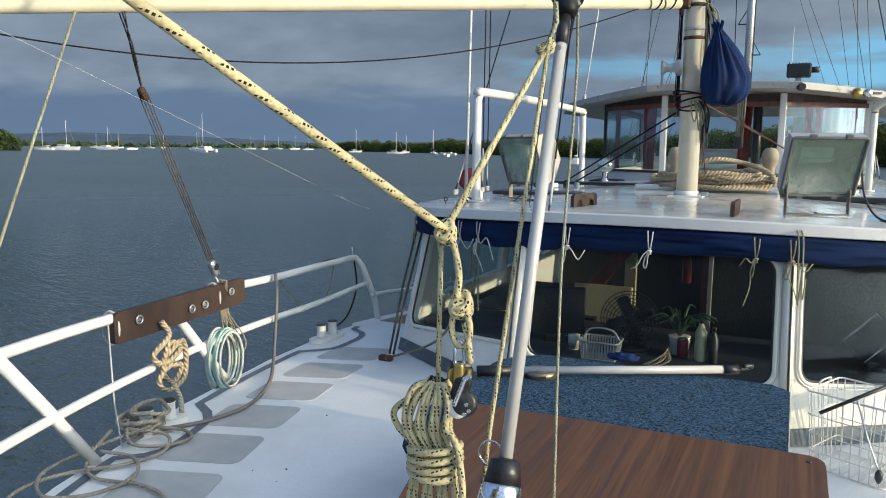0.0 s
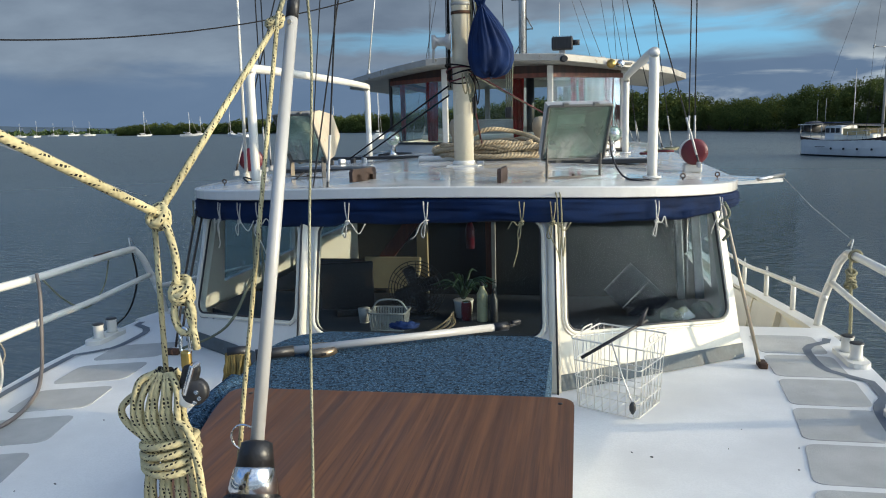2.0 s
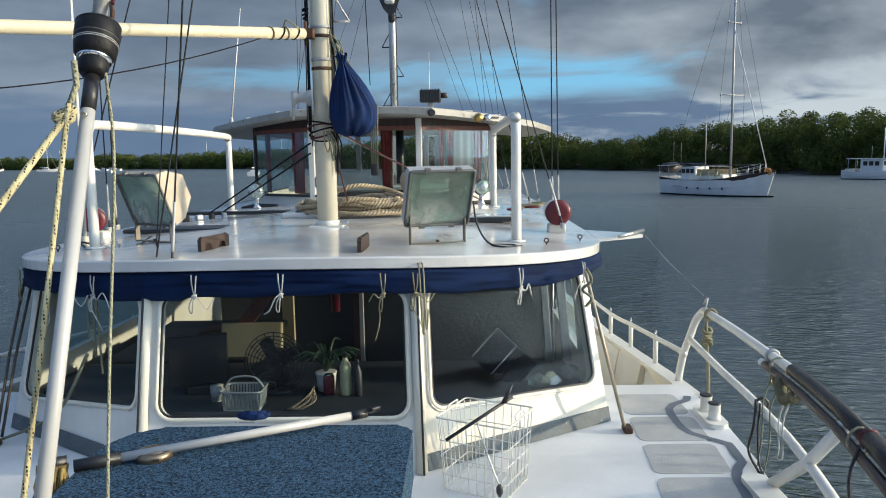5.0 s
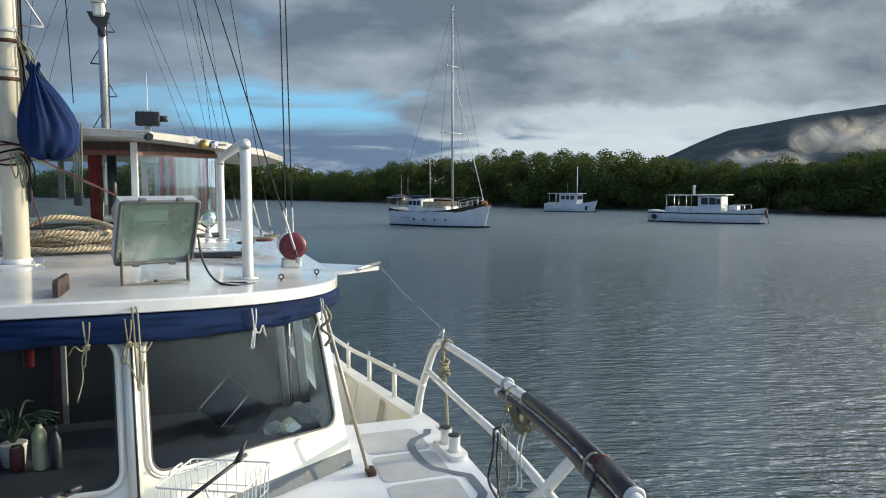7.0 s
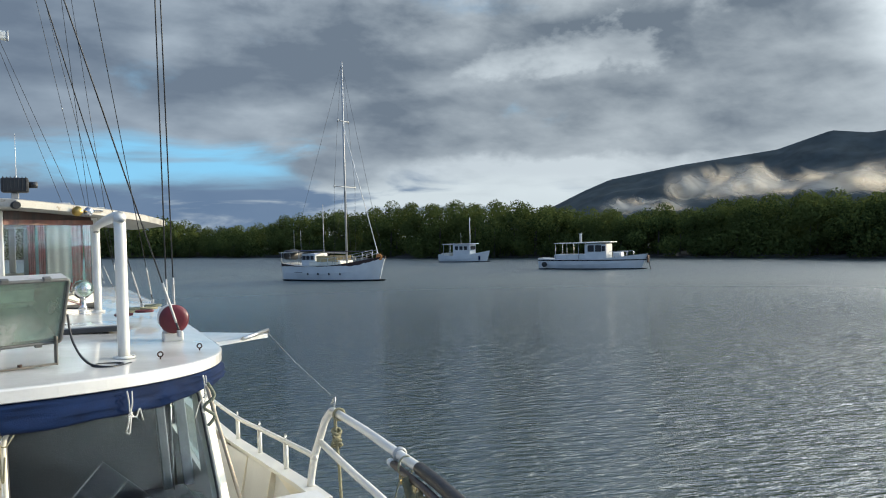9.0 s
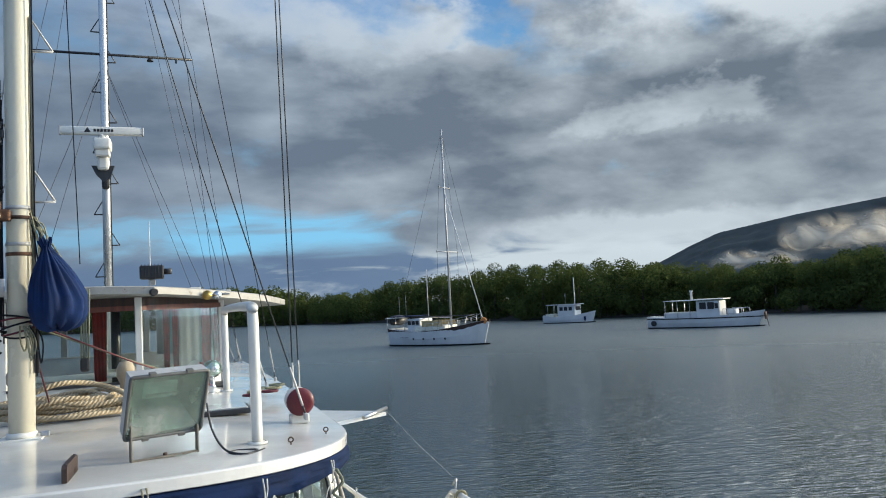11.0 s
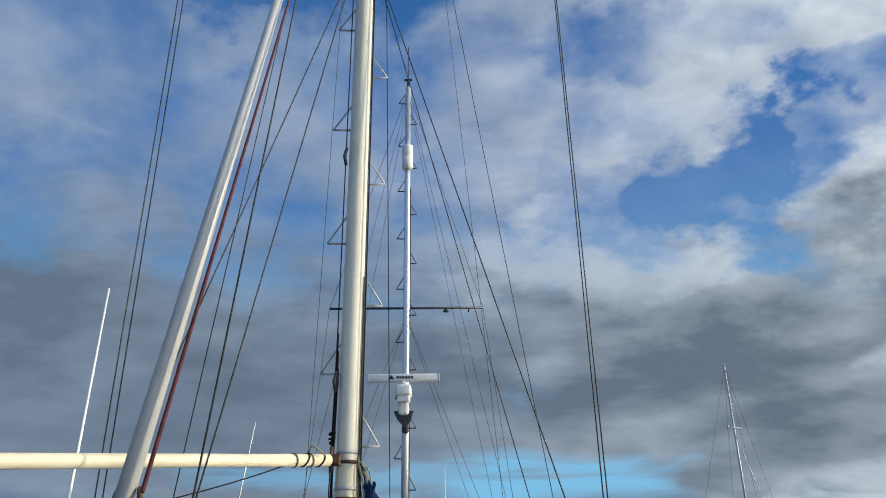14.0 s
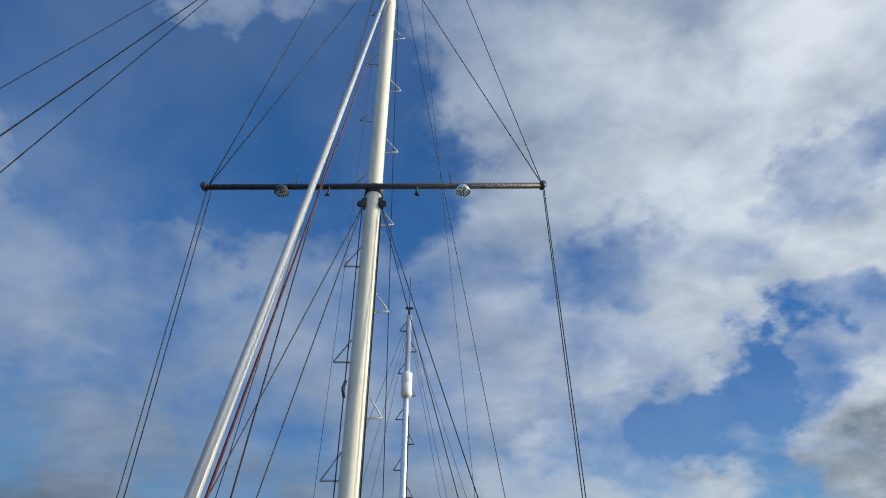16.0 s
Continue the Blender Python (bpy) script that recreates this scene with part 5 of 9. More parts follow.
def roof_outline(grow=0.0):
    """Plan of the deckhouse roof: a bowed front and long sides."""
    half = []
    for k in range(25):
        a = radians(90 * k / 24)
        x = (1.87 + grow) * math.sin(a) ** 0.80
        y = 5.42 - (1.45 + grow) * math.cos(a) ** 0.86
        half.append((x, y))
    pts = half + [(1.87 + grow, 7.5), (1.84 + grow, 9.5), (1.78 + grow, 12.1)]
    return pts + [(-x, y) for x, y in reversed(pts) if x > 1e-6]


def roof_z(x, y):
    """Height of the cambered roof skin."""
    return 3.035 - 0.024 * x * x - 0.010 * max(0.0, 5.2 - y) ** 2 + 0.012 * min(3.0, max(0.0, y - 5.6))


def make_roof():
    out = roof_outline()
    bm = bmesh.new()
    rings = []
    for sc, dz in ((0.0, 0), (0.35, 0), (0.7, 0), (0.93, 0), (0.993, -0.001), (0.998, -0.003), (1.0, -0.009), (1.0, -0.058), (0.997, -0.063), (0.93, -0.063)):
        ring = []
        for x, y in out:
            px, py = x * sc, 6.5 + (y - 6.5) * sc
            ring.append(bm.verts.new((px, py, roof_z(px, py) + dz)))
        rings.append(ring)
    n = len(out)
    for a, b in zip(rings[1:], rings[2:]):
        for k in range(n):
            q = (k + 1) % n
            f = bm.faces.new((a[k], b[k], b[q], a[q]))
            f.smooth = a in rings[:3]
    bm.faces.new(list(reversed(rings[1])))
    bmesh.ops.delete(bm, geom=rings[0], context="VERTS")
    bm.faces.new(rings[-1])
    bmesh.ops.recalc_face_normals(bm, faces=bm.faces)
    r = obj("deckhouse_roof", bm, ROOFPAINT)
    tagged(r, "glossy white deckhouse roof with a bowed front edge", "roof", kind="structure")
    # raised panel round the mast and a low hatch coaming aft of it
    part("roof_panel", box((1.1, 0.7, 0.05), (0.05, 6.60, 3.058), 0.02, seg=3), ROOFPAINT, r)
    part("roof_vent", box((1.0, 0.10, 0.03), (-1.05, 6.9, 3.045), 0.006), CHARCOAL, r, "narrow dark vent slot")
    part("roof_hatch", box((0.75, 0.30, 0.035), (0.98, 6.05, 3.03), 0.008), CHARCOAL, r, "flat dark-edged hatch")
    part("roof_hatch_lid", box((0.70, 0.26, 0.012), (0.98, 6.05, 3.052), 0.004), ROOFPAINT, r)
    part("side_hatch", box((0.7, 0.30, 0.03), (-1.15, 5.75, 3.01), 0.008), CHARCOAL, r, "flat dark-edged hatch")
    return r


roof = make_roof()


def make_side_wing(s):
    e = thing("side_wing", "white triangular platform with a pointed tip", "platform")
    pts = [(1.80, 6.05), (2.46, 6.45), (2.42, 6.54), (1.80, 7.1)]
    if s < 0:
        pts = [(-x, y) for x, y in reversed(pts)]
    part("plate", prism(pts, 2.815, 2.845), ROOFPAINT, e)
    part("tip_fitting", tube([(s * 2.2, 6.15, 2.86), (s * 2.47, 6.48, 2.87)], 0.016, 6), STEEL, e)
    return e


make_side_wing(1)


def make_canvas():
    """Rolled dark blue awning tied up under the front edge of the roof."""
    bm = bmesh.new()
    ring_pts = []
    ctrl = [(-1.80, 5.0), (-1.66, 4.70), (-1.42, 4.45), (-1.1, 4.24), (-0.6, 4.07), (0, 4.03), (0.6, 4.05), (1.1, 4.22), (1.42, 4.45), (1.66, 4.70), (1.80, 5.0)]
    line = spline([(x, y, 0.0) for x, y in ctrl], 18)
    n = len(line)
    rings = []
    for i, p in enumerate(line):
        t = i / (n - 1)
        d = (line[min(i + 1, n - 1)] - line[max(i - 1, 0)]).normalized()
        out = Vector((d.y, -d.x, 0))
        drop = 0.142 + 0.005 * math.sin(t * 41) + 0.008 * math.sin(t * 17 + 1) + 0.003 * math.sin(t * 97) - 0.035 * max(0.0, (t - 0.62) / 0.38)
        if 0.28 < t < 0.42:
            drop += 0.012
        zt = roof_z(p.x, p.y) - 0.066
        f1, f2, f3 = math.sin(t * 34 + 3 * math.sin(t * 9)), math.sin(t * 57 + 2 * math.sin(t * 23)), math.sin(t * 83 + 2 * math.sin(t * 31))
        sec = [(0.0, 0.0), (0.034 + 0.004 * f1, -0.06 * drop), (0.046 + 0.006 * f2, -0.16 * drop), (0.036 + 0.005 * f3, -0.25 * drop + 0.004 * f1), (0.050 + 0.006 * f1, -0.36 * drop + 0.006 * f2), (0.037 + 0.006 * f2, -0.47 * drop + 0.007 * f1),
               (0.052 + 0.005 * f3, -0.58 * drop + 0.006 * f1), (0.040 + 0.006 * f1, -0.70 * drop + 0.006 * f3), (0.046 + 0.006 * f2, -0.84 * drop), (0.020, -0.97 * drop), (0.0, -drop), (-0.03, -0.85 * drop), (-0.035, -0.3 * drop)]
        rings.append([bm.verts.new(p + out * o + Vector((0, 0, zt + z))) for o, z in sec])
    for a, b in zip(rings, rings[1:]):
        for k in range(13):
            q = (k + 1) % 13
            f = bm.faces.new((a[k], b[k], b[q], a[q]))
            f.smooth = True
    bm.faces.new(rings[0])
    bm.faces.new(list(reversed(rings[-1])))
    e = obj("rolled_awning", bm, NAVY)
    tagged(e, "rolled navy canvas awning lashed under the roof edge", "awning")
    for j, x in enumerate((-1.62, -1.30, -1.12, -0.98, -0.42, 0.02, 0.55, 0.70, 1.22, 1.60)):
        k = min(range(n), key=lambda i: abs(line[i].x - x))
        p = line[k]
        d = (line[min(k + 1, n - 1)] - line[max(k - 1, 0)]).normalized()
        out = Vector((d.y, -d.x, 0))
        q = p + Vector((0, 0, roof_z(p.x, p.y))) + out * 0.07
        rnd = random.Random(j * 7 + 1)

        def at(side, down, o=0.0):
            return q + d * side + out * o - Vector((0, 0, down))
        m = OLIVE if j in (0, 6, 7) else WHITECORD
        knot = at(0.0, 0.185)
        part("tie_cord", tube(spline([at(-0.012, 0.08), at(-0.008, 0.13, 0.006), knot, at(0.010, 0.14, 0.006), at(0.014, 0.085)], 4), 0.0036, 5), m, e, "pale knotted tie cord", True)
        part("tie_knot", tube(spline([knot + d * 0.012, knot + out * 0.012 - d * 0.004, knot - d * 0.012 - Vector((0, 0, 0.012)), knot + out * 0.010 + d * 0.008 - Vector((0, 0, 0.016)), knot], 4), 0.0050, 6), m, e)
        w = rnd.uniform(0.7, 1.3)
        part("tie_loop", tube(spline([knot, at(-0.022 * w, 0.225, 0.01), at(-0.030 * w, 0.265), at(-0.014 * w, 0.275, 0.005), at(-0.004, 0.215, 0.01), knot], 5), 0.0034, 5), m, e)
        sgn = 1 if rnd.random() < 0.6 else -1
        part("tie_end", tube(spline([knot, at(sgn * 0.03 * w, 0.205, 0.015), at(sgn * 0.065 * w, 0.17 + 0.10 * rnd.random(), 0.01), at(sgn * 0.10 * w, 0.16 + 0.14 * rnd.random())], 5), 0.0034, 5), m, e)
        if j in (1, 3, 6, 7):
            part("tie_end", tube(spline([knot, at(-0.02, 0.24, 0.01), at(0.02 * sgn, 0.33), at(0.045 * sgn, 0.36 + 0.10 * rnd.random())], 5), 0.0032, 5), m, e)


make_canvas()

# ---------------------------------------------------------------- inside the deckhouse


def make_interior():
    shelf = obj("dash_shelf", prism([(-0.66, 4.02), (0.68, 4.02), (1.66, 4.68), (1.62, 5.2), (-1.62, 5.2), (-1.64, 4.68)], 2.10, 2.14), DASH)
    tagged(shelf, "broad shelf behind the cabin windows", "shelf", kind="structure")
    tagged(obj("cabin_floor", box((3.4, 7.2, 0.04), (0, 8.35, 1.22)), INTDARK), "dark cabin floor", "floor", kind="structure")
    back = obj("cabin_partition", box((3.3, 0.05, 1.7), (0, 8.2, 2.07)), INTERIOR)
    tagged(back, "cream inner wall across the cabin, painted in its shade tone", "wall", kind="structure")
    # flat dark panel stands for the shade inside the doorway
    part("doorway", box((0.7, 0.02, 1.55), (-0.12, 8.16, 1.98)), INTDARK, back, "dark panel painted for the doorway's shade")
    part("wall_panel", box((0.95, 0.02, 0.40), (-0.95, 8.165, 2.62)), INTCREAM, back, "cream painted panel")
    part("wall_panel", box((0.5, 0.02, 0.24), (-0.30, 7.2, 2.66)), INTCREAM, back, "cream painted panel")
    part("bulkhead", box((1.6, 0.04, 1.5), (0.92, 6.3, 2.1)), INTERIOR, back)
    part("bulkhead_post", box((0.05, 0.06, 1.6), (0.10, 6.2, 2.05)), CABINWOOD, back, "red-brown timber post")
    part("bulkhead_post", box((0.03, 0.06, 1.6), (0.14, 6.19, 2.05)), GREYMETAL, back, "pale edge strip")
    part("bulkhead_post", box((0.10, 0.06, 1.6), (-0.62, 6.9, 2.05)), INTCREAM, back, "cream post")
    part("seat_back", box((0.43, 0.05, 0.30), (-0.532, 5.38, 2.224), 0.01, (-12, 0, 0)), INTCREAM, back, "cream painted seat back")
    part("bulkhead_rail", box((1.5, 0.05, 0.03), (0.92, 6.26, 2.62)), INTDARK, back)
    part("pale_curtain", box((0.5, 0.03, 0.6), (0.75, 8.15, 2.5), 0.01), WHITE, back)
    tagged(obj("cabin_ceiling", box((3.2, 7.0, 0.03), (0, 8.4, 2.90)), INTERIOR), "cream cabin ceiling, painted in its shade tone", "ceiling", kind="structure")
    t = thing("cabinet_bench", "dark wooden bench behind the shelf", "bench")
    part("top", box((1.0, 1.3, 0.05), (-1.05, 5.9, 2.12), 0.01), INTDARK, t)
    part("front", box((0.95, 0.05, 0.8), (-1.05, 5.3, 1.68), 0.01), INTDARK, t)
    part("side", box((0.05, 1.2, 0.8), (-0.6, 5.9, 1.68), 0.01), INTDARK, t)
    # fan
    f = thing("desk_fan", "black wire desk fan standing on the shelf", "fan")
    c = Vector((-0.155, 4.52, 2.33))
    for k in range(9):
        r = 0.02 + 0.02 * k
        part("guard_ring", tube([c + Vector((r * math.cos(a), -0.05 + 0.02 * (k / 8) ** 2 * 2, r * math.sin(a))) for a in [q * 2 * math.pi / 32 for q in range(32)]], 0.0028, 4, closed=True), BLACK, f)
    for k in range(20):
        a = k * 2 * math.pi / 20
        part("guard_spoke", tube([c + Vector((0.02 * math.cos(a), -0.05, 0.02 * math.sin(a))), c + Vector((0.18 * math.cos(a), -0.01, 0.18 * math.sin(a)))], 0.0026, 4), BLACK, f)
    for k in range(4):
        a = k * math.pi / 2 + 0.4
        part("blade", box((0.13, 0.006, 0.075), tuple(c + Vector((0.085 * math.cos(a), 0.0, 0.085 * math.sin(a)))), 0.02, (20, -math.degrees(a), 0)), BLACK, f)
    part("motor", lathe([(0.03, -0.05), (0.055, 0.0), (0.055, 0.10), (0.03, 0.14)], 16, tuple(c + Vector((0, 0.03, 0))), (0, 1, 0)), BLACK, f)
    part("stem", tube([c + Vector((0, 0.06, -0.03)), c + Vector((0, 0.06, -0.24))], 0.016, 8), BLACK, f)
    part("foot", lathe([(0.11, 0), (0.11, 0.015), (0.03, 0.03)], 20, (c.x, c.y + 0.06, 2.14)), BLACK, f)
    tv = thing("television", "dark flat television standing on the shelf", "television")
    part("screen", box((0.34, 0.04, 0.30), (-0.62, 4.55, 2.34), 0.008, (0, 0, 18)), BLACK, tv)
    part("stand", box((0.16, 0.10, 0.05), (-0.62, 4.56, 2.165), 0.008, (0, 0, 18)), BLACK, tv)
    cu = thing("drinking_cup", "small frosted plastic cup on the shelf", "cup")
    part("body", lathe([(0.030, 0), (0.038, 0.09)], 16, (-0.47, 4.40, 2.14)), GREYMETAL, cu, "", True)
    part("base", lathe([(0.031, 0), (0.031, 0.004)], 16, (-0.47, 4.40, 2.1395)), WHITE, cu)
    st = thing("stair_side", "brown slanting timber stair side in the cabin", "stair")
    part("stringer", box((0.10, 0.04, 0.75), (-0.62, 5.6, 2.35), 0.006, (0, 38, 0)), CABINWOOD, st)
    part("tread", box((0.35, 0.25, 0.03), (-0.80, 5.7, 2.25), 0.006), DARKWOOD, st)
    # open-sided plastic basket
    b = thing("plastic_basket", "clouded white perforated plastic basket on the shelf", "basket")
    bx, by, bz = -0.275, 4.28, 2.14
    part("bottom", box((0.20, 0.15, 0.008), (bx, by, bz + 0.004), 0.002), BASKET, b)
    for k in range(12):
        a = k / 12
        for s in (-1, 1):
            part("slat", box((0.010, 0.005, 0.10), (bx - 0.1 + 0.2 * a + 0.008, by + s * 0.076, bz + 0.06), turn=(s * -8, 0, 0)), BASKET, b)
    for k in range(8):
        for s in (-1, 1):
            part("slat", box((0.005, 0.010, 0.10), (bx + s * 0.103, by - 0.07 + 0.02 * k, bz + 0.06), turn=(0, s * 8, 0)), BASKET, b)
    part("rim", tube([Vector((x, y, bz + 0.11)) for x, y in round_rect(bx - 0.115, by - 0.09, bx + 0.115, by + 0.09, 0.03)], 0.006, 6, closed=True), BASKET, b)
    part("handle", tube(spline([(bx - 0.11, by, bz + 0.11), (bx - 0.06, by, bz + 0.17), (bx + 0.06, by, bz + 0.17), (bx + 0.11, by, bz + 0.11)], 5), 0.006, 6), BASKET, b)
    # bottles, jar and spray can
    for x, y, h, r, m, l, kd in ((0.262, 4.48, 0.25, 0.034, CLOUDYPLASTIC, "clear yellowish plastic bottle on the shelf", "bottle"), (0.335, 4.46, 0.21, 0.026, CHARCOAL, "grey spray can on the shelf", "spray can")):
        e = thing("bottle" if kd == "bottle" else "spray_can", l, kd)
        part("body", lathe([(r * 0.9, 0), (r, 0.01), (r, h * 0.68), (r * 0.45, h * 0.84), (r * 0.4, h * 0.9)], 18, (x, y, 2.14)), m, e, "", True)
        part("cap", lathe([(r * 0.42, 0), (r * 0.42, h * 0.1), (r * 0.3, h * 0.12)], 14, (x, y, 2.14 + h * 0.9)), BLACK, e)
    e = thing("plant_pot", "small potted plant with dark leaves", "plant")
    part("pot", lathe([(0.05, 0), (0.062, 0.10), (0.066, 0.11), (0.055, 0.11)], 18, (0.13, 4.58, 2.14)), WHITE, e)
    rnd = random.Random(4)
    for k in range(34):
        a, l = rnd.uniform(0, 6.28), rnd.uniform(0.12, 0.26)
        p0 = Vector((0.13, 4.58, 2.26))
        p1 = p0 + Vector((math.cos(a) * l * 0.5, math.sin(a) * l * 0.5, l * 0.6))
        p2 = p0 + Vector((math.cos(a) * l, math.sin(a) * l, l * 0.5))
        part("leaf", tube(spline([p0, p1, p2], 4), 0.012, 5, taper=0.25), mat("dark_leaf", (0.02, 0.05, 0.02), 0.5), e)
    e = thing("red_can", "red drink can on the shelf", "can")
    part("body", lathe([(0.028, 0), (0.033, 0.01), (0.033, 0.10), (0.027, 0.115)], 18, (0.16, 4.50, 2.14)), RED, e, "", True)
    part("lid", lathe([(0.026, 0), (0.026, 0.004)], 18, (0.16, 4.50, 2.255)), CHROME, e)
    # leaning dark panels behind the side window
    e = thing("instrument_box", "dark instrument box with a sloping lid", "box")
    along, over = Vector((0.16, 0.04, 0.165)).normalized(), Vector((0.295, -0.03, -0.11))
    over = (over - along * over.dot(along)).normalized()
    up = along.cross(over)
    up = up if up.z > 0 else -up
    mb = Matrix((along, over, up)).transposed().to_4x4()
    mb.translation = Vector((1.20, 4.72, 2.265))
    part("body", box((0.23, 0.32, 0.09), (0, 0, -0.049), 0.010), BOXBLUE, e).matrix_local = mb
    part("lid", box((0.24, 0.33, 0.008), (0, 0, 0.002), 0.002), BOXBLUE, e).matrix_local = mb
    for y, m in ((-0.162, GREYMETAL), (-0.005, GREYMETAL), (0.162, CHARCOAL)):
        part("edge_strip", box((0.235, 0.004, 0.005), (0, y, 0.0085), 0.001), m, e, "pale edge strip").matrix_local = mb
    part("foot", box((0.20, 0.12, 0.06), (1.22, 4.76, 2.165), 0.01, (0, 0, 10)), INTDARK, e)
    e = thing("cup", "pale yellow and white plastic tub lying on the shelf", "cup")
    part("body", lathe([(0.038, 0), (0.046, 0.01), (0.055, 0.085)], 18, (1.455, 4.70, 2.175), (0.5, -0.35, -0.55)), WHITE, e, "", True)
    part("base_band", lathe([(0.0, -0.004), (0.039, -0.003), (0.047, 0.008), (0.050, 0.045)], 18, (1.455, 4.70, 2.175), (0.5, -0.35, -0.55)), CLOUDYPLASTIC, e, "yellowed base", True)
    # crumpled clear wrapping beside the tub
    rnd = random.Random(31)
    for x, y, r in ((1.40, 4.62, 0.055), (1.60, 4.78, 0.06)):
        e = thing("plastic_bag", "crumpled clear plastic bag on the shelf", "bag", "crumpled bags")
        bm = bmesh.new()
        bmesh.ops.create_icosphere(bm, subdivisions=3, radius=r)
        for v in bm.verts:
            v.co *= 1.0 + rnd.uniform(-0.22, 0.22)
            v.co = Vector((x + v.co.x * 1.2, y + v.co.y, 2.14 + max(0.0, v.co.z * 0.7 + r * 0.5)))
        part("film", bm, LAMPGLASS, e)
    e = thing("dried_bouquet", "bunch of dried straw lying on the shelf", "dried plant")
    for k in range(9):
        part("stalk", tube(spline([(-0.02 + 0.01 * k, 4.2, 2.15), (0.03 + 0.012 * k, 4.25, 2.17 + 0.006 * (k % 3)), (0.10, 4.3 + 0.008 * k, 2.20 + 0.01 * (k % 4))], 4), 0.004, 4), LAIDROPE, e)
    e = thing("cabin_uprights", "grey painted uprights inside the cabin corner", "post")
    part("post", box((0.05, 0.03, 0.74), (1.50, 5.15, 2.51), 0.006, (0, -4, 0)), BASKET, e)
    part("post", box((0.06, 0.03, 0.74), (1.615, 5.17, 2.51), 0.006, (0, -5, 0)), BASKET, e)
    part("bright_edge", tube([(1.555, 5.12, 2.14), (1.545, 5.12, 2.86)], 0.004, 6), ALU, e)
    r = thing("fire_extinguisher", "red extinguisher hanging in the cabin", "extinguisher")
    part("cylinder", lathe([(0.0, 0), (0.032, 0.004), (0.034, 0.16), (0.02, 0.20), (0.012, 0.21)], 14, (0.03, 5.6, 2.40)), RED, r, "", True)
    part("valve", box((0.03, 0.05, 0.03), (0.03, 5.59, 2.62), 0.005), BLACK, r)
    part("wall_strap", tube([(0.03, 5.6, 2.63), (0.03, 5.6, 2.885)], 0.006, 6), BLACK, r)


make_interior()

# ---------------------------------------------------------------- foredeck things


def make_trunk():
    e = thing("carpeted_hatch", "raised foredeck hatch covered in blue speckled carpet", "hatch")
    pts = [(-0.02, 1.05), (0.735, 1.05), (0.735, 3.22), (-0.36, 3.22), (-0.46, 3.02), (-0.42, 2.5), (-0.36, 2.22), (-0.24, 1.85)]
    bm = prism(round_poly(pts, 0.07), DECK + 0.30, 2.42)
    bmesh.ops.bevel(bm, geom=[ed for ed in bm.edges if all(v.co.z > 2.41 for v in ed.verts)], offset=0.022, segments=3, profile=0.5, affect="EDGES")
    part("carpet", bm, CARPET, e, "blue speckled carpet")
    part("coaming", prism(round_poly([(0.0, 1.07), (0.72, 1.07), (0.72, 3.20), (-0.35, 3.20), (-0.38, 2.5), (-0.22, 1.85)], 0.05), DECK, DECK + 0.30), WHITE, e)
    part("carpet_fold", tube(spline([(-0.42, 2.55, 2.395), (-0.44, 2.42, 2.375), (-0.45, 2.30, 2.35), (-0.43, 2.20, 2.33)], 5), 0.05, 10), CARPET, e, "folded carpet edge", True)
    return e


make_trunk()


def make_board():
    pts = [(-0.02, 0.95), (0.835, 0.95), (0.835, 2.43), (-0.36, 2.40), (-0.33, 2.2)]
    bm = prism(round_poly(pts, 0.07), 2.424, 2.446)
    e = obj("plywood_board", bm, TEAK)
    tagged(e, "reddish-brown varnished plywood board lying on the hatch", "board")
    for x, y in ((0.79, 2.37), (-0.27, 2.35)):
        part("screw", lathe([(0.008, 0), (0.008, 0.002), (0.003, 0.003)], 10, (x, y, 2.446)), CHARCOAL, e)


make_board()


def make_boat_hook():
    e = thing("boat_hook", "white boat hook pole with black ends lying on the carpet", "boat hook")
    a, b = Vector((-0.44, 2.765, 2.447)), Vector((0.535, 3.27, 2.452))
    d = (b - a)
    part("pole", tube([a + d * 0.12, a + d * 0.95], 0.017, 12), FOIL, e, "white worn pole", True)
    part("grip", tube([a, a + d * 0.14], 0.022, 10), BLACK, e, "black foam grip", True)
    part("end_fitting", tube([a + d * 0.94, b], 0.020, 10), BLACK, e)
    part("hook_tip", tube(spline([b, b + Vector((0.04, 0.03, 0.005)), b + Vector((0.05, 0.01, 0.02)), b + Vector((0.02, -0.02, 0.02))], 4), 0.009, 6), BLACK, e)
    b2 = thing("scrub_brush", "worn yellow deck brush beside the boat hook", "brush")
    part("head", tube([(-0.47, 2.78, 2.46), (-0.55, 2.74, 2.46)], 0.022, 8), BLACK, b2)
    rnd = random.Random(7)
    for k in range(80):
        p = Vector((-0.46 - 0.10 * rnd.random(), 2.77 - 0.04 * rnd.random(), 2.455))
        q = p + Vector((rnd.uniform(-0.02, 0.012), rnd.uniform(-0.025, 0.012), -rnd.uniform(0.06, 0.10)))
        part("bristle", tube([p, q, q + Vector((rnd.uniform(-0.02, 0.015), rnd.uniform(-0.02, 0.01), -rnd.uniform(0.03, 0.06)))], 0.007, 4, taper=0.5), BRISTLE, b2)


make_boat_hook()


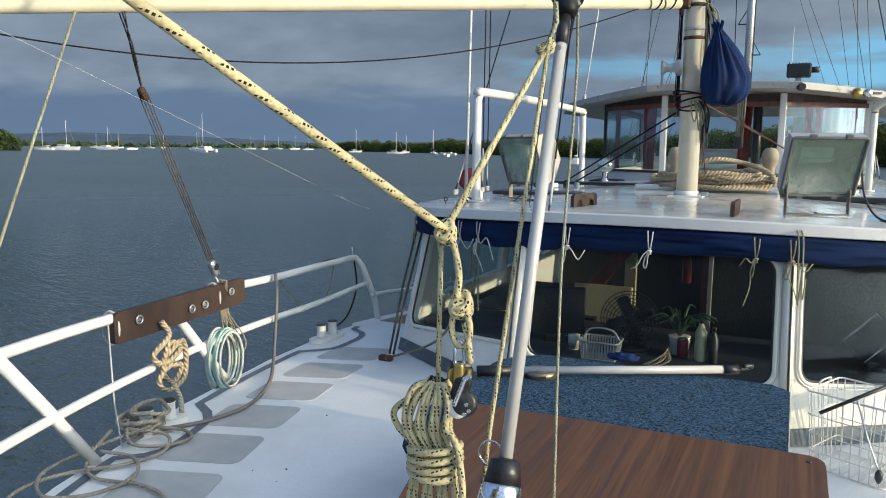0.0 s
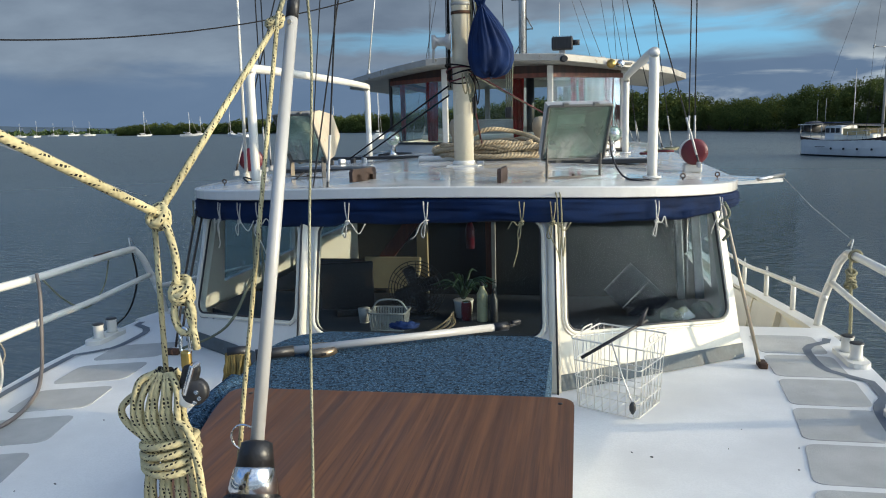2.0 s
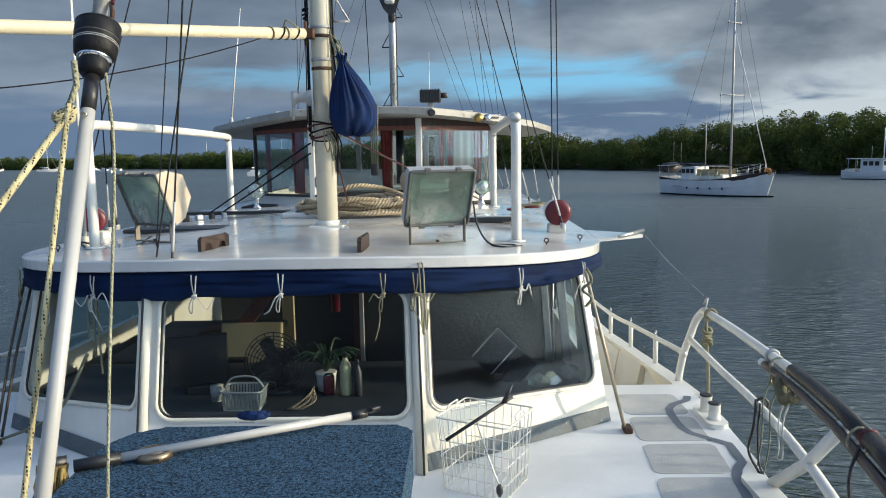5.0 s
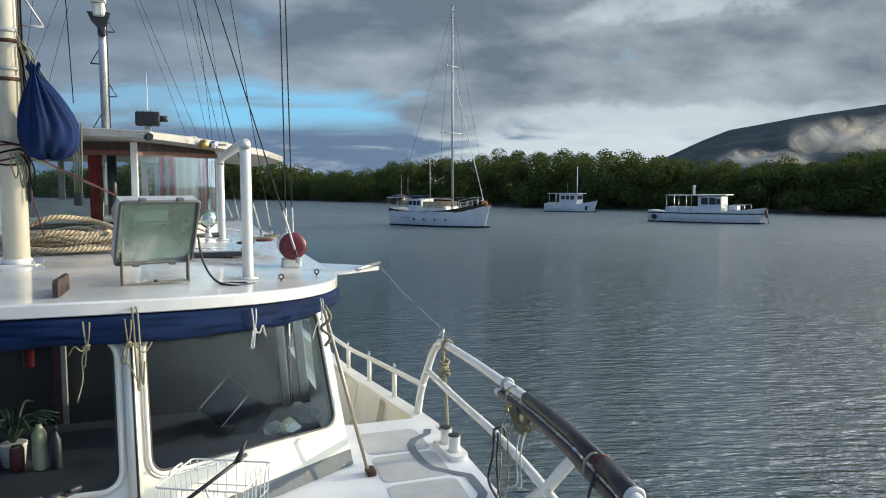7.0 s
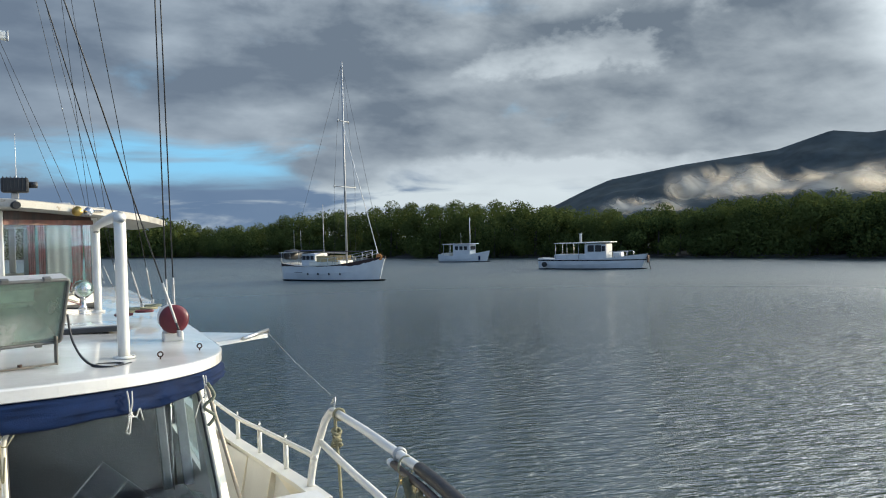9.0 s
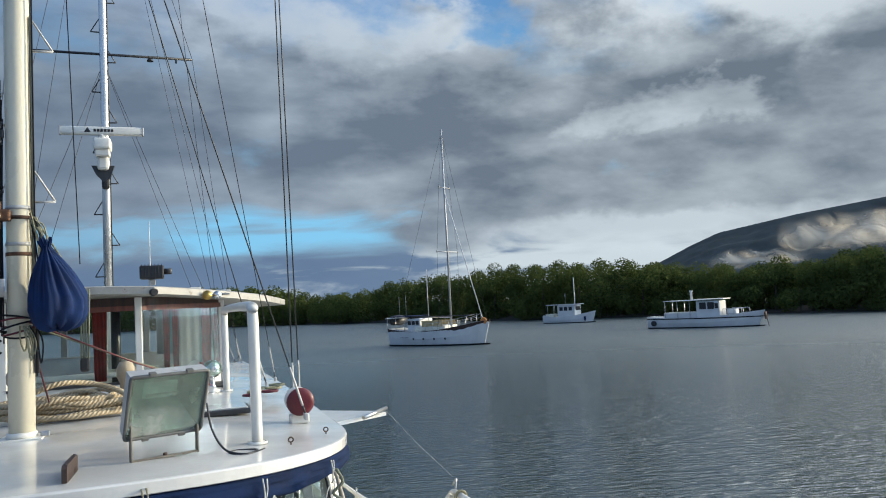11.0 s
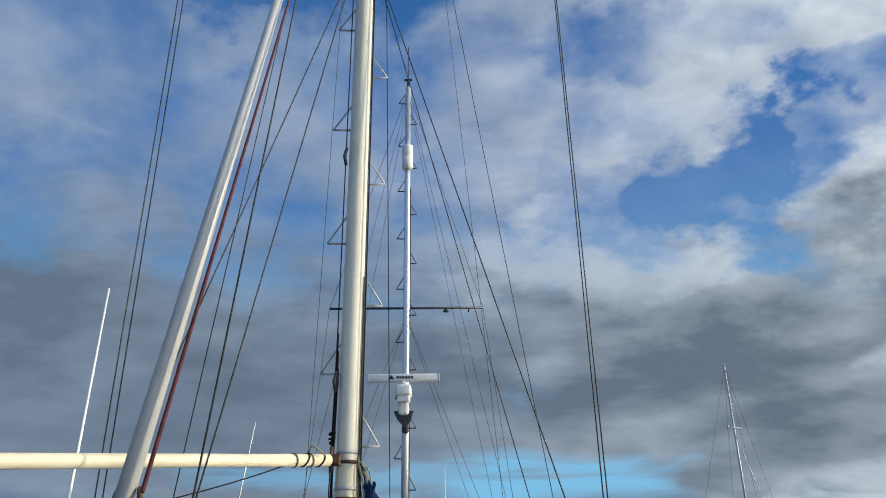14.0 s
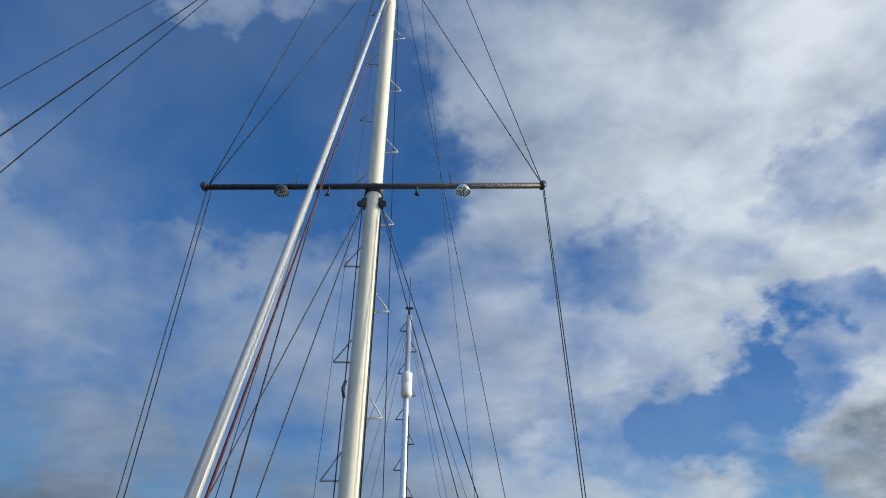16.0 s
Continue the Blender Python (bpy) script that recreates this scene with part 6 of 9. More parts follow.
def make_deck_fill():
    e = thing("deck_fitting", "round stainless deck fitting on the carpet", "fitting")
    part("ring", lathe([(0.060, 0), (0.068, 0.003), (0.068, 0.020), (0.062, 0.030), (0.050, 0.032), (0.048, 0.026), (0.02, 0.026)], 28, (-0.21, 2.90, 2.418)), mat("tarnished_bronze", (0.30, 0.24, 0.17), 0.4, 0.8, var=0.2), e, "", True)
    part("lid", lathe([(0.046, 0), (0.046, 0.004), (0.02, 0.006)], 20, (-0.21, 2.90, 2.445)), mat("dull_bronze_lid", (0.22, 0.19, 0.15), 0.5, 0.6, var=0.2), e)
    for k in range(4):
        a = k * math.pi / 2 + 0.5
        part("slot", box((0.020, 0.006, 0.010), (-0.21 + 0.070 * math.cos(a), 2.90 + 0.070 * math.sin(a), 2.434), 0.001, (0, 0, math.degrees(a) + 90)), BLACK, e)
    r = thing("blue_cloth", "crumpled blue and brown cloth at the window foot", "cloth")
    bm = bmesh.new()
    bmesh.ops.create_uvsphere(bm, u_segments=20, v_segments=12, radius=1.0)
    for v in bm.verts:
        n = noise.fractal(v.co * 2.2, 1.0, 2.0, 4)
        v.co = Vector((v.co.x * 0.07, v.co.y * 0.035, max(-0.012, v.co.z * 0.018 + n * 0.010))) * (1 + 0.25 * n)
    bmesh.ops.translate(bm, verts=bm.verts, vec=(0.04, 3.34, 2.42))
    part("fold", bm, BAGBLUE, r, "", True)


make_deck_fill()


def make_basket():
    e = thing("wire_basket", "white wire basket standing on the deck", "basket")
    m = pose(1.048, 3.75, DECK, 0, 0, -27)
    w, d, h = 0.185, 0.165, 0.36

    def loop(z, sc, r):
        return tube([m @ Vector((x, y, z)) for x, y in round_rect(-w * sc, -d * sc, w * sc, d * sc, 0.02, 3)], r, 6, closed=True)
    part("top_rim", loop(h, 1.0, 0.0042), WHITE, e)
    for k, z in enumerate((0.006, 0.08, 0.165, 0.25)):
        part("hoop_wire", loop(z, 0.88 + 0.12 * z / h, 0.0026), WHITE, e)
    for k in range(8):
        t = -1 + 2 * (k + 0.5) / 8
        for s in (-1, 1):
            part("side_wire", tube([m @ Vector((t * w * 0.88, s * d * 0.88, 0.004)), m @ Vector((t * w, s * d, h))], 0.0024, 5), WHITE, e)
        part("floor_wire", tube([m @ Vector((t * w * 0.88, -d * 0.88, 0.004)), m @ Vector((t * w * 0.88, d * 0.88, 0.004))], 0.0024, 5), WHITE, e)
    for k in range(7):
        t = -1 + 2 * (k + 0.5) / 7
        for s in (-1, 1):
            part("side_wire", tube([m @ Vector((s * w * 0.88, t * d * 0.88, 0.004)), m @ Vector((s * w, t * d, h))], 0.0024, 5), WHITE, e)
    for s in (-1, 1):
        part("handle_wire", tube(spline([m @ Vector((s * w, -0.05, h)), m @ Vector((s * (w - 0.01), -0.045, h + 0.025)), m @ Vector((s * (w - 0.01), 0.045, h + 0.025)), m @ Vector((s * w, 0.05, h))], 4), 0.004, 6), WHITE, e)
    p = thing("fishing_gaff", "thin black rod with a float resting in the basket", "rod")
    part("rod", tube([(0.86, 3.50, 2.24), (1.17, 3.62, 2.40)], 0.008, 6), BLACK, p)
    part("tip", tube([(1.13, 3.60, 2.38), (1.17, 3.62, 2.46)], 0.014, 6, taper=0.3), BLACK, p)
    part("line_wire", tube(spline([(1.0, 3.56, 2.31), (1.05, 3.53, 2.15), (1.10, 3.50, 2.02)], 5), 0.004, 5), STEEL, p)
    part("sinker", lathe([(0.006, 0), (0.016, 0.02), (0.016, 0.045), (0.006, 0.06)], 10, (1.10, 3.50, 1.97)), CHARCOAL, p)


make_basket()


def make_strut(s):
    """Slanting strap from the awning end to the deck."""
    e = thing("awning_strut", "slim metal strut from the roof corner to the deck", "strut", "awning struts")
    top, foot = Vector((s * 1.64, 4.42, 2.86)), Vector((s * 1.87, 4.42, DECK + 0.02))
    part("rod", tube([top, foot], 0.010, 8), mat("weathered_strut", (0.42, 0.36, 0.27), 0.5, 0.4), e)
    part("foot_block", box((0.05, 0.09, 0.035), (foot.x + s * 0.015, foot.y, DECK + 0.018), 0.008), RUST, e, "rusty foot fitting")
    part("lashing", tube(spline([top + Vector((0.0, -0.03, 0.02)), top + Vector((0.03, -0.03, -0.05)), top + Vector((-0.02, -0.03, -0.10)), top + Vector((0.03, -0.03, -0.15)), top + Vector((0.0, -0.02, -0.2))], 5), 0.009, 6), GREYROPE, e)


make_strut(1)


def make_left_cleat_lines():
    e = thing("mooring_line", "grey mooring line made fast beside the cabin", "rope")
    for k in range(2):
        part("strand", tube([(-1.73 + 0.03 * k, 4.33, 1.96), (-1.73 + 0.04 * k, 4.52, 2.40), (-1.70 + 0.05 * k, 4.72, 2.88)], 0.008, 6), OLDWIRE, e)
    part("strand", tube(spline([(-1.70, 4.32, 1.95), (-1.45, 4.30, 2.05), (-1.25, 4.2, 2.2), (-1.05, 4.1, 2.5)], 6), 0.009, 6), GREYROPE, e)
    part("cleat", box((0.10, 0.05, 0.04), (-1.74, 4.30, DECK + 0.02), 0.012), RUST, e)


make_left_cleat_lines()

# ---------------------------------------------------------------- things on the deckhouse roof


def flood_light(at, yaw, tilt):
    """A large floodlight on a U bracket; the glass faces -y before turning."""
    e = thing("floodlight", "large grey floodlight with dusty square glass on a bracket", "floodlight", "roof floodlights")
    base = Vector(at)
    m = Matrix.Translation(base) @ pose(0, 0, 0.285, 0, 0, yaw) @ pose(0, 0, 0, tilt, 0, 0)
    w, h, d = 0.190, 0.168, 0.16
    # housing tapers to the back
    bm = bmesh.new()
    f = [bm.verts.new(m @ Vector(p)) for p in ((-w, -0.05, -h), (w, -0.05, -h), (w, -0.05, h), (-w, -0.05, h))]
    g = [bm.verts.new(m @ Vector(p)) for p in ((-w * 0.98, 0.03, -h * 0.95), (w * 0.98, 0.03, -h * 0.95), (w * 0.98, 0.03, h * 0.95), (-w * 0.98, 0.03, h * 0.95))]
    k = [bm.verts.new(m @ Vector(p)) for p in ((-w * 0.75, d, -h * 0.45), (w * 0.75, d, -h * 0.45), (w * 0.75, d, h * 0.45), (-w * 0.75, d, h * 0.45))]
    for a, b in ((f, g), (g, k)):
        for q in range(4):
            bm.faces.new((a[q], a[(q + 1) % 4], b[(q + 1) % 4], b[q]))
    bm.faces.new(list(reversed(k)))
    part("housing", bm, HOUSING if yaw < 0 else GREYMETAL, e, "scuffed and stained metal housing")
    # reflector inside
    bm = bmesh.new()
    a = [bm.verts.new(m @ Vector(p)) for p in ((-w * 0.93, -0.043, -h * 0.91), (w * 0.93, -0.043, -h * 0.91), (w * 0.93, -0.043, h * 0.91), (-w * 0.93, -0.043, h * 0.91))]
    b = [bm.verts.new(m @ Vector(p)) for p in ((-w * 0.35, 0.11, -h * 0.3), (w * 0.55, 0.11, -h * 0.3), (w * 0.55, 0.11, h * 0.25), (-w * 0.35, 0.11, h * 0.25))]
    for q in range(4):
        bm.faces.new((a[q], b[q], b[(q + 1) % 4], a[(q + 1) % 4]))
    bm.faces.new(b)
    part("reflector", bm, REFLECTOR, e, "dulled silver reflector")
    part("lamp_tube", tube([m @ Vector((-0.07, 0.05, 0.0)), m @ Vector((0.09, 0.05, 0.0))], 0.008, 8), WHITE, e)
    gl = part("glass", box((w * 1.9, 0.004, h * 1.88), (0, 0, 0), 0.001), LAMPGLASS, e, "dusty greenish front glass")
    gl.matrix_local = m @ pose(0, -0.056, 0)
    part("bezel", tube([m @ Vector((x, -0.058, z)) for x, z in round_rect(-w, -h, w, h, 0.012, 2)], 0.0085, 6, closed=True), BEZEL, e, "dark grey bezel")
    for x in (-0.09, 0.09):
        for z in (-h, h):
            c = part("clip", box((0.034, 0.024, 0.020), (0, 0, 0), 0.003), BEZEL, e)
            c.matrix_local = m @ pose(x, -0.056, z * 1.04)
    my = pose(*base, 0, 0, yaw)
    wing = w * 0.86
    for x, hh in ((-wing, 0.27), (wing, 0.14)):
        c = part("bracket", box((0.008, 0.034, hh), (0, 0, 0), 0.002), BRACKETGREY, e)
        c.matrix_local = my @ pose(x, 0.0, hh / 2)
    c = part("bracket_foot", box((2 * wing + 0.008, 0.034, 0.008), (0, 0, 0), 0.002), BRACKETGREY, e)
    c.matrix_local = my @ pose(0, 0.0, 0.006)
    part("bolt", lathe([(0.010, 0), (0.010, 0.012)], 8, tuple(my @ Vector((0, 0.0, 0.010)))), RUST, e)
    return e


flood_light((0.812, 4.52, roof_z(0.81, 4.52)), 20, 24)
flood_light((-0.96, 4.86, roof_z(-0.96, 4.86)), -30, 22)


def grab_handle(x, y, turn, length=0.28):
    e = thing("grab_handle", "weathered wooden grab handle on the roof edge", "handle", "roof grab handles")
    m = pose(x, y, roof_z(x, y), 0, 0, turn)
    bm = bmesh.new()
    prof = [(-0.5, 0), (-0.38, 0), (-0.35, 0.42), (-0.27, 0.58), (-0.16, 0.50), (-0.10, 0.0), (0.10, 0.0), (0.16, 0.50), (0.27, 0.58), (0.35, 0.42), (0.38, 0), (0.5, 0), (0.5, 0.8), (0.45, 1.0), (-0.45, 1.0), (-0.5, 0.8)]
    prism([(a * length, b * 0.075) for a, b in prof], -0.011, 0.011, bm, m @ Matrix.Rotation(radians(90), 4, "X"))
    bmesh.ops.triangulate(bm, faces=[f for f in bm.faces if len(f.verts) > 4])
    part("grip", bm, HANDLEWOOD, e)
    for a in (-0.43, 0.43):
        part("screw", lathe([(0.005, 0), (0.005, 0.004)], 8, tuple(m @ Vector((a * length, 0, 0.075)))), CHARCOAL, e)


grab_handle(-0.43, 4.37, 76)
grab_handle(0.42, 4.25, 88)


def guard_hoop(s):
    e = thing("guard_hoop", "white tubular guard hoop along the roof side", "guard rail", "roof guard hoops")
    x, ya, yb, z = s * 1.28, 4.74, 7.52, 3.74
    za, zb = roof_z(x, ya), roof_z(x, yb)
    pts = [(x, ya, za), (x, ya, za + 0.3), (x, ya, z - 0.10), (x, ya + 0.03, z - 0.03), (x, ya + 0.10, z), (x, 6.1, z + 0.01), (x, yb - 0.10, z), (x, yb - 0.03, z - 0.03), (x, yb, z - 0.10), (x, yb, zb)]
    part("hoop", tube(spline(pts, 4), 0.030, 12), WHITE, e, "", True)
    for y, zz in ((ya, za), (yb, zb)):
        part("flange", lathe([(0.055, 0), (0.055, 0.008), (0.03, 0.012)], 16, (x, y, zz)), WHITE, e)
        part("flange_bolt", lathe([(0.007, 0), (0.007, 0.010)], 6, (x + 0.045, y - 0.01, zz + 0.006)), STEEL, e)


guard_hoop(-1)
guard_hoop(1)


def nav_lamp(s):
    e = thing("nav_lamp", "round dark red lamp on a white housing", "lamp", "roof lamps")
    at = Vector((s * 1.62, 5.42, 3.115))
    part("housing", lathe([(0.06, 0.0), (0.085, 0.02), (0.085, 0.14), (0.05, 0.17)], 24, tuple(at), (0.45 * min(s, 0), 1, 0)), WHITE, e, "", True)
    part("lens", lathe([(0.088, 0.0), (0.090, -0.012), (0.080, -0.024), (0.05, -0.030), (0.0, -0.032)][::-1], 28, tuple(at), (0.45 * min(s, 0), 1, 0)), RED, e, "dark red lens", True)
    part("mount", box((0.12, 0.12, 0.06), (at.x, at.y + 0.08, 3.0), 0.01), WHITE, e)


nav_lamp(1)
nav_lamp(-1)


def eye_bolt(x, y, z):
    e = thing("eye_bolt", "small rusty eye bolt in the roof edge", "eye bolt", "roof eye bolts")
    part("eye", tube([Vector((x + 0.013 * math.cos(a), y, z + 0.026 + 0.013 * math.sin(a))) for a in [k * 2 * math.pi / 14 for k in range(14)]], 0.004, 6, closed=True), RUST, e)
    part("shank", tube([(x, y, z - 0.005), (x, y, z + 0.014)], 0.004, 6), RUST, e)


for _x, _y in ((1.45, 4.66), (1.70, 4.98), (-1.5, 4.72)):
    eye_bolt(_x, _y, roof_z(_x, _y))


def make_roof_cable():
    e = obj("power_cable", tube(spline([(1.02, 4.62, 3.25), (1.04, 4.56, 3.12), (1.10, 4.50, 3.02), (1.2, 4.46, 2.995), (1.26, 4.55, 2.995), (1.16, 4.58, 2.997), (1.12, 4.5, 3.0), (1.20, 4.44, 2.99), (1.3, 4.58, 2.99)], 6), 0.006, 6), BLACK)
    tagged(e, "black power cable looping across the roof", "cable")
    e = obj("power_cable", tube(spline([(-0.98, 4.85, 3.05), (-1.05, 4.75, 2.99), (-1.2, 4.72, 2.985), (-1.35, 4.78, 2.99), (-1.42, 4.85, 3.02), (-1.36, 4.93, 2.99), (-1.28, 4.8, 3.0)], 6), 0.006, 6), BLACK)
    tagged(e, "black power cable looping across the roof", "cable")
    e = thing("khaki_cord", "khaki cord hanging over the roof edge", "cord")
    for k in range(2):
        x = 0.725 + 0.02 * k
        part("strand", tube(spline([(x - 0.03, 4.22, 2.99), (x, 4.02, 2.97), (x + 0.01, 3.955, 2.90), (x + 0.015, 3.945, 2.75 - 0.05 * k), (x + 0.022, 3.945, 2.62 + 0.03 * k), (x + 0.03, 3.945, 2.75)], 6), 0.004, 6), OLIVE, e)
    e = thing("khaki_cord", "grey cord coiled and hanging over the roof corner", "cord")
    for k in range(3):
        part("strand", tube(spline([(-1.22 + 0.03 * k, 4.62, 2.985), (-1.15 + 0.03 * k, 4.5, 2.985), (-1.1 + 0.02 * k, 4.36, 2.97), (-1.1 + 0.02 * k, 4.27, 2.88), (-1.11 + 0.03 * k, 4.25, 2.55 - 0.1 * k)], 6), 0.007, 6), GREYROPE, e)


make_roof_cable()


def make_rope_coil():
    e = thing("coiled_rope", "thick tan laid rope coiled on the roof behind the mast", "coiled rope")
    rnd = random.Random(12)
    for k in range(11):
        lay = k % 6
        rx, ry = 0.50 - 0.035 * lay + rnd.uniform(-0.03, 0.03), 0.25 - 0.02 * (k % 4) + rnd.uniform(-0.02, 0.02)
        cx, cy, z = 0.10 + rnd.uniform(-0.06, 0.05), 6.42 + rnd.uniform(-0.04, 0.04), 3.085 + 0.009 * k
        pts = []
        for q in range(30):
            a = q * 2 * math.pi / 30
            wob = 0.020 * math.sin(3 * a + 1.7 * k) + rnd.uniform(-0.006, 0.006)
            pts.append((cx + (rx + wob) * math.cos(a), cy + (ry + wob) * math.sin(a), z + 0.022 * math.sin(2 * a + 1.3 * k) + 0.010 * math.sin(5 * a + k) - 0.03 * max(0.0, -math.cos(a))))
        part("turn", tube(pts, 0.018, 8, closed=True), LAIDROPE, e)
    part("loose_end", tube(spline([(-0.1, 6.2, 3.22), (0.1, 6.22, 3.29), (0.3, 6.32, 3.27), (0.50, 6.28, 3.20), (0.57, 6.2, 3.11)], 6), 0.019, 8), LAIDROPE, e)
    for x, y in ((-0.28, 6.95), (0.50, 6.75)):
        b = thing("mooring_bitt", "tan rounded wooden bitt on the roof", "bitt", "roof bitts")
        part("post", lathe([(0.045, 0), (0.042, 0.12), (0.065, 0.17), (0.068, 0.23), (0.045, 0.28), (0.0, 0.29)], 16, (x, y, 3.10)), BITTWOOD, b, "", True)


make_rope_coil()

# ---------------------------------------------------------------- masts
MAST = Vector((0.0, 5.58, 3.03))
MAST_TOP = 16.5


def mast_step(parent, x, y, z, s, w, h, r, material):
    p = [(x, y, z), (x + s * w, y - 0.01, z), (x + s * 0.3 * w, y, z + h * 0.72), (x, y, z + h)]
    part("mast_step", tube([p[0], p[1]], r * 1.25, 6), material, parent)
    part("mast_step", tube([p[1], p[2], p[3]], r, 6), material, parent)


def make_fore_mast():
    e = thing("fore_mast", "tall cream painted mast with folding steps and a crosstree", "mast")
    x, y = MAST.x, MAST.y
    part("spar", tube([(x, y, 3.03), (x, y, 4.6), (x, y, 7), (x, y, 10), (x - 0.01, y, MAST_TOP)], 0.073, 12), MASTPAINT, e, "cream paint chipped near the gooseneck", False)
    part("mast_foot", box((0.24, 0.22, 0.012), (x, y, 3.036), 0.003), WHITE, e)
    part("mast_collar", lathe([(0.088, 0), (0.082, 0.03), (0.075, 0.035)], 16, (x, y, 3.04)), WHITE, e)
    part("foot_lug", box((0.05, 0.03, 0.03), (x + 0.125, y - 0.02, 3.055), 0.006), STEEL, e)
    for z in (4.12, 4.18, 4.34, 4.40):
        part("mast_band", lathe([(0.077, 0), (0.077, 0.022)], 16, (x, y, z)), RUST if z in (4.12, 4.34) else GREYMETAL, e, "rusted steel band")
    for z in (3.48, 3.62):
        part("cleat", box((0.03, 0.02, 0.13), (x + 0.088, y - 0.02, z), 0.006), CHARCOAL, e, "dark cleat")
    k = 0
    z = 4.45
    while z < 16.0:
        s = 1 if k % 2 == 0 else -1
        mast_step(e, x + s * 0.06, y, z, s, 0.14, 0.23, 0.0065, GREYMETAL)
        z += 0.4715
        k += 1
    # crosstree
    cz = 8.63
    part("crosstree", tube([(-1.55, 5.50, cz), (1.56, 5.50, cz)], 0.028, 8), CHARCOAL, e, "dark weathered crosstree")
    for s in (-1, 1):
        part("crosstree_tip", tube([(s * 1.53, 5.5, cz - 0.02), (s * 1.57, 5.5, cz + 0.03)], 0.035, 8), CHARCOAL, e)
        lx = s * 0.82
        lamp = part("deck_lamp", lathe([(0.01, 0.07), (0.045, 0.05), (0.066, 0.0), (0.066, -0.012)][::-1], 18, (lx, 5.46, cz - 0.10)), CHARCOAL if s < 0 else CHROME, e, "round downward deck lamp", True)
        part("lamp_glass", lathe([(0.058, -0.004), (0.058, 0.0)], 18, (lx, 5.46, cz - 0.117)), LAMPGLASS, lamp)
        part("hook", tube(spline([(s * 0.40, 5.48, cz - 0.02), (s * 0.40, 5.48, cz - 0.10), (s * 0.42, 5.48, cz - 0.13), (s * 0.385, 5.48, cz - 0.12)], 4), 0.011, 6), BLACK, e)
        part("bird_spike", tube([(s * 0.72, 5.5, cz), (s * 0.70, 5.5, cz + 0.17)], 0.005, 5), BLACK, e)
        part("tang", box((0.05, 0.07, 0.10), (s * 0.075, 5.56, cz - 0.16), 0.012), BLACK, e)
        part("block", lathe([(0.03, -0.012), (0.038, 0), (0.03, 0.012)], 12, (s * 0.10, 5.52, cz - 0.20), (0, 1, 0.2)), BLACK, e)
    part("clamp", lathe([(0.085, 0), (0.085, 0.09)], 14, (x, y, cz - 0.05)), CHARCOAL, e)
    for dz, dx in ((0.0, 0.085), ):
        part("sail_track", tube([(dx * 0.9, y - 0.03, 3.5), (dx * 0.9, y - 0.03, 6.6 if dx < 0 else 5.6)], 0.008, 5), CHARCOAL, e)
    # winch on the mast side
    w = part("winch", lathe([(0.055, 0), (0.055, 0.03), (0.032, 0.045), (0.030, 0.10), (0.050, 0.115), (0.050, 0.14)], 18, (-0.07, 5.52, 3.93), (-1, -0.2, 0)), GREYMETAL, e, "grey halyard winch", True)
    part("winch_handle", tube([(-0.19, 5.50, 3.95), (-0.20, 5.49, 3.78)], 0.009, 6), GREYMETAL, w)
    return e


make_fore_mast()


def make_boom():
    e = thing("boom", "cream round wooden boom swung out from the mast", "boom")
    a, b = Vector((-0.10, 5.46, 4.355)), Vector((-3.62, 1.17, 3.845))
    part("spar", tube([a.lerp(b, k / 6) for k in range(7)], 0.036, 16), BOOMPAINT, e, "", True)
    part("gooseneck", box((0.10, 0.06, 0.07), (-0.08, 5.50, 4.36), 0.012), RUST, e, "rusted gooseneck")
    part("gooseneck_pin", tube([(-0.09, 5.49, 4.28), (-0.09, 5.49, 4.44)], 0.012, 8), RUST, e, "rusted pin")
    part("end_cap", tube([a.lerp(b, 0.985), a.lerp(b, 1.0)], 0.040, 14), CHARCOAL, e)
    for k in range(4):
        p = a.lerp(b, 0.012 + 0.011 * k + 0.004 * (k % 2))
        u, v = Vector((0.76, -0.64, 0)), Vector((0.06, 0.08, 1.0)).normalized()
        w = Vector((-0.63, -0.77, 0)) * (0.012 if k % 2 else -0.014)
        part("lashing", tube([p + (u * math.cos(q) + v * math.sin(q)) * 0.040 + w * math.sin(q) for q in [i * 2 * math.pi / 14 for i in range(14)]], 0.005, 6, closed=True), OLIVE if k % 2 else DARKLINE, e, "thin cord lashing")
    p = a.lerp(b, 0.03)
    part("lashing_end", tube(spline([p + Vector((0, 0, 0.04)), p + Vector((0.03, -0.05, 0.075)), p + Vector((0.07, -0.02, 0.055)), p + Vector((0.10, 0.02, 0.03))], 5), 0.005, 6), OLIVE, e)
    return a, b


BOOM_A, BOOM_B = make_boom()


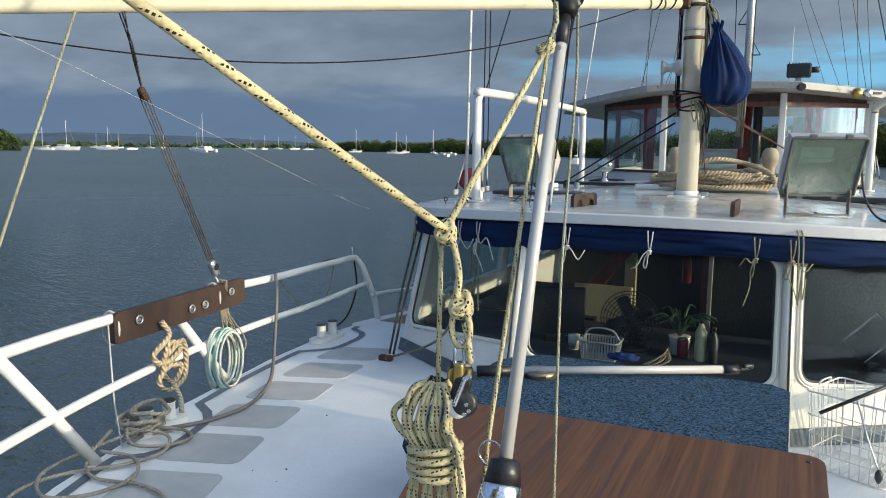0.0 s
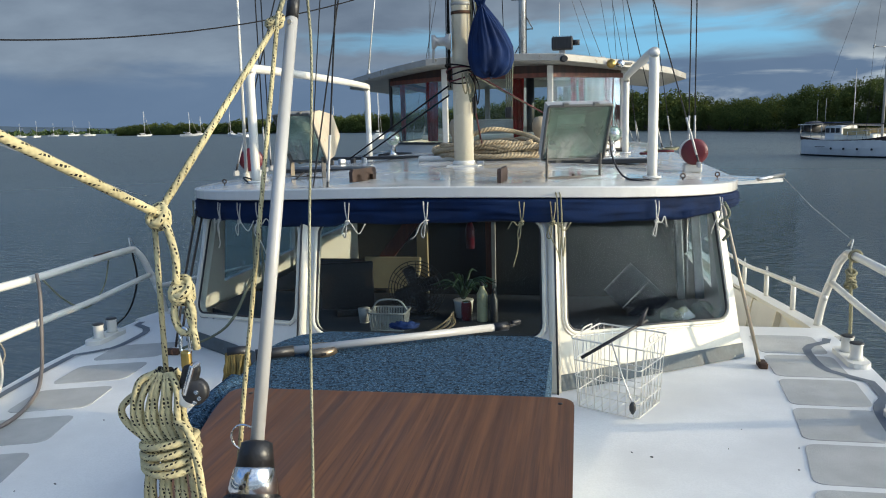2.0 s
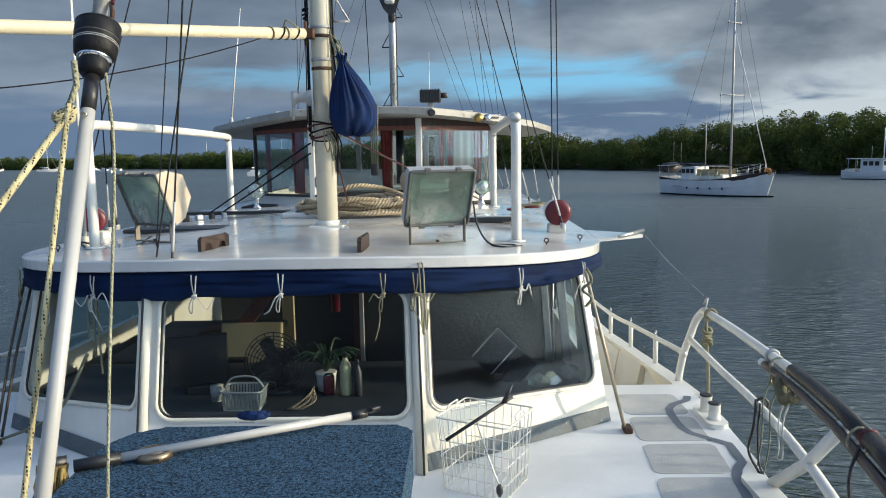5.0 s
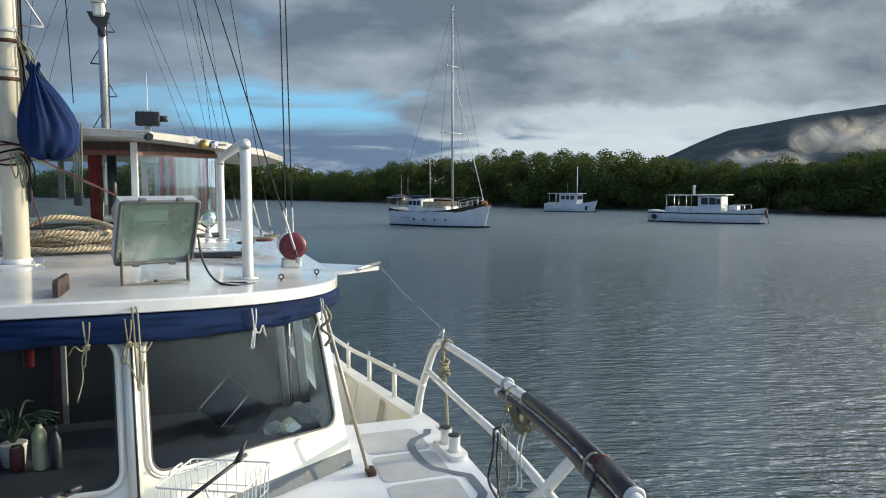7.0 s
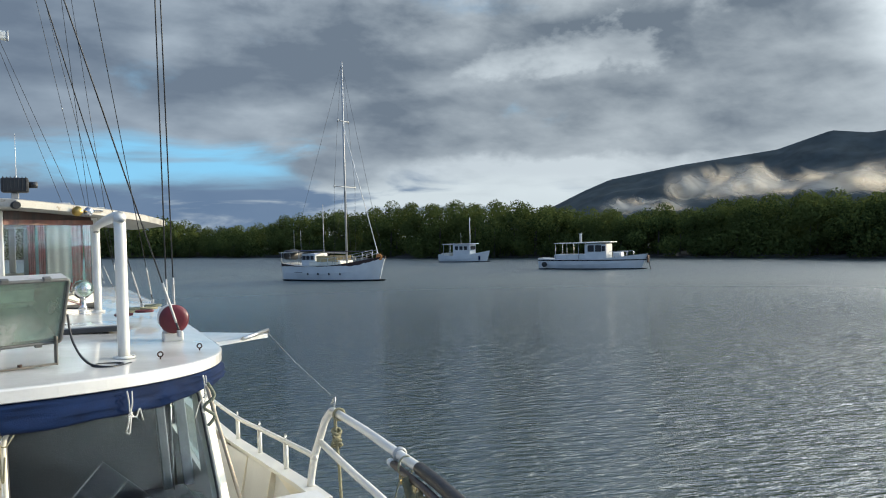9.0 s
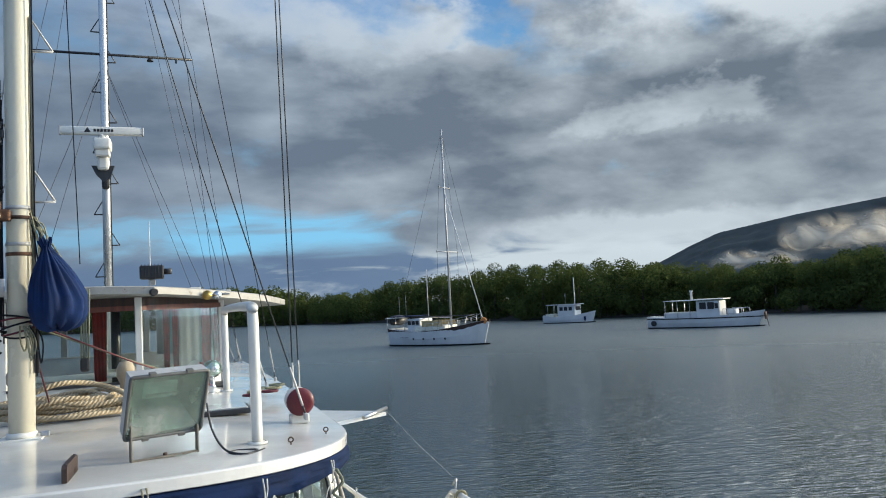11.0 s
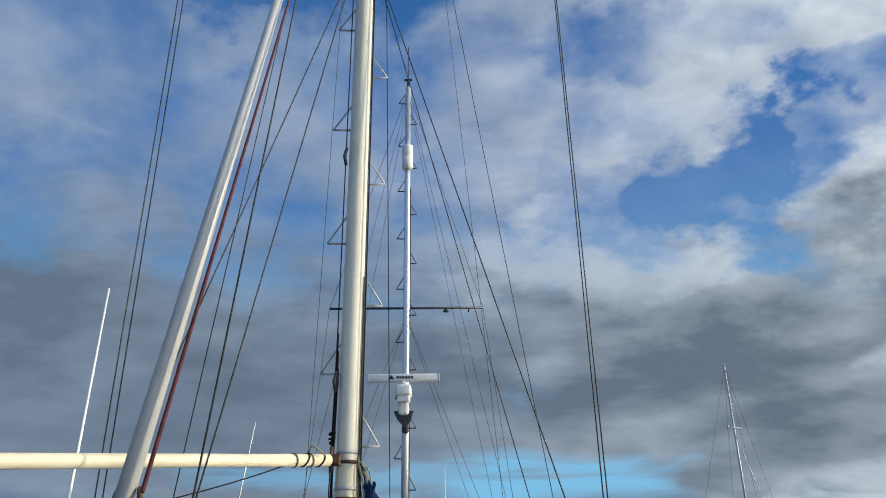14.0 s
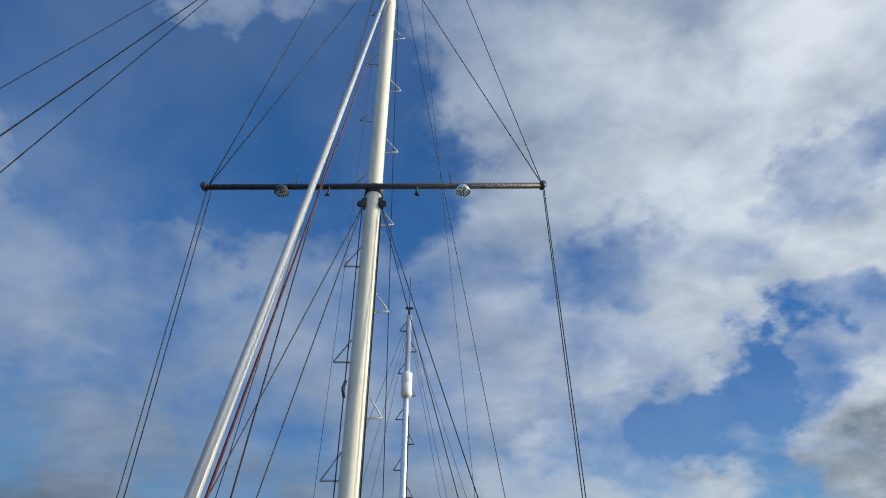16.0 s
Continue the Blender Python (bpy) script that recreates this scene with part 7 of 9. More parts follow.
def make_bag():
    e = thing("drawstring_bag", "dark blue cloth bag hanging beside the mast", "bag")
    bm = bmesh.new()
    c = Vector((0.225, 5.40, 3.90))
    rings = []
    prof = [(0.0, -0.215), (0.06, -0.225), (0.112, -0.205), (0.142, -0.165), (0.154, -0.11), (0.150, -0.05), (0.132, 0.01), (0.110, 0.07), (0.084, 0.13), (0.058, 0.18), (0.030, 0.23), (0.020, 0.255), (0.030, 0.28), (0.036, 0.30)]
    n = 96
    for r, z in prof:
        ring = []
        for k in range(n):
            a = k * 2 * math.pi / n
            depth = 0.13 * min(1.5, max(0.25, (z + 0.25) * 4.2))
            fold = 1 + depth * (abs(math.sin(6.5 * a + 0.8 * math.sin(2 * a + 3 * z) + 1.5 * z)) - 0.6) + 0.35 * depth * math.sin(23 * a + 5 * math.sin(3 * a) + 6 * z) + 0.07 * math.sin(3 * a + 2)
            lean = -0.055 * max(0.0, z + 0.05) / 0.3
            ring.append(bm.verts.new(c + Vector((r * fold * math.cos(a) + lean, r * fold * math.sin(a) * 0.85, z + 0.014 * math.sin(3 * a) + 0.010 * math.sin(11 * a)))))
        rings.append(ring)
    for a, b in zip(rings, rings[1:]):
        for k in range(n):
            q = (k + 1) % n
            bm.faces.new((a[k], a[q], b[q], b[k])).smooth = True
    bm.faces.new(list(reversed(rings[0])))
    part("cloth", bm, BAGBLUE, e, "", True)
    for k in range(3):
        part("cord", tube(spline([(0.17 + 0.012 * k, 5.40, 4.13), (0.15, 5.43, 4.22), (0.10 - 0.01 * k, 5.52, 4.35)], 4), 0.006, 5), OLIVE, e)


make_bag()


def make_furler():
    """The furled headsail's roller gear on the inner forestay."""
    e = thing("headsail_furler", "roller furling gear with a black drum on the forestay", "furler")
    lo, hi = Vector((0.168, 1.462, 2.69)), Vector((0.136, 1.905, 3.66))
    d = (hi - lo).normalized()

    def along(z):
        return lo + (hi - lo) * ((z - lo.z) / (hi.z - lo.z))
    part("lower_tube", tube([along(2.66), along(3.625)], 0.0148, 16), FOIL, e, "white lower tube", True)
    part("rubber_sleeve", tube([along(3.62), along(3.695)], 0.0158, 16), BLACK, e, "black rubber sleeve", True)
    part("toggle", tube([along(3.69), along(3.725)], 0.0145, 14), ALU, e)
    part("toggle_bolt", lathe([(0.006, 0), (0.006, 0.01)], 8, tuple(along(3.61) + Vector((0.003, -0.0145, 0))), (0, -1, 0)), STEEL, e)
    base = along(3.700)
    ax = Vector((-0.03, 0.43, 0.90)).normalized()
    part("drum_neck", lathe([(0.022, 0.0), (0.030, 0.010), (0.033, 0.030), (0.030, 0.038)], 24, tuple(base - ax * 0.005), ax), DRUM, e, "", True)
    part("drum_collar", lathe([(0.036, 0), (0.037, 0.006), (0.034, 0.008)], 28, tuple(base + ax * 0.033), ax), CHROME, e, "silver collar", True)
    part("drum", lathe([(0.034, 0.0), (0.043, 0.007), (0.046, 0.028), (0.048, 0.055), (0.048, 0.080), (0.045, 0.086), (0.036, 0.087)], 32, tuple(base + ax * 0.041), ax), DRUM, e, "black furling drum", True)
    for h, r, m in ((0.030, 0.0468, GREYMETAL), (0.034, 0.0470, GREYMETAL), (0.046, 0.0478, BEZEL), (0.081, 0.0485, BLACK)):
        part("drum_ring", lathe([(r, 0), (r, 0.0016)], 32, tuple(base + ax * (0.041 + h)), ax), m, e)
    foil_lo, foil_hi = base + ax * 0.120, Vector((-0.04, 5.46, 11.75))
    part("foil", tube([foil_lo.lerp(foil_hi, k / 5) for k in range(6)], 0.0160, 16), FOIL, e, "white furled sail tube", True)
    part("hook", tube(spline([base + ax * 0.13 + Vector((0.028, 0, 0.0)), base + ax * 0.145 + Vector((0.034, -0.008, 0.010)), base + ax * 0.185 + Vector((0.022, 0, 0.0))], 4), 0.005, 6), RUST, e, "rusty snap hook")
    # swivel base on the deck
    b = along(2.69)
    dn = -d
    part("base_cap", lathe([(0.020, 0.0), (0.033, 0.006), (0.041, 0.055)], 28, tuple(b), dn), BLACK, e, "black rubber cap", True)
    part("base_cone", lathe([(0.040, 0.0), (0.044, 0.006), (0.058, 0.062)], 28, tuple(b + dn * 0.054), dn), CHROME, e, "polished cone", True)
    part("base_flange", lathe([(0.060, 0.0), (0.064, 0.03), (0.096, 0.062), (0.098, 0.074)], 32, tuple(b + dn * 0.115), dn), BLACK, e, "", True)
    part("base_barrel", lathe([(0.090, 0.0), (0.092, 0.01), (0.092, 0.20), (0.07, 0.21)], 32, tuple(b + dn * 0.188), dn), CHROME, e, "polished barrel", True)
    part("cone_screw", lathe([(0.005, 0), (0.005, 0.008)], 8, tuple(b + dn * 0.08 + Vector((0.0, -0.055, 0.01))), (0, -1, 0.2)), BLACK, e)
    part("chain_plate", box((0.10, 0.03, 0.45), tuple(b + dn * 0.55), 0.006, (22, 0, 0)), STEEL, e)
    part("deck_plate", box((0.24, 0.24, 0.015), (0.175, 1.13, 2.456), 0.003), STEEL, e)
    part("reel", tube([b + Vector((-0.045 + 0.03 * math.cos(a), 0.03, -0.01 + 0.03 * math.sin(a))) for a in [q * 2 * math.pi / 20 for q in range(20)]], 0.0025, 6, closed=True), CHROME, e, "thin wire ring")
    tagged(obj("furling_line", tube([foil_lo + Vector((0.036, 0.0, 0.05)), foil_hi + Vector((0.06, 0, -0.1))], 0.0038, 6), REDLINE), "thin dark red line beside the furled sail", "line")
    return along


along_stay = make_furler()

# ---------------------------------------------------------------- wheelhouse aft
WH = [(-1.32, 10.8), (-1.26, 8.40), (-0.53, 7.80), (0.55, 7.80), (1.30, 8.40), (1.36, 10.8)]


def make_wheelhouse():
    e = thing("wheelhouse", "white wheelhouse with wide windows and red-brown timber trim", "wheelhouse")
    zb, zs, zt, zr = 3.04, 3.14, 3.79, 3.90
    for i in range(5):
        a, b = Vector((*WH[i], 0)), Vector((*WH[i + 1], 0))
        d = (b - a).normalized()
        n = Vector((d.y, -d.x, 0))

        def slab(z0, z1, out, back, s0=0.0, s1=1.0):
            bm = bmesh.new()
            p, q = a.lerp(b, s0), a.lerp(b, s1)
            lo = [p + n * out, q + n * out, q - n * back, p - n * back]
            vb = [bm.verts.new(v + Vector((0, 0, z0))) for v in lo]
            vt = [bm.verts.new(v + Vector((0, 0, z1))) for v in lo]
            bm.faces.new(list(reversed(vb)))
            bm.faces.new(vt)
            for k in range(4):
                bm.faces.new((vb[k], vb[(k + 1) % 4], vt[(k + 1) % 4], vt[k]))
            return bm
        part("lower_wall", slab(zb, zs, 0.0, 0.04), WHITE, e)
        part("header", slab(zt + 0.03, zr, 0.0, 0.04), DARKWOOD, e, "dark timber header")
        part("timber_trim", slab(zt - 0.01, zt + 0.035, 0.012, 0.03), CABINWOOD, e, "red-brown timber trim")
        part("sill", slab(zs - 0.012, zs + 0.012, 0.02, 0.03), CHARCOAL, e)
        win = part("window", slab(zs + 0.012, zt - 0.01, 0.006, 0.012, 0.0, 0.02), CHARCOAL, e, "dark window frame")
        part("frame_side", slab(zs + 0.012, zt - 0.01, 0.006, 0.012, 0.98, 1.0), CHARCOAL, win)
        pane = part("pane", slab(zs + 0.012, zt - 0.01, -0.002, 0.006, 0.02, 0.98), CLEARVINYL, win, "clear pane")
        pane.visible_shadow = False
    for k in (1, 2, 3, 4):
        x, y = WH[k]
        part("corner_post", box((0.06 if k > 1 else 0.025, 0.06, zr - zb), (x, y + 0.01, (zr + zb) / 2), 0.008), WHITE if k > 1 else CHARCOAL, e, "narrow corner post")
    # back wall with an opening each side
    part("back_wall", box((2.6, 0.05, 0.25), (0.02, 10.8, 3.15)), WHITE, e)
    for x in (-1.30, -0.45, 0.5, 1.33):
        part("back_post", box((0.07, 0.05, 0.62), (x, 10.8, 3.55), 0.006), GREYMETAL, e, "grey back post")
    part("back_header", box((2.7, 0.05, 0.1), (0.02, 10.8, 3.86)), WHITE, e)
    part("floor", box((2.6, 3.0, 0.04), (0.02, 9.35, 3.02)), INTDARK, e)
    return e


make_wheelhouse()


def make_wheelhouse_roof():
    out = [(-1.92, 9.0), (-1.70, 8.45), (-0.66, 7.50), (0.70, 7.50), (1.80, 8.45), (2.02, 9.0), (1.95, 11.4), (-1.9, 11.4)]

    def z(x):
        return 4.005 - 0.040 * x * x
    bm = bmesh.new()
    fine = []
    for i in range(len(out)):
        a, b = Vector(out[i]), Vector(out[(i + 1) % len(out)])
        for k in range(6):
            fine.append(a.lerp(b, k / 6))
    c = Vector((0.03, 9.6))
    rings = []
    for sc, dz in ((0.3, 0), (0.65, 0), (0.97, 0.0), (1.0, -0.010), (1.0, -0.070), (0.96, -0.085), (0.6, -0.085)):
        rings.append([bm.verts.new((c.x + (p.x - c.x) * sc, c.y + (p.y - c.y) * sc, z(c.x + (p.x - c.x) * sc) + dz)) for p in fine])
    n = len(fine)
    for a, b in zip(rings, rings[1:]):
        for k in range(n):
            q = (k + 1) % n
            bm.faces.new((a[k], b[k], b[q], a[q]))
    bm.faces.new(rings[0])
    bm.faces.new(rings[-1])
    bmesh.ops.recalc_face_normals(bm, faces=bm.faces)
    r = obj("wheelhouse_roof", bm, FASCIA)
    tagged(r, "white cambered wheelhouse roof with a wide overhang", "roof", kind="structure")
    for x, y in ((-1.25, 8.3), (-0.85, 7.95), (-0.3, 7.75), (1.05, 8.1), (1.35, 8.4)):
        part("roof_vent", box((0.10, 0.08, 0.02), (x, y, z(x) + 0.008), 0.006), WHITE, r)
    e = thing("searchlight", "dark finned searchlight on the wheelhouse roof", "searchlight")
    part("body", box((0.22, 0.15, 0.13), (0.66, 8.25, 4.145), 0.015), CHARCOAL, e)
    for k in range(7):
        part("fin", box((0.006, 0.16, 0.14), (0.57 + 0.03 * k, 8.25, 4.15), 0.002), BLACK, e)
    part("bracket", box((0.06, 0.06, 0.06), (0.66, 8.25, 4.05), 0.006), GREYMETAL, e)
    part("hinge", tube([(0.77, 8.25, 4.15), (0.84, 8.25, 4.15)], 0.03, 10), CHARCOAL, e)
    h = thing("air_horn", "twin chrome and brass air horn under the roof edge", "horn")
    part("bell", lathe([(0.012, 0.10), (0.02, 0.05), (0.045, 0.0)][::-1], 16, (1.15, 7.82, 3.89), (0.2, 1, 0)), mat("brass", (0.55, 0.38, 0.12), 0.3, 1.0), h, "brass bell", True)
    part("bell", lathe([(0.012, 0.10), (0.02, 0.05), (0.04, 0.0)][::-1], 16, (1.24, 7.90, 3.89), (0.2, 1, 0)), CHROME, h, "", True)
    part("bar", tube([(1.1, 7.84, 3.90), (1.36, 8.06, 3.90)], 0.012, 6), CHROME, h)
    s = thing("bow_camera", "small dark lamp under the roof corner", "lamp")
    part("body", lathe([(0.02, 0), (0.035, 0.02), (0.03, 0.08)], 12, (0.68, 7.53, 3.93), (0.3, -1, 0)), BLACK, s)
    for x, y, l, lean in ((-1.56, 8.6, 1.25, 0.16), ):
        w = thing("whip_aerial", "thin white whip aerial on the wheelhouse roof", "aerial", "aerials")
        part("base", lathe([(0.03, 0), (0.02, 0.05), (0.014, 0.08)], 12, (x, y, z(x))), GREYMETAL, w)
        part("rod", tube([(x, y, z(x) + 0.06), (x + lean, y, z(x) + l)], 0.010, 6, taper=0.4), WHITE, w)
    w = thing("whip_aerial", "thin aerial standing aft of the wheelhouse", "aerial", "aerials")
    part("rod", tube([(0.55, 11.2, 3.98), (0.55, 11.2, 5.0)], 0.008, 5, taper=0.4), WHITE, w)
    w = thing("whip_aerial", "white whip aerial standing at the roof side", "aerial", "aerials")
    part("base", lathe([(0.028, 0), (0.02, 0.06)], 12, (-1.47, 5.0, roof_z(-1.47, 5.0))), CREAM, w)
    part("rod", tube([(-1.47, 5.0, 3.04), (-1.43, 5.0, 5.34)], 0.013, 8, taper=0.45), WHITE, w)


make_wheelhouse_roof()


CURTAINS = ((-0.70, 7.99, 0.11), (-1.10, 8.33, 0.05), (0.22, 7.90, 0.10), (0.78, 8.05, 0.05), (0.86, 8.11, 0.05), (1.13, 8.33, 0.11), (1.24, 8.42, 0.05))


def make_wheelhouse_inside():
    for x, y, w in CURTAINS:
        e = thing("red_curtain", "red curtain tied back at a wheelhouse window", "curtain", "wheelhouse curtains")
        bm = bmesh.new()
        n = 13
        lo, hi = [], []
        for k in range(n):
            t = k / (n - 1) - 0.5
            lo.append(bm.verts.new((x + t * w, y + 0.018 * math.sin(k * 1.9), 3.16)))
            hi.append(bm.verts.new((x + t * w * 1.25, y + 0.022 * math.sin(k * 1.9 + 0.4), 3.79)))
        for k in range(n - 1):
            bm.faces.new((lo[k], lo[k + 1], hi[k + 1], hi[k]))
        bmesh.ops.solidify(bm, geom=bm.faces, thickness=0.004)
        part("cloth", bm, REDCLOTH, e, "", True)
    # added sheet close behind the right pane: its pale sky reflection
    for (x0, y0), (x1, y1) in (((0.90, 8.16), (1.10, 8.32)), ):
        e = thing("pale_curtain", "pale grey sheet standing for sky reflected in a wheelhouse pane", "curtain", "wheelhouse sheers")
        bm = bmesh.new()
        nx, ny = (y0 - y1), (x1 - x0)
        cols = [(x0 + (x1 - x0) * k / 20 + nx * 0.03 * math.sin(k * 0.8), y0 + (y1 - y0) * k / 20 + ny * 0.03 * math.sin(k * 0.8)) for k in range(21)]
        lo = [bm.verts.new((x, y, 3.17 + 0.10 * abs(math.sin(i * 0.12)))) for i, (x, y) in enumerate(cols)]
        hi = [bm.verts.new((x, y, 3.80)) for x, y in cols]
        for k in range(20):
            bm.faces.new((lo[k], lo[k + 1], hi[k + 1], hi[k]))
        bmesh.ops.solidify(bm, geom=bm.faces, thickness=0.003)
        part("cloth", bm, SKYSHEEN, e, "", True)
    # second added sheet further aft, for the same reflected paleness
    for x, w in ((0.92, 0.60), ):
        e = thing("pale_curtain", "pale grey sheet at an after window, added for the pane's sky reflection", "curtain", "wheelhouse sheers")
        bm = bmesh.new()
        lo = [bm.verts.new((x + w * (k / 24 - 0.5), 10.70 + 0.02 * math.sin(k * 1.7), 3.24)) for k in range(25)]
        hi = [bm.verts.new((x + w * (k / 24 - 0.5), 10.70 + 0.015 * math.sin(k * 1.7 + 0.5), 3.80)) for k in range(25)]
        for k in range(24):
            bm.faces.new((lo[k], lo[k + 1], hi[k + 1], hi[k]))
        bmesh.ops.solidify(bm, geom=bm.faces, thickness=0.003)
        part("cloth", bm, SKYSHEEN, e, "", True)
    e = thing("helm_console", "pale console under the wheelhouse windows", "console")
    part("top", box((1.7, 0.55, 0.05), (0.0, 8.38, 3.20), 0.015), WHITE, e)
    part("panel", box((0.6, 0.18, 0.18), (-0.05, 8.25, 3.29), 0.03), GREYMETAL, e)
    e = thing("wheelhouse_pipe", "dark vertical pipe inside the wheelhouse", "pipe")
    part("pipe", tube([(0.30, 8.6, 3.04), (0.30, 8.6, 3.88)], 0.045, 12), CHARCOAL, e)
    e = thing("roof_spotlight", "chrome ball spotlight in front of the wheelhouse", "spotlight", "spotlights")
    for n_, (x, y) in enumerate(((-1.085, 7.74), (1.17, 7.86))):
        if n_:
            e = thing("roof_spotlight", "chrome ball spotlight in front of the wheelhouse", "spotlight", "spotlights")
        part("stem", lathe([(0.05, 0), (0.03, 0.02), (0.022, 0.10)], 14, (x, y, roof_z(x, y))), CHROME, e, "", True)
        bm = bmesh.new()
        bmesh.ops.create_uvsphere(bm, u_segments=20, v_segments=14, radius=0.085, matrix=Matrix.Translation((x, y, roof_z(x, y) + 0.17)))
        part("head", bm, CHROME, e, "", True)
        part("face", lathe([(0.070, 0), (0.070, 0.012)], 20, (x + 0.02, y - 0.065, roof_z(x, y) + 0.175), (0.25, -1, 0.05)), LAMPGLASS, e)


make_wheelhouse_inside()


def make_aft_mast():
    e = thing("aft_mast", "slim silver mast aft with steps and a crosstree", "mast")
    x, y = -0.08, 12.6
    part("spar", tube([(x, y, 3.0), (x, y, 6), (x, y, 9), (x, y, 12.15)], 0.062, 12, taper=0.8), ALU, e, "", True)
    part("head_fitting", box((0.05, 0.05, 0.16), (x, y, 12.2), 0.01), CHARCOAL, e)
    part("wind_vane", box((0.16, 0.05, 0.05), (x, y, 12.33), 0.02), BLACK, e)
    part("head_whip", tube([(x, y, 12.3), (x, y, 13.1)], 0.008, 5), BLACK, e)
    part("crosstree", tube([(-1.37, y, 7.74), (1.2, y, 7.72)], 0.020, 6), CHARCOAL, e, "thin dark crosstree")
    part("crosstree_lamp", lathe([(0.05, 0), (0.03, 0.04)], 12, (0.58, y, 7.66)), BLACK, e)
    part("crosstree_block", box((0.03, 0.03, 0.06), (0.96, y, 7.68), 0.006), BLACK, e)
    z, k = 4.35, 0
    while z < 11.9:
        s = 1 if k % 2 else -1
        mast_step(e, x + s * 0.05, y, z, s, 0.12, 0.21, 0.008, CHARCOAL)
        z += 0.465
        k += 1
    part("reflector_tube", lathe([(0.05, 0.0), (0.098, 0.03), (0.10, 0.24), (0.085, 0.26), (0.10, 0.28), (0.10, 0.48), (0.05, 0.52)], 18, (x, y - 0.02, 10.36)), WHITE, e, "white radar reflector cylinder", True)
    part("side_track", tube([(x + 0.06, y, 4.0), (x + 0.06, y, 10.0)], 0.010, 5), CHARCOAL, e)


make_aft_mast()


def make_radar():
    e = thing("radar_scanner", "white open-array radar scanner on the aft mast", "radar")
    c = Vector((-0.093, 12.28, 6.47))
    bar = part("scanner_bar", box((1.12, 0.10, 0.125), tuple(c), 0.03, seg=3), WHITE, e, "", True)
    part("bar_end", box((0.02, 0.104, 0.128), (c.x + 0.555, c.y, c.z), 0.004), GREYMETAL, bar)
    part("bar_end", box((0.02, 0.104, 0.128), (c.x - 0.555, c.y, c.z), 0.004), GREYMETAL, bar)
    # dark lettering-sized bars and a triangular mark on the face
    part("badge", prism([(-0.045, -0.03), (0.045, -0.03), (0.0, 0.045)], 0, 0.003, m=Matrix.Translation((c.x - 0.19, c.y - 0.0515, c.z)) @ Matrix.Rotation(radians(90), 4, "X")), BLACK, bar, "dark triangular mark")
    x = c.x - 0.115
    for w in (0.045, 0.045, 0.045, 0.05, 0.045, 0.045):
        part("maker_mark", box((w * 0.78, 0.003, 0.042), (x + w / 2, c.y - 0.0525, c.z), 0.001), BLACK, bar, "dark bar of a maker's mark")
        x += w
    part("gearbox", box((0.24, 0.30, 0.17), (c.x, c.y + 0.03, c.z - 0.20), 0.035, seg=3), WHITE, e, "", True)
    part("pedestal", lathe([(0.07, 0), (0.055, 0.05), (0.05, 0.08)], 18, (c.x, c.y + 0.01, c.z - 0.125)), WHITE, e, "", True)
    part("turntable", box((0.20, 0.20, 0.10), (c.x, c.y + 0.02, c.z - 0.33), 0.02), WHITE, e)
    part("bracket", box((0.16, 0.26, 0.20), (c.x, c.y + 0.12, c.z - 0.47), 0.04), WHITE, e)
    part("bracket_arm", prism([(-0.16, 0.0), (0.15, 0.0), (0.10, -0.16), (0.02, -0.26), (-0.10, -0.13)], -0.04, 0.04, m=Matrix.Translation((c.x, c.y + 0.10, c.z - 0.50)) @ Matrix.Rotation(radians(90), 4, "X")), CHARCOAL, e, "dark angular bracket")
    part("horn_speaker", box((0.10, 0.14, 0.26), (c.x + 0.02, c.y + 0.16, c.z - 0.70), 0.03), BLACK, e)


make_radar()

# ---------------------------------------------------------------- rigging


def stay(a, b, r=0.0055, m=None, label="dark stainless rigging wire", screw=True):
    e = thing("rigging_wire", label, "rigging wire", "standing rigging")
    a, b = Vector(a), Vector(b)
    part("wire", tube([a, b], r * 0.85, 6), m or WIRE, e)
    if screw:
        d = (a - b).normalized()
        part("turnbuckle", tube([b + d * 0.06, b + d * 0.10, b + d * 0.28, b + d * 0.32], r * 1.35, 8), GREYMETAL, e, "grey steel turnbuckle")
        part("toggle", tube([b, b + d * 0.07], r * 1.3, 6), CHARCOAL, e)
        part("chainplate", box((0.022, 0.07, 0.04), (b.x, b.y, b.z - 0.01), 0.005), GREYMETAL, e)
    return e


TIP = {1: Vector((1.55, 5.5, 8.64)), -1: Vector((-1.52, 5.5, 8.64))}
for s in (-1, 1):
    stay(TIP[s], (1.60 if s > 0 else -1.57, 5.56, 3.04))
    stay(TIP[s] + Vector((0.02, 0.05, 0)), (1.67 if s > 0 else -1.61, 5.76, 3.04))
    stay(TIP[s], (0, 5.58, 12.9), screw=False)
    stay(TIP[s], (0, 5.58, 16.3), screw=False)
    stay((s * 0.085, 5.54, 8.42), (1.64 if s > 0 else -1.62, 5.34 if s > 0 else 5.15, 3.04))
    # after mast
    stay((-0.08, 12.6, 12.1), (-1.37 if s < 0 else 1.2, 12.6, 7.73), 0.005, screw=False)
    stay((-1.37 if s < 0 else 1.2, 12.6, 7.73), (s * 1.75, 12.5, 3.0), 0.005)
    stay((-0.08, 12.6, 12.0), (s * 1.70, 11.3, 3.0), 0.0045)
    stay((-0.08, 12.6, 11.9), (s * 1.62, 13.6, 3.0), 0.0045)
    stay((-0.08, 12.6, 7.6), (s * 1.64, 11.6, 3.0), 0.0045)
    stay((-0.08, 12.6, 7.6), (s * 1.48, 13.3, 3.0), 0.0045)
    # masthead backstays to the after cabin top
    stay((s * 0.04, 5.60, 16.2), (1.379 if s > 0 else -1.371, 11.3, 3.93), 0.004, screw=False)
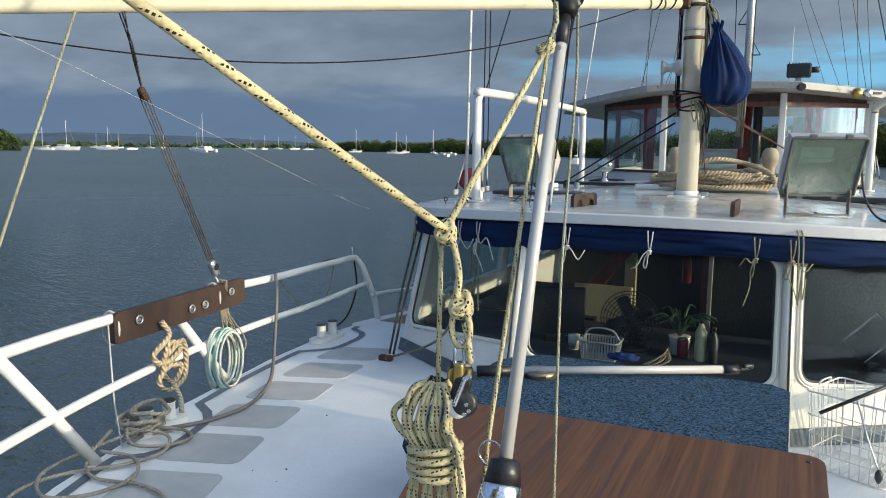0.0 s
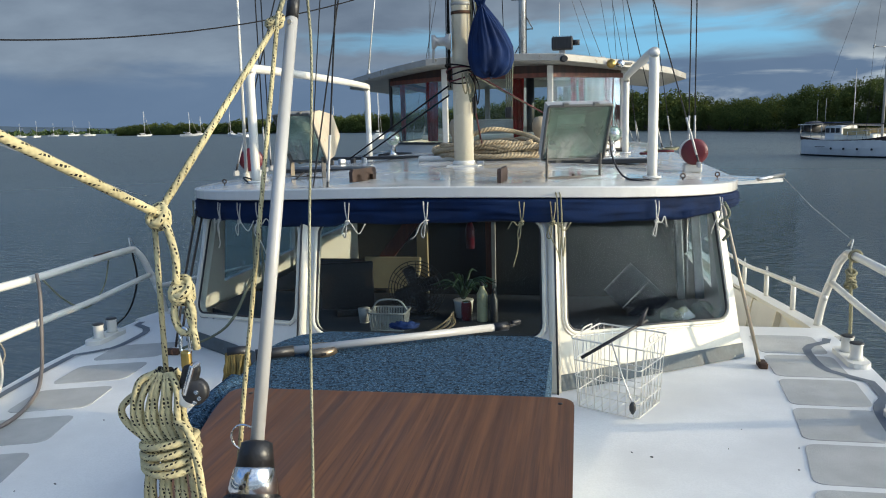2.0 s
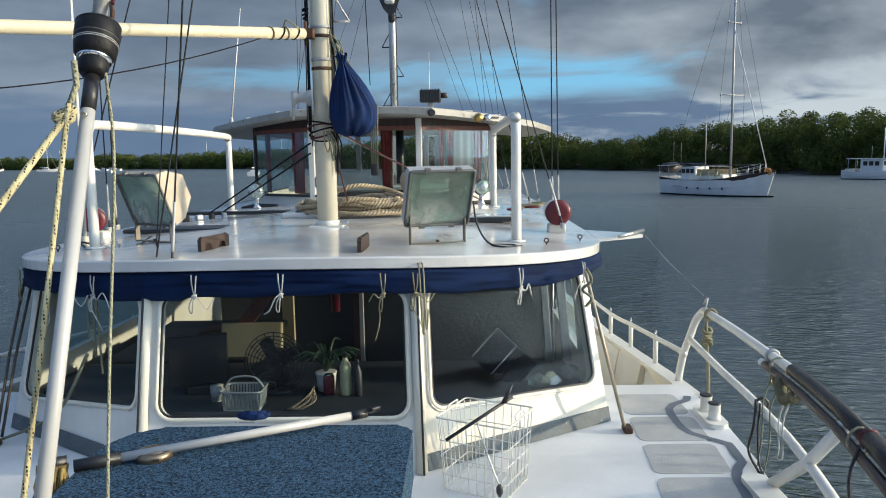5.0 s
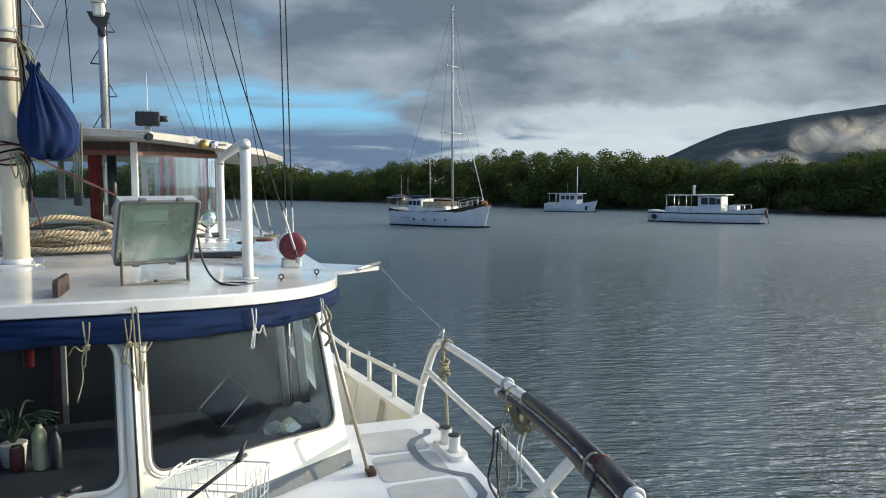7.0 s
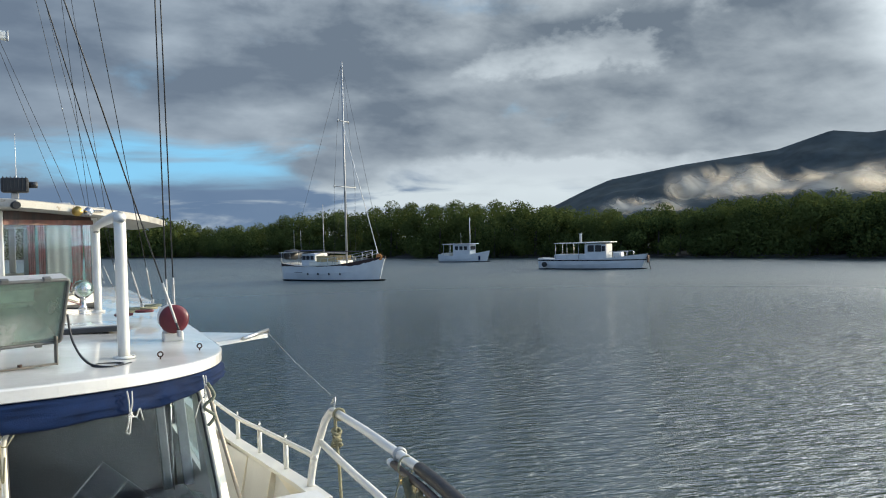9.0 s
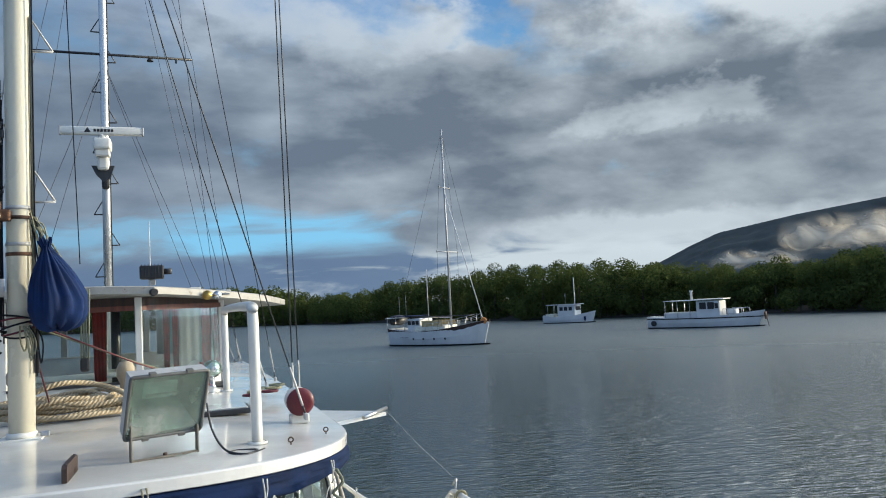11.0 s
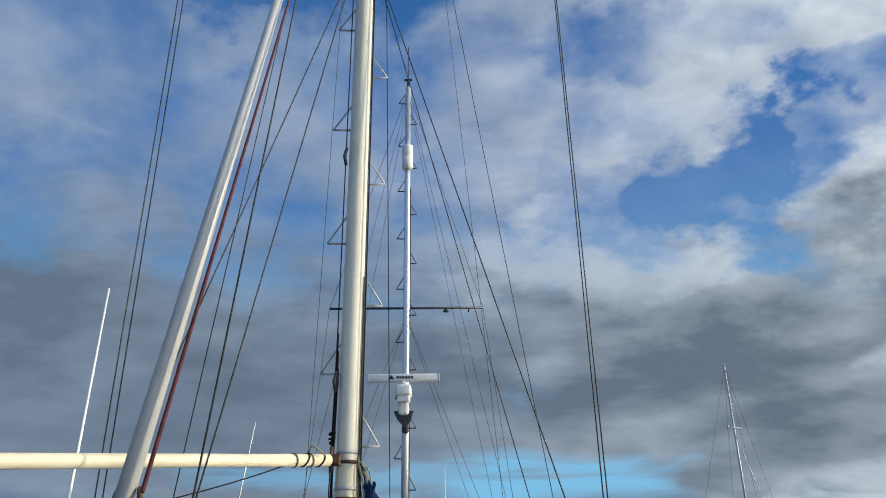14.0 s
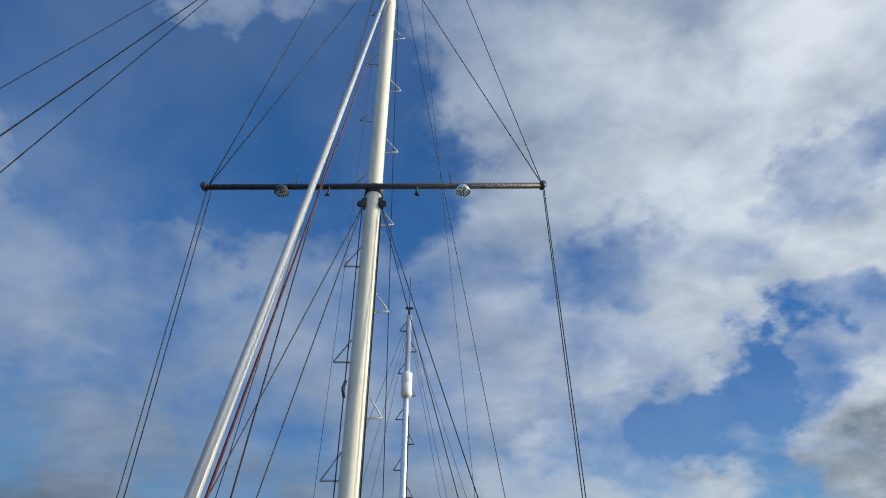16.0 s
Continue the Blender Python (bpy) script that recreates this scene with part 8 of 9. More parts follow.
stay((0.085, 5.60, 8.42), (1.63, 7.55, 3.06))
stay((0.06, 5.60, 12.8), (1.76, 7.95, 3.06), 0.0045)
stay((0.08, 5.52, 14.5), (-0.55, 4.06, 2.985), 0.0060)
stay((-0.07, 5.50, 8.42), (-0.66, 4.12, 2.985), screw=False)
stay((-0.05, 5.50, 13.0), (-0.85, 4.60, 2.99), 0.004, screw=False)
stay((0.06, 5.60, 13.2), (0.125, 7.40, 4.19), 0.005, DARKLINE, "dark halyard beside the mast", False)
for dx in (-0.10, 0.0, 0.12):
    stay((0.0 + dx * 0.2, 5.45, 16.2), (dx, -1.62, 2.35), 0.007 if dx == 0 else 0.005, screw=False)
# bowsprit to which the outer forestays run
bs = thing("bowsprit", "short white bowsprit at the stem", "bowsprit")
part("spar", tube([(0, 0.1, 1.98), (0, -1.75, 2.30)], 0.075, 12), WHITE, bs, "", True)
part("end_cap", tube([(0, -1.70, 2.29), (0, -1.78, 2.305)], 0.082, 12), STEEL, bs)


def make_mast_lines():
    """Halyards and falls made fast round the mast."""
    for n, (dx, m, r, z0, z1) in enumerate(((-0.092, DARKLINE, 0.0045, 3.7, 8.4), (0.092, DARKLINE, 0.005, 3.4, 8.3), (0.082, GREYROPE, 0.004, 3.6, 8.3))):
        tagged(obj("halyard", tube([(dx, 5.53, z0), (dx * 0.95, 5.53, z1)], r, 6), m), "dark halyard running down the mast", "halyard", "mast halyards")
    e = thing("halyard_coil", "dark red and black halyards coiled at the mast", "coiled rope")
    for k in range(5):
        pts = [(0.09 * math.cos(a) * (1 + 0.1 * k), 5.58 + 0.10 * math.sin(a), 3.66 + 0.02 * k + 0.03 * math.sin(a + k)) for a in [q * 2 * math.pi / 18 for q in range(18)]]
        part("turn", tube(pts, 0.006, 6, closed=True), REDLINE if k % 2 else DARKLINE, e)
    rnd = random.Random(3)
    for k in range(5):
        x = rnd.uniform(0.02, 0.16)
        part("loop", tube(spline([(x * 0.6, 5.48, 3.70), (x, 5.44, 3.62), (x + 0.02, 5.44, 3.52 + rnd.uniform(-0.05, 0.05)), (x + 0.03, 5.45, 3.60), (x * 0.7 + 0.02, 5.48, 3.70)], 5), 0.005, 5), (OLIVE, BRAIDGREY, DARKLINE)[k % 3], e)
    e = thing("halyard_tail", "red and grey rope tails led aft from the mast", "rope")
    for k, (ex, ey, ez) in enumerate(((1.15, 7.3, 3.10), (1.12, 7.4, 3.12), (0.06, 6.2, 3.15), (0.03, 6.3, 3.2))):
        part("strand", tube([(0.06, 5.50, 3.72 - 0.02 * k), (0.06 + (ex - 0.06) * 0.5, 5.5 + (ey - 5.5) * 0.5, (3.7 + ez) / 2 - 0.02), (ex, ey, ez)], 0.005, 6), REDLINE if k % 2 == 0 else GREYROPE, e)
    e = thing("mast_purchase", "dark blocks and falls hanging beside the mast", "tackle")
    for k in range(4):
        part("fall", tube([(0.28 + 0.018 * k, 6.0, 3.92), (0.28 + 0.014 * k, 6.0, 3.45)], 0.006, 5), GREYROPE, e)
    part("block", box((0.06, 0.03, 0.09), (0.30, 6.0, 3.42), 0.015), BLACK, e)
    part("hanger", tube([(0.30, 6.0, 3.90), (0.08, 5.66, 4.35)], 0.006, 5), GREYROPE, e)
    for a, b in (((-0.10, 5.55, 3.62), (-1.25, 6.75, 3.05)), ((-0.10, 5.55, 3.55), (-1.18, 6.9, 3.05))):
        tagged(obj("preventer_line", tube([a, b], 0.0065, 6), DARKLINE), "dark line led from the mast to the roof side", "line")
    e = thing("deck_blocks", "cluster of dark blocks and shackles at the roof side", "blocks")
    for k in range(5):
        part("block", box((0.07, 0.04, 0.05), (-1.42 + 0.07 * k, 6.35 + 0.12 * k, 3.03), 0.012, (0, 0, 30 * k)), BLACK if k % 2 else STEEL, e)
    e = thing("deck_blocks", "cluster of lines and blocks by the guard hoop", "blocks")
    for k in range(6):
        x, y = 1.42 + 0.05 * k, 6.7 + 0.18 * (k % 3)
        part("coil", tube([(x + 0.06 * math.cos(a), y + 0.05 * math.sin(a), 3.05 + 0.006 * k) for a in [q * 2 * math.pi / 14 for q in range(14)]], 0.010, 6, closed=True), (REDLINE, OLIVE, GREYROPE)[k % 3], e)


make_mast_lines()



def make_mast_clutter():
    """Dark halyards, cleats and hitches crowded on the port side of the mast about the gooseneck."""
    e = thing("halyard_bundle", "black halyards hitched in a bundle on the mast side", "rope bundle")
    rnd = random.Random(21)
    for k in range(4):
        x = -0.084 - 0.006 * k
        part("fall", tube([(x, 5.55 - 0.02 * k, 3.60 + 0.05 * k), (x + 0.004 * math.sin(k), 5.54, 4.35), (x * 0.9, 5.54, 4.95 + 0.12 * k)], 0.004, 6), DARKLINE, e)
    for k in range(3):
        z = 4.47 + 0.03 * k
        w = 0.012 + 0.010 * rnd.random()
        part("hitch", tube([(-0.098 + w * math.cos(q), 5.54 + w * math.sin(q), z + 0.008 * math.sin(q + k)) for q in [i * 2 * math.pi / 10 for i in range(10)]], 0.007, 6, closed=True), DARKLINE, e)
    c = thing("mast_cleat", "dark horn cleat bolted to the mast", "cleat", "mast cleats")
    for z in (4.86, 6.55):
        part("horn", tube([(-0.085, 5.53, z - 0.07), (-0.10, 5.52, z), (-0.085, 5.53, z + 0.07)], 0.012, 8), CHARCOAL, c)
    part("base", box((0.02, 0.03, 0.05), (-0.08, 5.54, 4.86), 0.005), CHARCOAL, c)
    h = thing("bag_cord", "khaki cords looped from the gooseneck to the bag", "cord")
    for k in range(4):
        x = 0.10 + 0.018 * k
        part("loop", tube(spline([(0.07, 5.49, 4.40 - 0.03 * k), (x, 5.47, 4.28), (x + 0.025, 5.45, 4.12 - 0.05 * k), (x + 0.005, 5.45, 4.05), (x - 0.02, 5.47, 4.22), (0.07, 5.50, 4.34)], 5), 0.0045, 5), (OLIVE, DARKLINE, BRAIDGREY, OLIVE)[k], h)


make_mast_clutter()

# topping lifts from the boom to the mast head
for _t, _z, _r in ((0.65, 15.6, 0.006), (0.60, 16.4, 0.0045), (0.705, 15.6, 0.0035)):
    stay((-0.02, 5.5, _z), tuple(BOOM_A.lerp(BOOM_B, _t)), _r, DARKLINE, "dark topping lift from boom to mast head", False)

# ---------------------------------------------------------------- lines over the foredeck


def boom_at(t):
    return BOOM_A.lerp(BOOM_B, t)


L = (BOOM_B - BOOM_A).length
tagged(obj("slack_line", tube([boom_at(0.06).lerp(boom_at(0.80), k / 24) + Vector((0, 0, -0.03 - 0.56 * 4 * (k / 24) * (1 - k / 24) * 0.5)) for k in range(25)], 0.0042, 6), DARKLINE),
       "dark slack line hanging under the boom", "line")


def make_boom_tackle():
    e = thing("boom_tackle", "wire and rope tackle from the boom to the rail", "tackle")
    p0, p1, p2 = boom_at(3.55 / L), Vector((-2.41, 2.92, 3.62)), Vector((-2.42, 3.40, 2.66))
    for k in range(3):
        part("wire_strop", tube(spline([p0 + Vector((0.02 * k, 0, -0.03)), p0.lerp(p1, 0.5) + Vector((0.012 * math.sin(k * 2), 0.01, 0)), p1], 5), 0.004, 5), OLDWIRE, e)
    part("upper_block", box((0.036, 0.04, 0.075), tuple(p1), 0.012, (30, 0, 0)), RUST, e, "rusty upper block")
    for k in range(4):
        o = Vector((0.012 * (k - 1.5), 0.010 * (k - 1.5), 0))
        part("fall", tube([p1 + o, p2 + o * 0.7], 0.0034, 6), OLDWIRE, e)
    part("lower_block", box((0.045, 0.05, 0.11), tuple(p2 + Vector((0, 0.01, -0.03))), 0.018, (28, 0, 0)), STEEL, e, "silver cheeked lower block")
    part("block_sheave", lathe([(0.022, -0.026), (0.022, 0.026)], 14, tuple(p2 + Vector((0, 0.01, -0.02))), (1, 0, 0)), CHROME, e)
    part("shackle", tube(spline([p2 + Vector((0, 0.02, -0.08)), p2 + Vector((0.015, 0.03, -0.12)), p2 + Vector((0, 0.04, -0.15))], 4), 0.006, 6), STEEL, e)
    for k in range(9):
        part("rope_tail", tube(spline([p2 + Vector((0.01 * k, 0.03, -0.10)), p2 + Vector((0.02, 0.04 + 0.008 * k, -0.30)), p2 + Vector((0.03 + 0.010 * k, 0.06 + 0.035 * (k % 4), -0.50)), p2 + Vector((0.02, 0.10 + 0.01 * k, -0.66))], 5), 0.0045, 6), (OLIVE, OLDROPE, LAIDROPE)[k % 3], e)
    tagged(obj("boom_guy", tube([boom_at(0.67), (-2.30, 2.234, 3.455), (-2.20, 1.95, 2.958), (-2.10, 1.68, 2.54)], 0.007, 6), BRAIDGREY), "grey-green line from the boom to the rail", "line")
    tagged(obj("fishing_line", tube([(-2.02, 0.90, 4.095), (-2.263, 2.40, 3.70), (-2.78, 5.60, 2.858), (-2.82, 5.9, 2.80)], 0.0012, 4), WHITECORD), "thin pale line stretched to the rail end", "line")


make_boom_tackle()


def make_plank():
    e = thing("lashed_plank", "dark stained timber plank lashed to the top rail", "plank")
    a, b = Vector((-2.28, 2.56, 2.47)), Vector((-2.405, 3.62, 2.45))
    d = (b - a).normalized()
    turn = math.degrees(math.atan2(d.y, d.x))
    m = Matrix.Translation((a + b) / 2) @ pose(0, 0, 0, 0, 0, turn)
    bm = prism(round_rect(-0.56, -0.078, 0.56, 0.078, 0.030), -0.020, 0.020, m=m @ Matrix.Rotation(radians(90), 4, "X"))
    part("board", bm, HANDLEWOOD, e)
    for t in (-0.40, 0.02, 0.14, 0.40):
        c = m @ Vector((t, -0.030, 0.02 if abs(t) > 0.2 else -0.01))
        part("ring_bolt", tube([c + Vector((0.004, 0.020 * math.cos(k), 0.020 * math.sin(k))) for k in [q * 2 * math.pi / 12 for q in range(12)]], 0.005, 6, closed=True), STEEL, e)
        part("washer", lathe([(0.010, 0), (0.010, 0.004)], 12, tuple(c), tuple(m.to_3x3() @ Vector((0, -1, 0)))), STEEL, e)
    for t in (-0.53, 0.30):
        part("lashing", tube([m @ Vector((t, 0.05 * math.cos(k) + 0.03, 0.085 * math.sin(k))) for k in [q * 2 * math.pi / 12 for q in range(12)]], 0.007, 6, closed=True), WHITECORD, e)
    # laid rope knotted and hanging from the plank
    r = thing("knotted_rope", "frayed tan laid rope knotted on the rail", "rope")
    c = Vector((-2.265, 2.84, 2.38))
    part("loop", tube(spline([c + Vector((0, 0, 0.06)), c + Vector((0.02, 0.03, -0.02)), c + Vector((0.03, -0.09, -0.10)), c + Vector((0.03, -0.02, -0.16)), c + Vector((0.04, 0.09, -0.10)), c + Vector((0.03, 0.02, -0.06)),
                              c + Vector((0.03, -0.03, -0.20)), c + Vector((0.02, 0.05, -0.28)), c + Vector((0.03, 0.10, -0.20)), c + Vector((0.03, 0.02, -0.18))], 7), 0.015, 8), LAIDROPE, r)
    part("loop", tube(spline([c + Vector((0.03, 0.0, -0.12)), c + Vector((0.05, 0.10, -0.06)), c + Vector((0.04, 0.11, -0.26)), c + Vector((0.03, 0.0, -0.31)), c + Vector((0.03, -0.06, -0.24)), c + Vector((0.03, 0.03, -0.17))], 7), 0.014, 8), LAIDROPE, r)
    part("tail", tube(spline([c + Vector((0.03, 0.02, -0.26)), c + Vector((0.05, 0.06, -0.36)), c + Vector((0.10, 0.02, -0.43))], 6), 0.014, 8), OLDROPE, r)
    # hose coil
    h = thing("hose_coil", "pale green hose coiled over the rail", "hose")
    c = Vector((-2.34, 3.36, 2.09))
    for k in range(7):
        part("turn", tube([c + Vector((0.012 * k - 0.02, (0.10 + 0.008 * (k % 3)) * math.cos(a) + 0.006 * k, (0.19 - 0.012 * (k % 4)) * math.sin(a))) for a in [q * 2 * math.pi / 26 for q in range(26)]], 0.0075, 7, closed=True), GREENCORD if k % 3 else WHITECORD, h)
    # post-like line from rail to deck, running on along the deck
    l = thing("grey_hose", "grey-brown hose led from the rail along the deck", "hose")
    part("hose", tube(spline([(-2.50, 4.10, 2.49), (-2.46, 4.06, 2.35), (-2.40, 3.95, 2.05), (-2.30, 3.80, 1.95), (-2.10, 3.50, 1.935), (-1.96, 3.15, 1.935), (-2.0, 2.85, 1.935), (-2.12, 2.62, 1.94), (-2.10, 2.45, 1.945)], 8), 0.011, 8), mat("grey_brown_hose", (0.16, 0.14, 0.13), 0.6), l)


make_plank()


def make_deck_rope():
    e = thing("mooring_rope", "grey-tan mooring rope heaped loosely on the deck", "rope")
    rnd = random.Random(21)
    for k in range(5):
        cx, cy = -2.19 + 0.03 * rnd.uniform(-1, 1), 2.62 + 0.05 * rnd.uniform(-1, 1)
        pts = [(cx + (0.09 + 0.02 * rnd.random()) * math.cos(a), cy + (0.08 + 0.03 * rnd.random()) * math.sin(a), DECK + 0.02 + 0.024 * k + 0.012 * math.sin(2 * a + k)) for a in [q * 2 * math.pi / 16 for q in range(16)]]
        part("turn", tube(spline(pts, 2, True), 0.011, 7, closed=True), OLDROPE, e)
    for ctrl in ([(-2.05, 2.6, 2.0), (-1.92, 2.72, 1.95), (-1.80, 2.58, 1.94), (-1.84, 2.40, 1.94), (-2.0, 2.20, 1.94), (-2.02, 2.0, 1.94), (-1.9, 1.88, 1.94), (-1.7, 1.95, 1.94)],
                 [(-2.1, 2.55, 2.0), (-2.02, 2.35, 1.95), (-1.85, 2.24, 1.94), (-1.62, 2.28, 1.94), (-1.45, 2.24, 1.94), (-1.3, 2.12, 1.94), (-1.25, 1.95, 1.94)],
                 [(-2.0, 2.7, 1.99), (-2.1, 2.4, 1.95), (-2.06, 2.15, 1.95), (-1.88, 2.02, 1.945), (-1.72, 2.12, 1.945), (-1.7, 2.32, 1.945), (-1.85, 2.45, 1.95), (-2.0, 2.4, 1.97)],
                 [(-2.1, 2.65, 2.02), (-1.98, 2.55, 1.96), (-1.86, 2.62, 1.94), (-1.80, 2.75, 1.94), (-1.9, 2.82, 1.94), (-2.05, 2.75, 1.96)]):
        part("loop", tube(spline([(x - 0.09, y - 0.12, z) for x, y, z in ctrl], 8), 0.0085, 7), OLDROPE, e)


make_deck_rope()


def make_preventer():
    """Braided line: fork, tail knots, block and the hank that hangs from them."""
    e = thing("braided_line", "cream braided line with black flecks, forked and knotted", "rope")
    Y = Vector((0.130, 1.22, 3.21))
    knot_top = Vector((0.115, 1.83, 3.60))
    part("standing_part", tube(spline([Y, Y + Vector((-0.045, -0.32, 0.155)), (0.02, 0.56, 3.545), (-0.06, 0.0, 3.83), (-0.12, -0.62, 4.10)], 8), 0.0078, 10), BRAID, e, "thick part running overhead", True)
    part("upper_part", tube([Y, Y.lerp(knot_top, 0.5), knot_top], 0.0068, 10), BRAID, e, "", True)
    for k in range(3):
        a0 = k * 1.1
        part("fork_knot", tube([Y + Vector((0.012 * math.cos(a), 0.011 * math.sin(a + a0), 0.014 * math.sin(a) - 0.005 * k)) for a in [q * 2 * math.pi / 14 for q in range(14)]], 0.0072, 8, closed=True), BRAID, e)
        part("top_knot", tube([knot_top + Vector((0.016 * math.cos(a), 0.012 * math.sin(a + a0), 0.009 * math.sin(a + a0) + 0.006 * k)) for a in [q * 2 * math.pi / 14 for q in range(14)]], 0.0072, 8, closed=True), BRAID, e)
    part("top_tail", tube([knot_top, knot_top + Vector((0.02, 0.02, 0.07)), (0.128, 1.86, 3.72)], 0.0068, 8), BRAIDGREY, e)
    part("long_fall", tube([knot_top + Vector((0.01, 0.0, 0.03)), (0.11, 1.70, 3.2), (0.10, 1.55, 2.75), (0.10, 1.50, 2.60)], 0.0058, 8), BRAID, e, "", True)
    # two parts below the fork
    part("left_fall", tube([Y + Vector((-0.008, 0, -0.01)), (0.120, 1.22, 3.08), (0.118, 1.22, 2.90)], 0.0050, 8), BRAID, e, "", True)
    part("right_fall", tube(spline([Y + Vector((0.006, 0, -0.01)), (0.150, 1.215, 3.18), (0.162, 1.21, 3.13), (0.158, 1.21, 3.09)], 6), 0.0066, 8), BRAID, e, "", True)
    kc = Vector((0.165, 1.215, 3.075))
    for k in range(3):
        part("tail_knot", tube([kc + Vector((0.014 * math.cos(a), 0.011 * math.sin(a + k), 0.014 * math.sin(a) - 0.008 * (k - 1))) for a in [q * 2 * math.pi / 14 for q in range(14)]], 0.0070, 8, closed=True), BRAID, e)
    part("eye", tube(spline([kc + Vector((-0.012, 0, -0.01)), kc + Vector((-0.018, 0, -0.045)), kc + Vector((-0.008, 0, -0.072)), kc + Vector((0.012, 0, -0.072)), kc + Vector((0.018, 0, -0.04)), kc + Vector((0.010, 0, -0.005))], 6), 0.0066, 8), BRAID, e, "", True)
    part("tail", tube(spline([kc + Vector((0.008, 0, -0.03)), kc + Vector((0.016, 0, -0.07)), kc + Vector((0.020, 0, -0.105))], 4), 0.0066, 8), BRAID, e, "", True)
    # block
    b = thing("snatch_block", "black and steel pulley block hanging from the line", "pulley")
    sh = Vector((0.163, 1.215, 2.985))
    part("shackle", tube(spline([sh + Vector((-0.008, 0, 0.012)), sh + Vector((0, 0, 0.024)), sh + Vector((0.008, 0, 0.012)), sh + Vector((0.008, 0, -0.02)), sh + Vector((-0.008, 0, -0.02)), sh + Vector((-0.008, 0, 0.012))], 4), 0.0035, 6), CHROME, b)
    part("snap", box((0.018, 0.014, 0.035), tuple(sh + Vector((0.0, 0, -0.035))), 0.005), mat("brass", (0.55, 0.38, 0.12), 0.3, 1.0), b, "brass swivel")
    c = Vector((0.174, 1.215, 2.892))
    part("cheek", lathe([(0.020, -0.011), (0.025, -0.005), (0.025, 0.005), (0.020, 0.011)], 24, tuple(c), (0.25, -1, 0.1)), BLACK, b, "", True)
    part("cheek", box((0.034, 0.019, 0.060), tuple(c + Vector((-0.008, 0, 0.024))), 0.010, (0, 18, 0)), BLACK, b)
    part("strap", box((0.010, 0.028, 0.062), tuple(c + Vector((-0.004, -0.002, 0.024))), 0.004, (0, 20, 0)), CHROME, b, "steel side strap")
    part("sheave", lathe([(0.017, -0.004), (0.0195, 0), (0.017, 0.004)], 24, tuple(c + Vector((-0.010, -0.010, -0.008))), (0.25, -1, 0.1)), WHITE, b, "white sheave", True)
    for dx, dz in ((0.011, 0.004), (0.007, -0.015), (0.016, -0.007)):
        part("rivet", lathe([(0.004, 0), (0.004, 0.003)], 8, tuple(c + Vector((dx, -0.015, dz))), (0.25, -1, 0.1)), CHROME, b)
    # hank
    h = thing("rope_hank", "hank of cream braided line with black flecks", "rope")
    rnd = random.Random(8)
    for k in range(11):
        u = k / 10 - 0.5
        dep = 0.024 * math.cos(k * 2.1)
        x0 = 0.108 + u * 0.075
        part("strand", tube(spline([(x0 + 0.02, 1.22 + dep, 2.77), (x0 - 0.012 + u * 0.02, 1.215 + dep, 2.83), (0.105 + u * 0.085, 1.215 + dep, 2.885 + 0.02 * rnd.random()), (0.116 + u * 0.03, 1.22 + dep * 0.5, 2.925)], 6), 0.0066, 8), BRAID, h, "", True)
        part("strand", tube(spline([(x0 + 0.012, 1.22 + dep, 2.785), (x0 + u * 0.03, 1.22 + dep, 2.70), (x0 + u * 0.035 + 0.004, 1.22 + dep, 2.60), (x0 + u * 0.02 + 0.004, 1.22 + dep, 2.475)], 6), 0.0066, 8), BRAID, h, "", True)
    part("strand", tube(spline([(0.085, 1.21, 2.79), (0.045, 1.205, 2.825), (0.032, 1.205, 2.855), (0.055, 1.21, 2.88), (0.10, 1.215, 2.90)], 6), 0.0066, 8), BRAID, h, "", True)
    part("strand", tube(spline([(0.14, 1.20, 2.84), (0.165, 1.195, 2.825), (0.178, 1.195, 2.77), (0.182, 1.20, 2.68), (0.186, 1.20, 2.47)], 6), 0.0066, 8), BRAID, h, "", True)
    for k in range(4):
        part("wrap", tube([(0.113 + 0.050 * math.cos(a), 1.22 + 0.040 * math.sin(a), 2.752 + 0.0145 * k + 0.008 * math.sin(a + 0.6 * k)) for a in [q * 2 * math.pi / 20 for q in range(20)]], 0.0070, 8, closed=True), BRAID, h, "", True)
    # greenish line that hangs from the drum
    g = thing("drop_line", "thin grey-green line hanging from the furler", "line")
    part("line", tube(spline([(0.175, 1.90, 3.70), (0.17, 1.92, 3.50), (0.182, 1.80, 3.05), (0.25, 1.56, 2.55), (0.262, 1.50, 2.47)], 8), 0.0036, 8), BRAIDGREY, g)
    part("end_knot", lathe([(0.008, 0), (0.016, 0.012), (0.014, 0.03), (0.006, 0.04)], 10, (0.262, 1.50, 2.448)), OLIVE, g)


make_preventer()


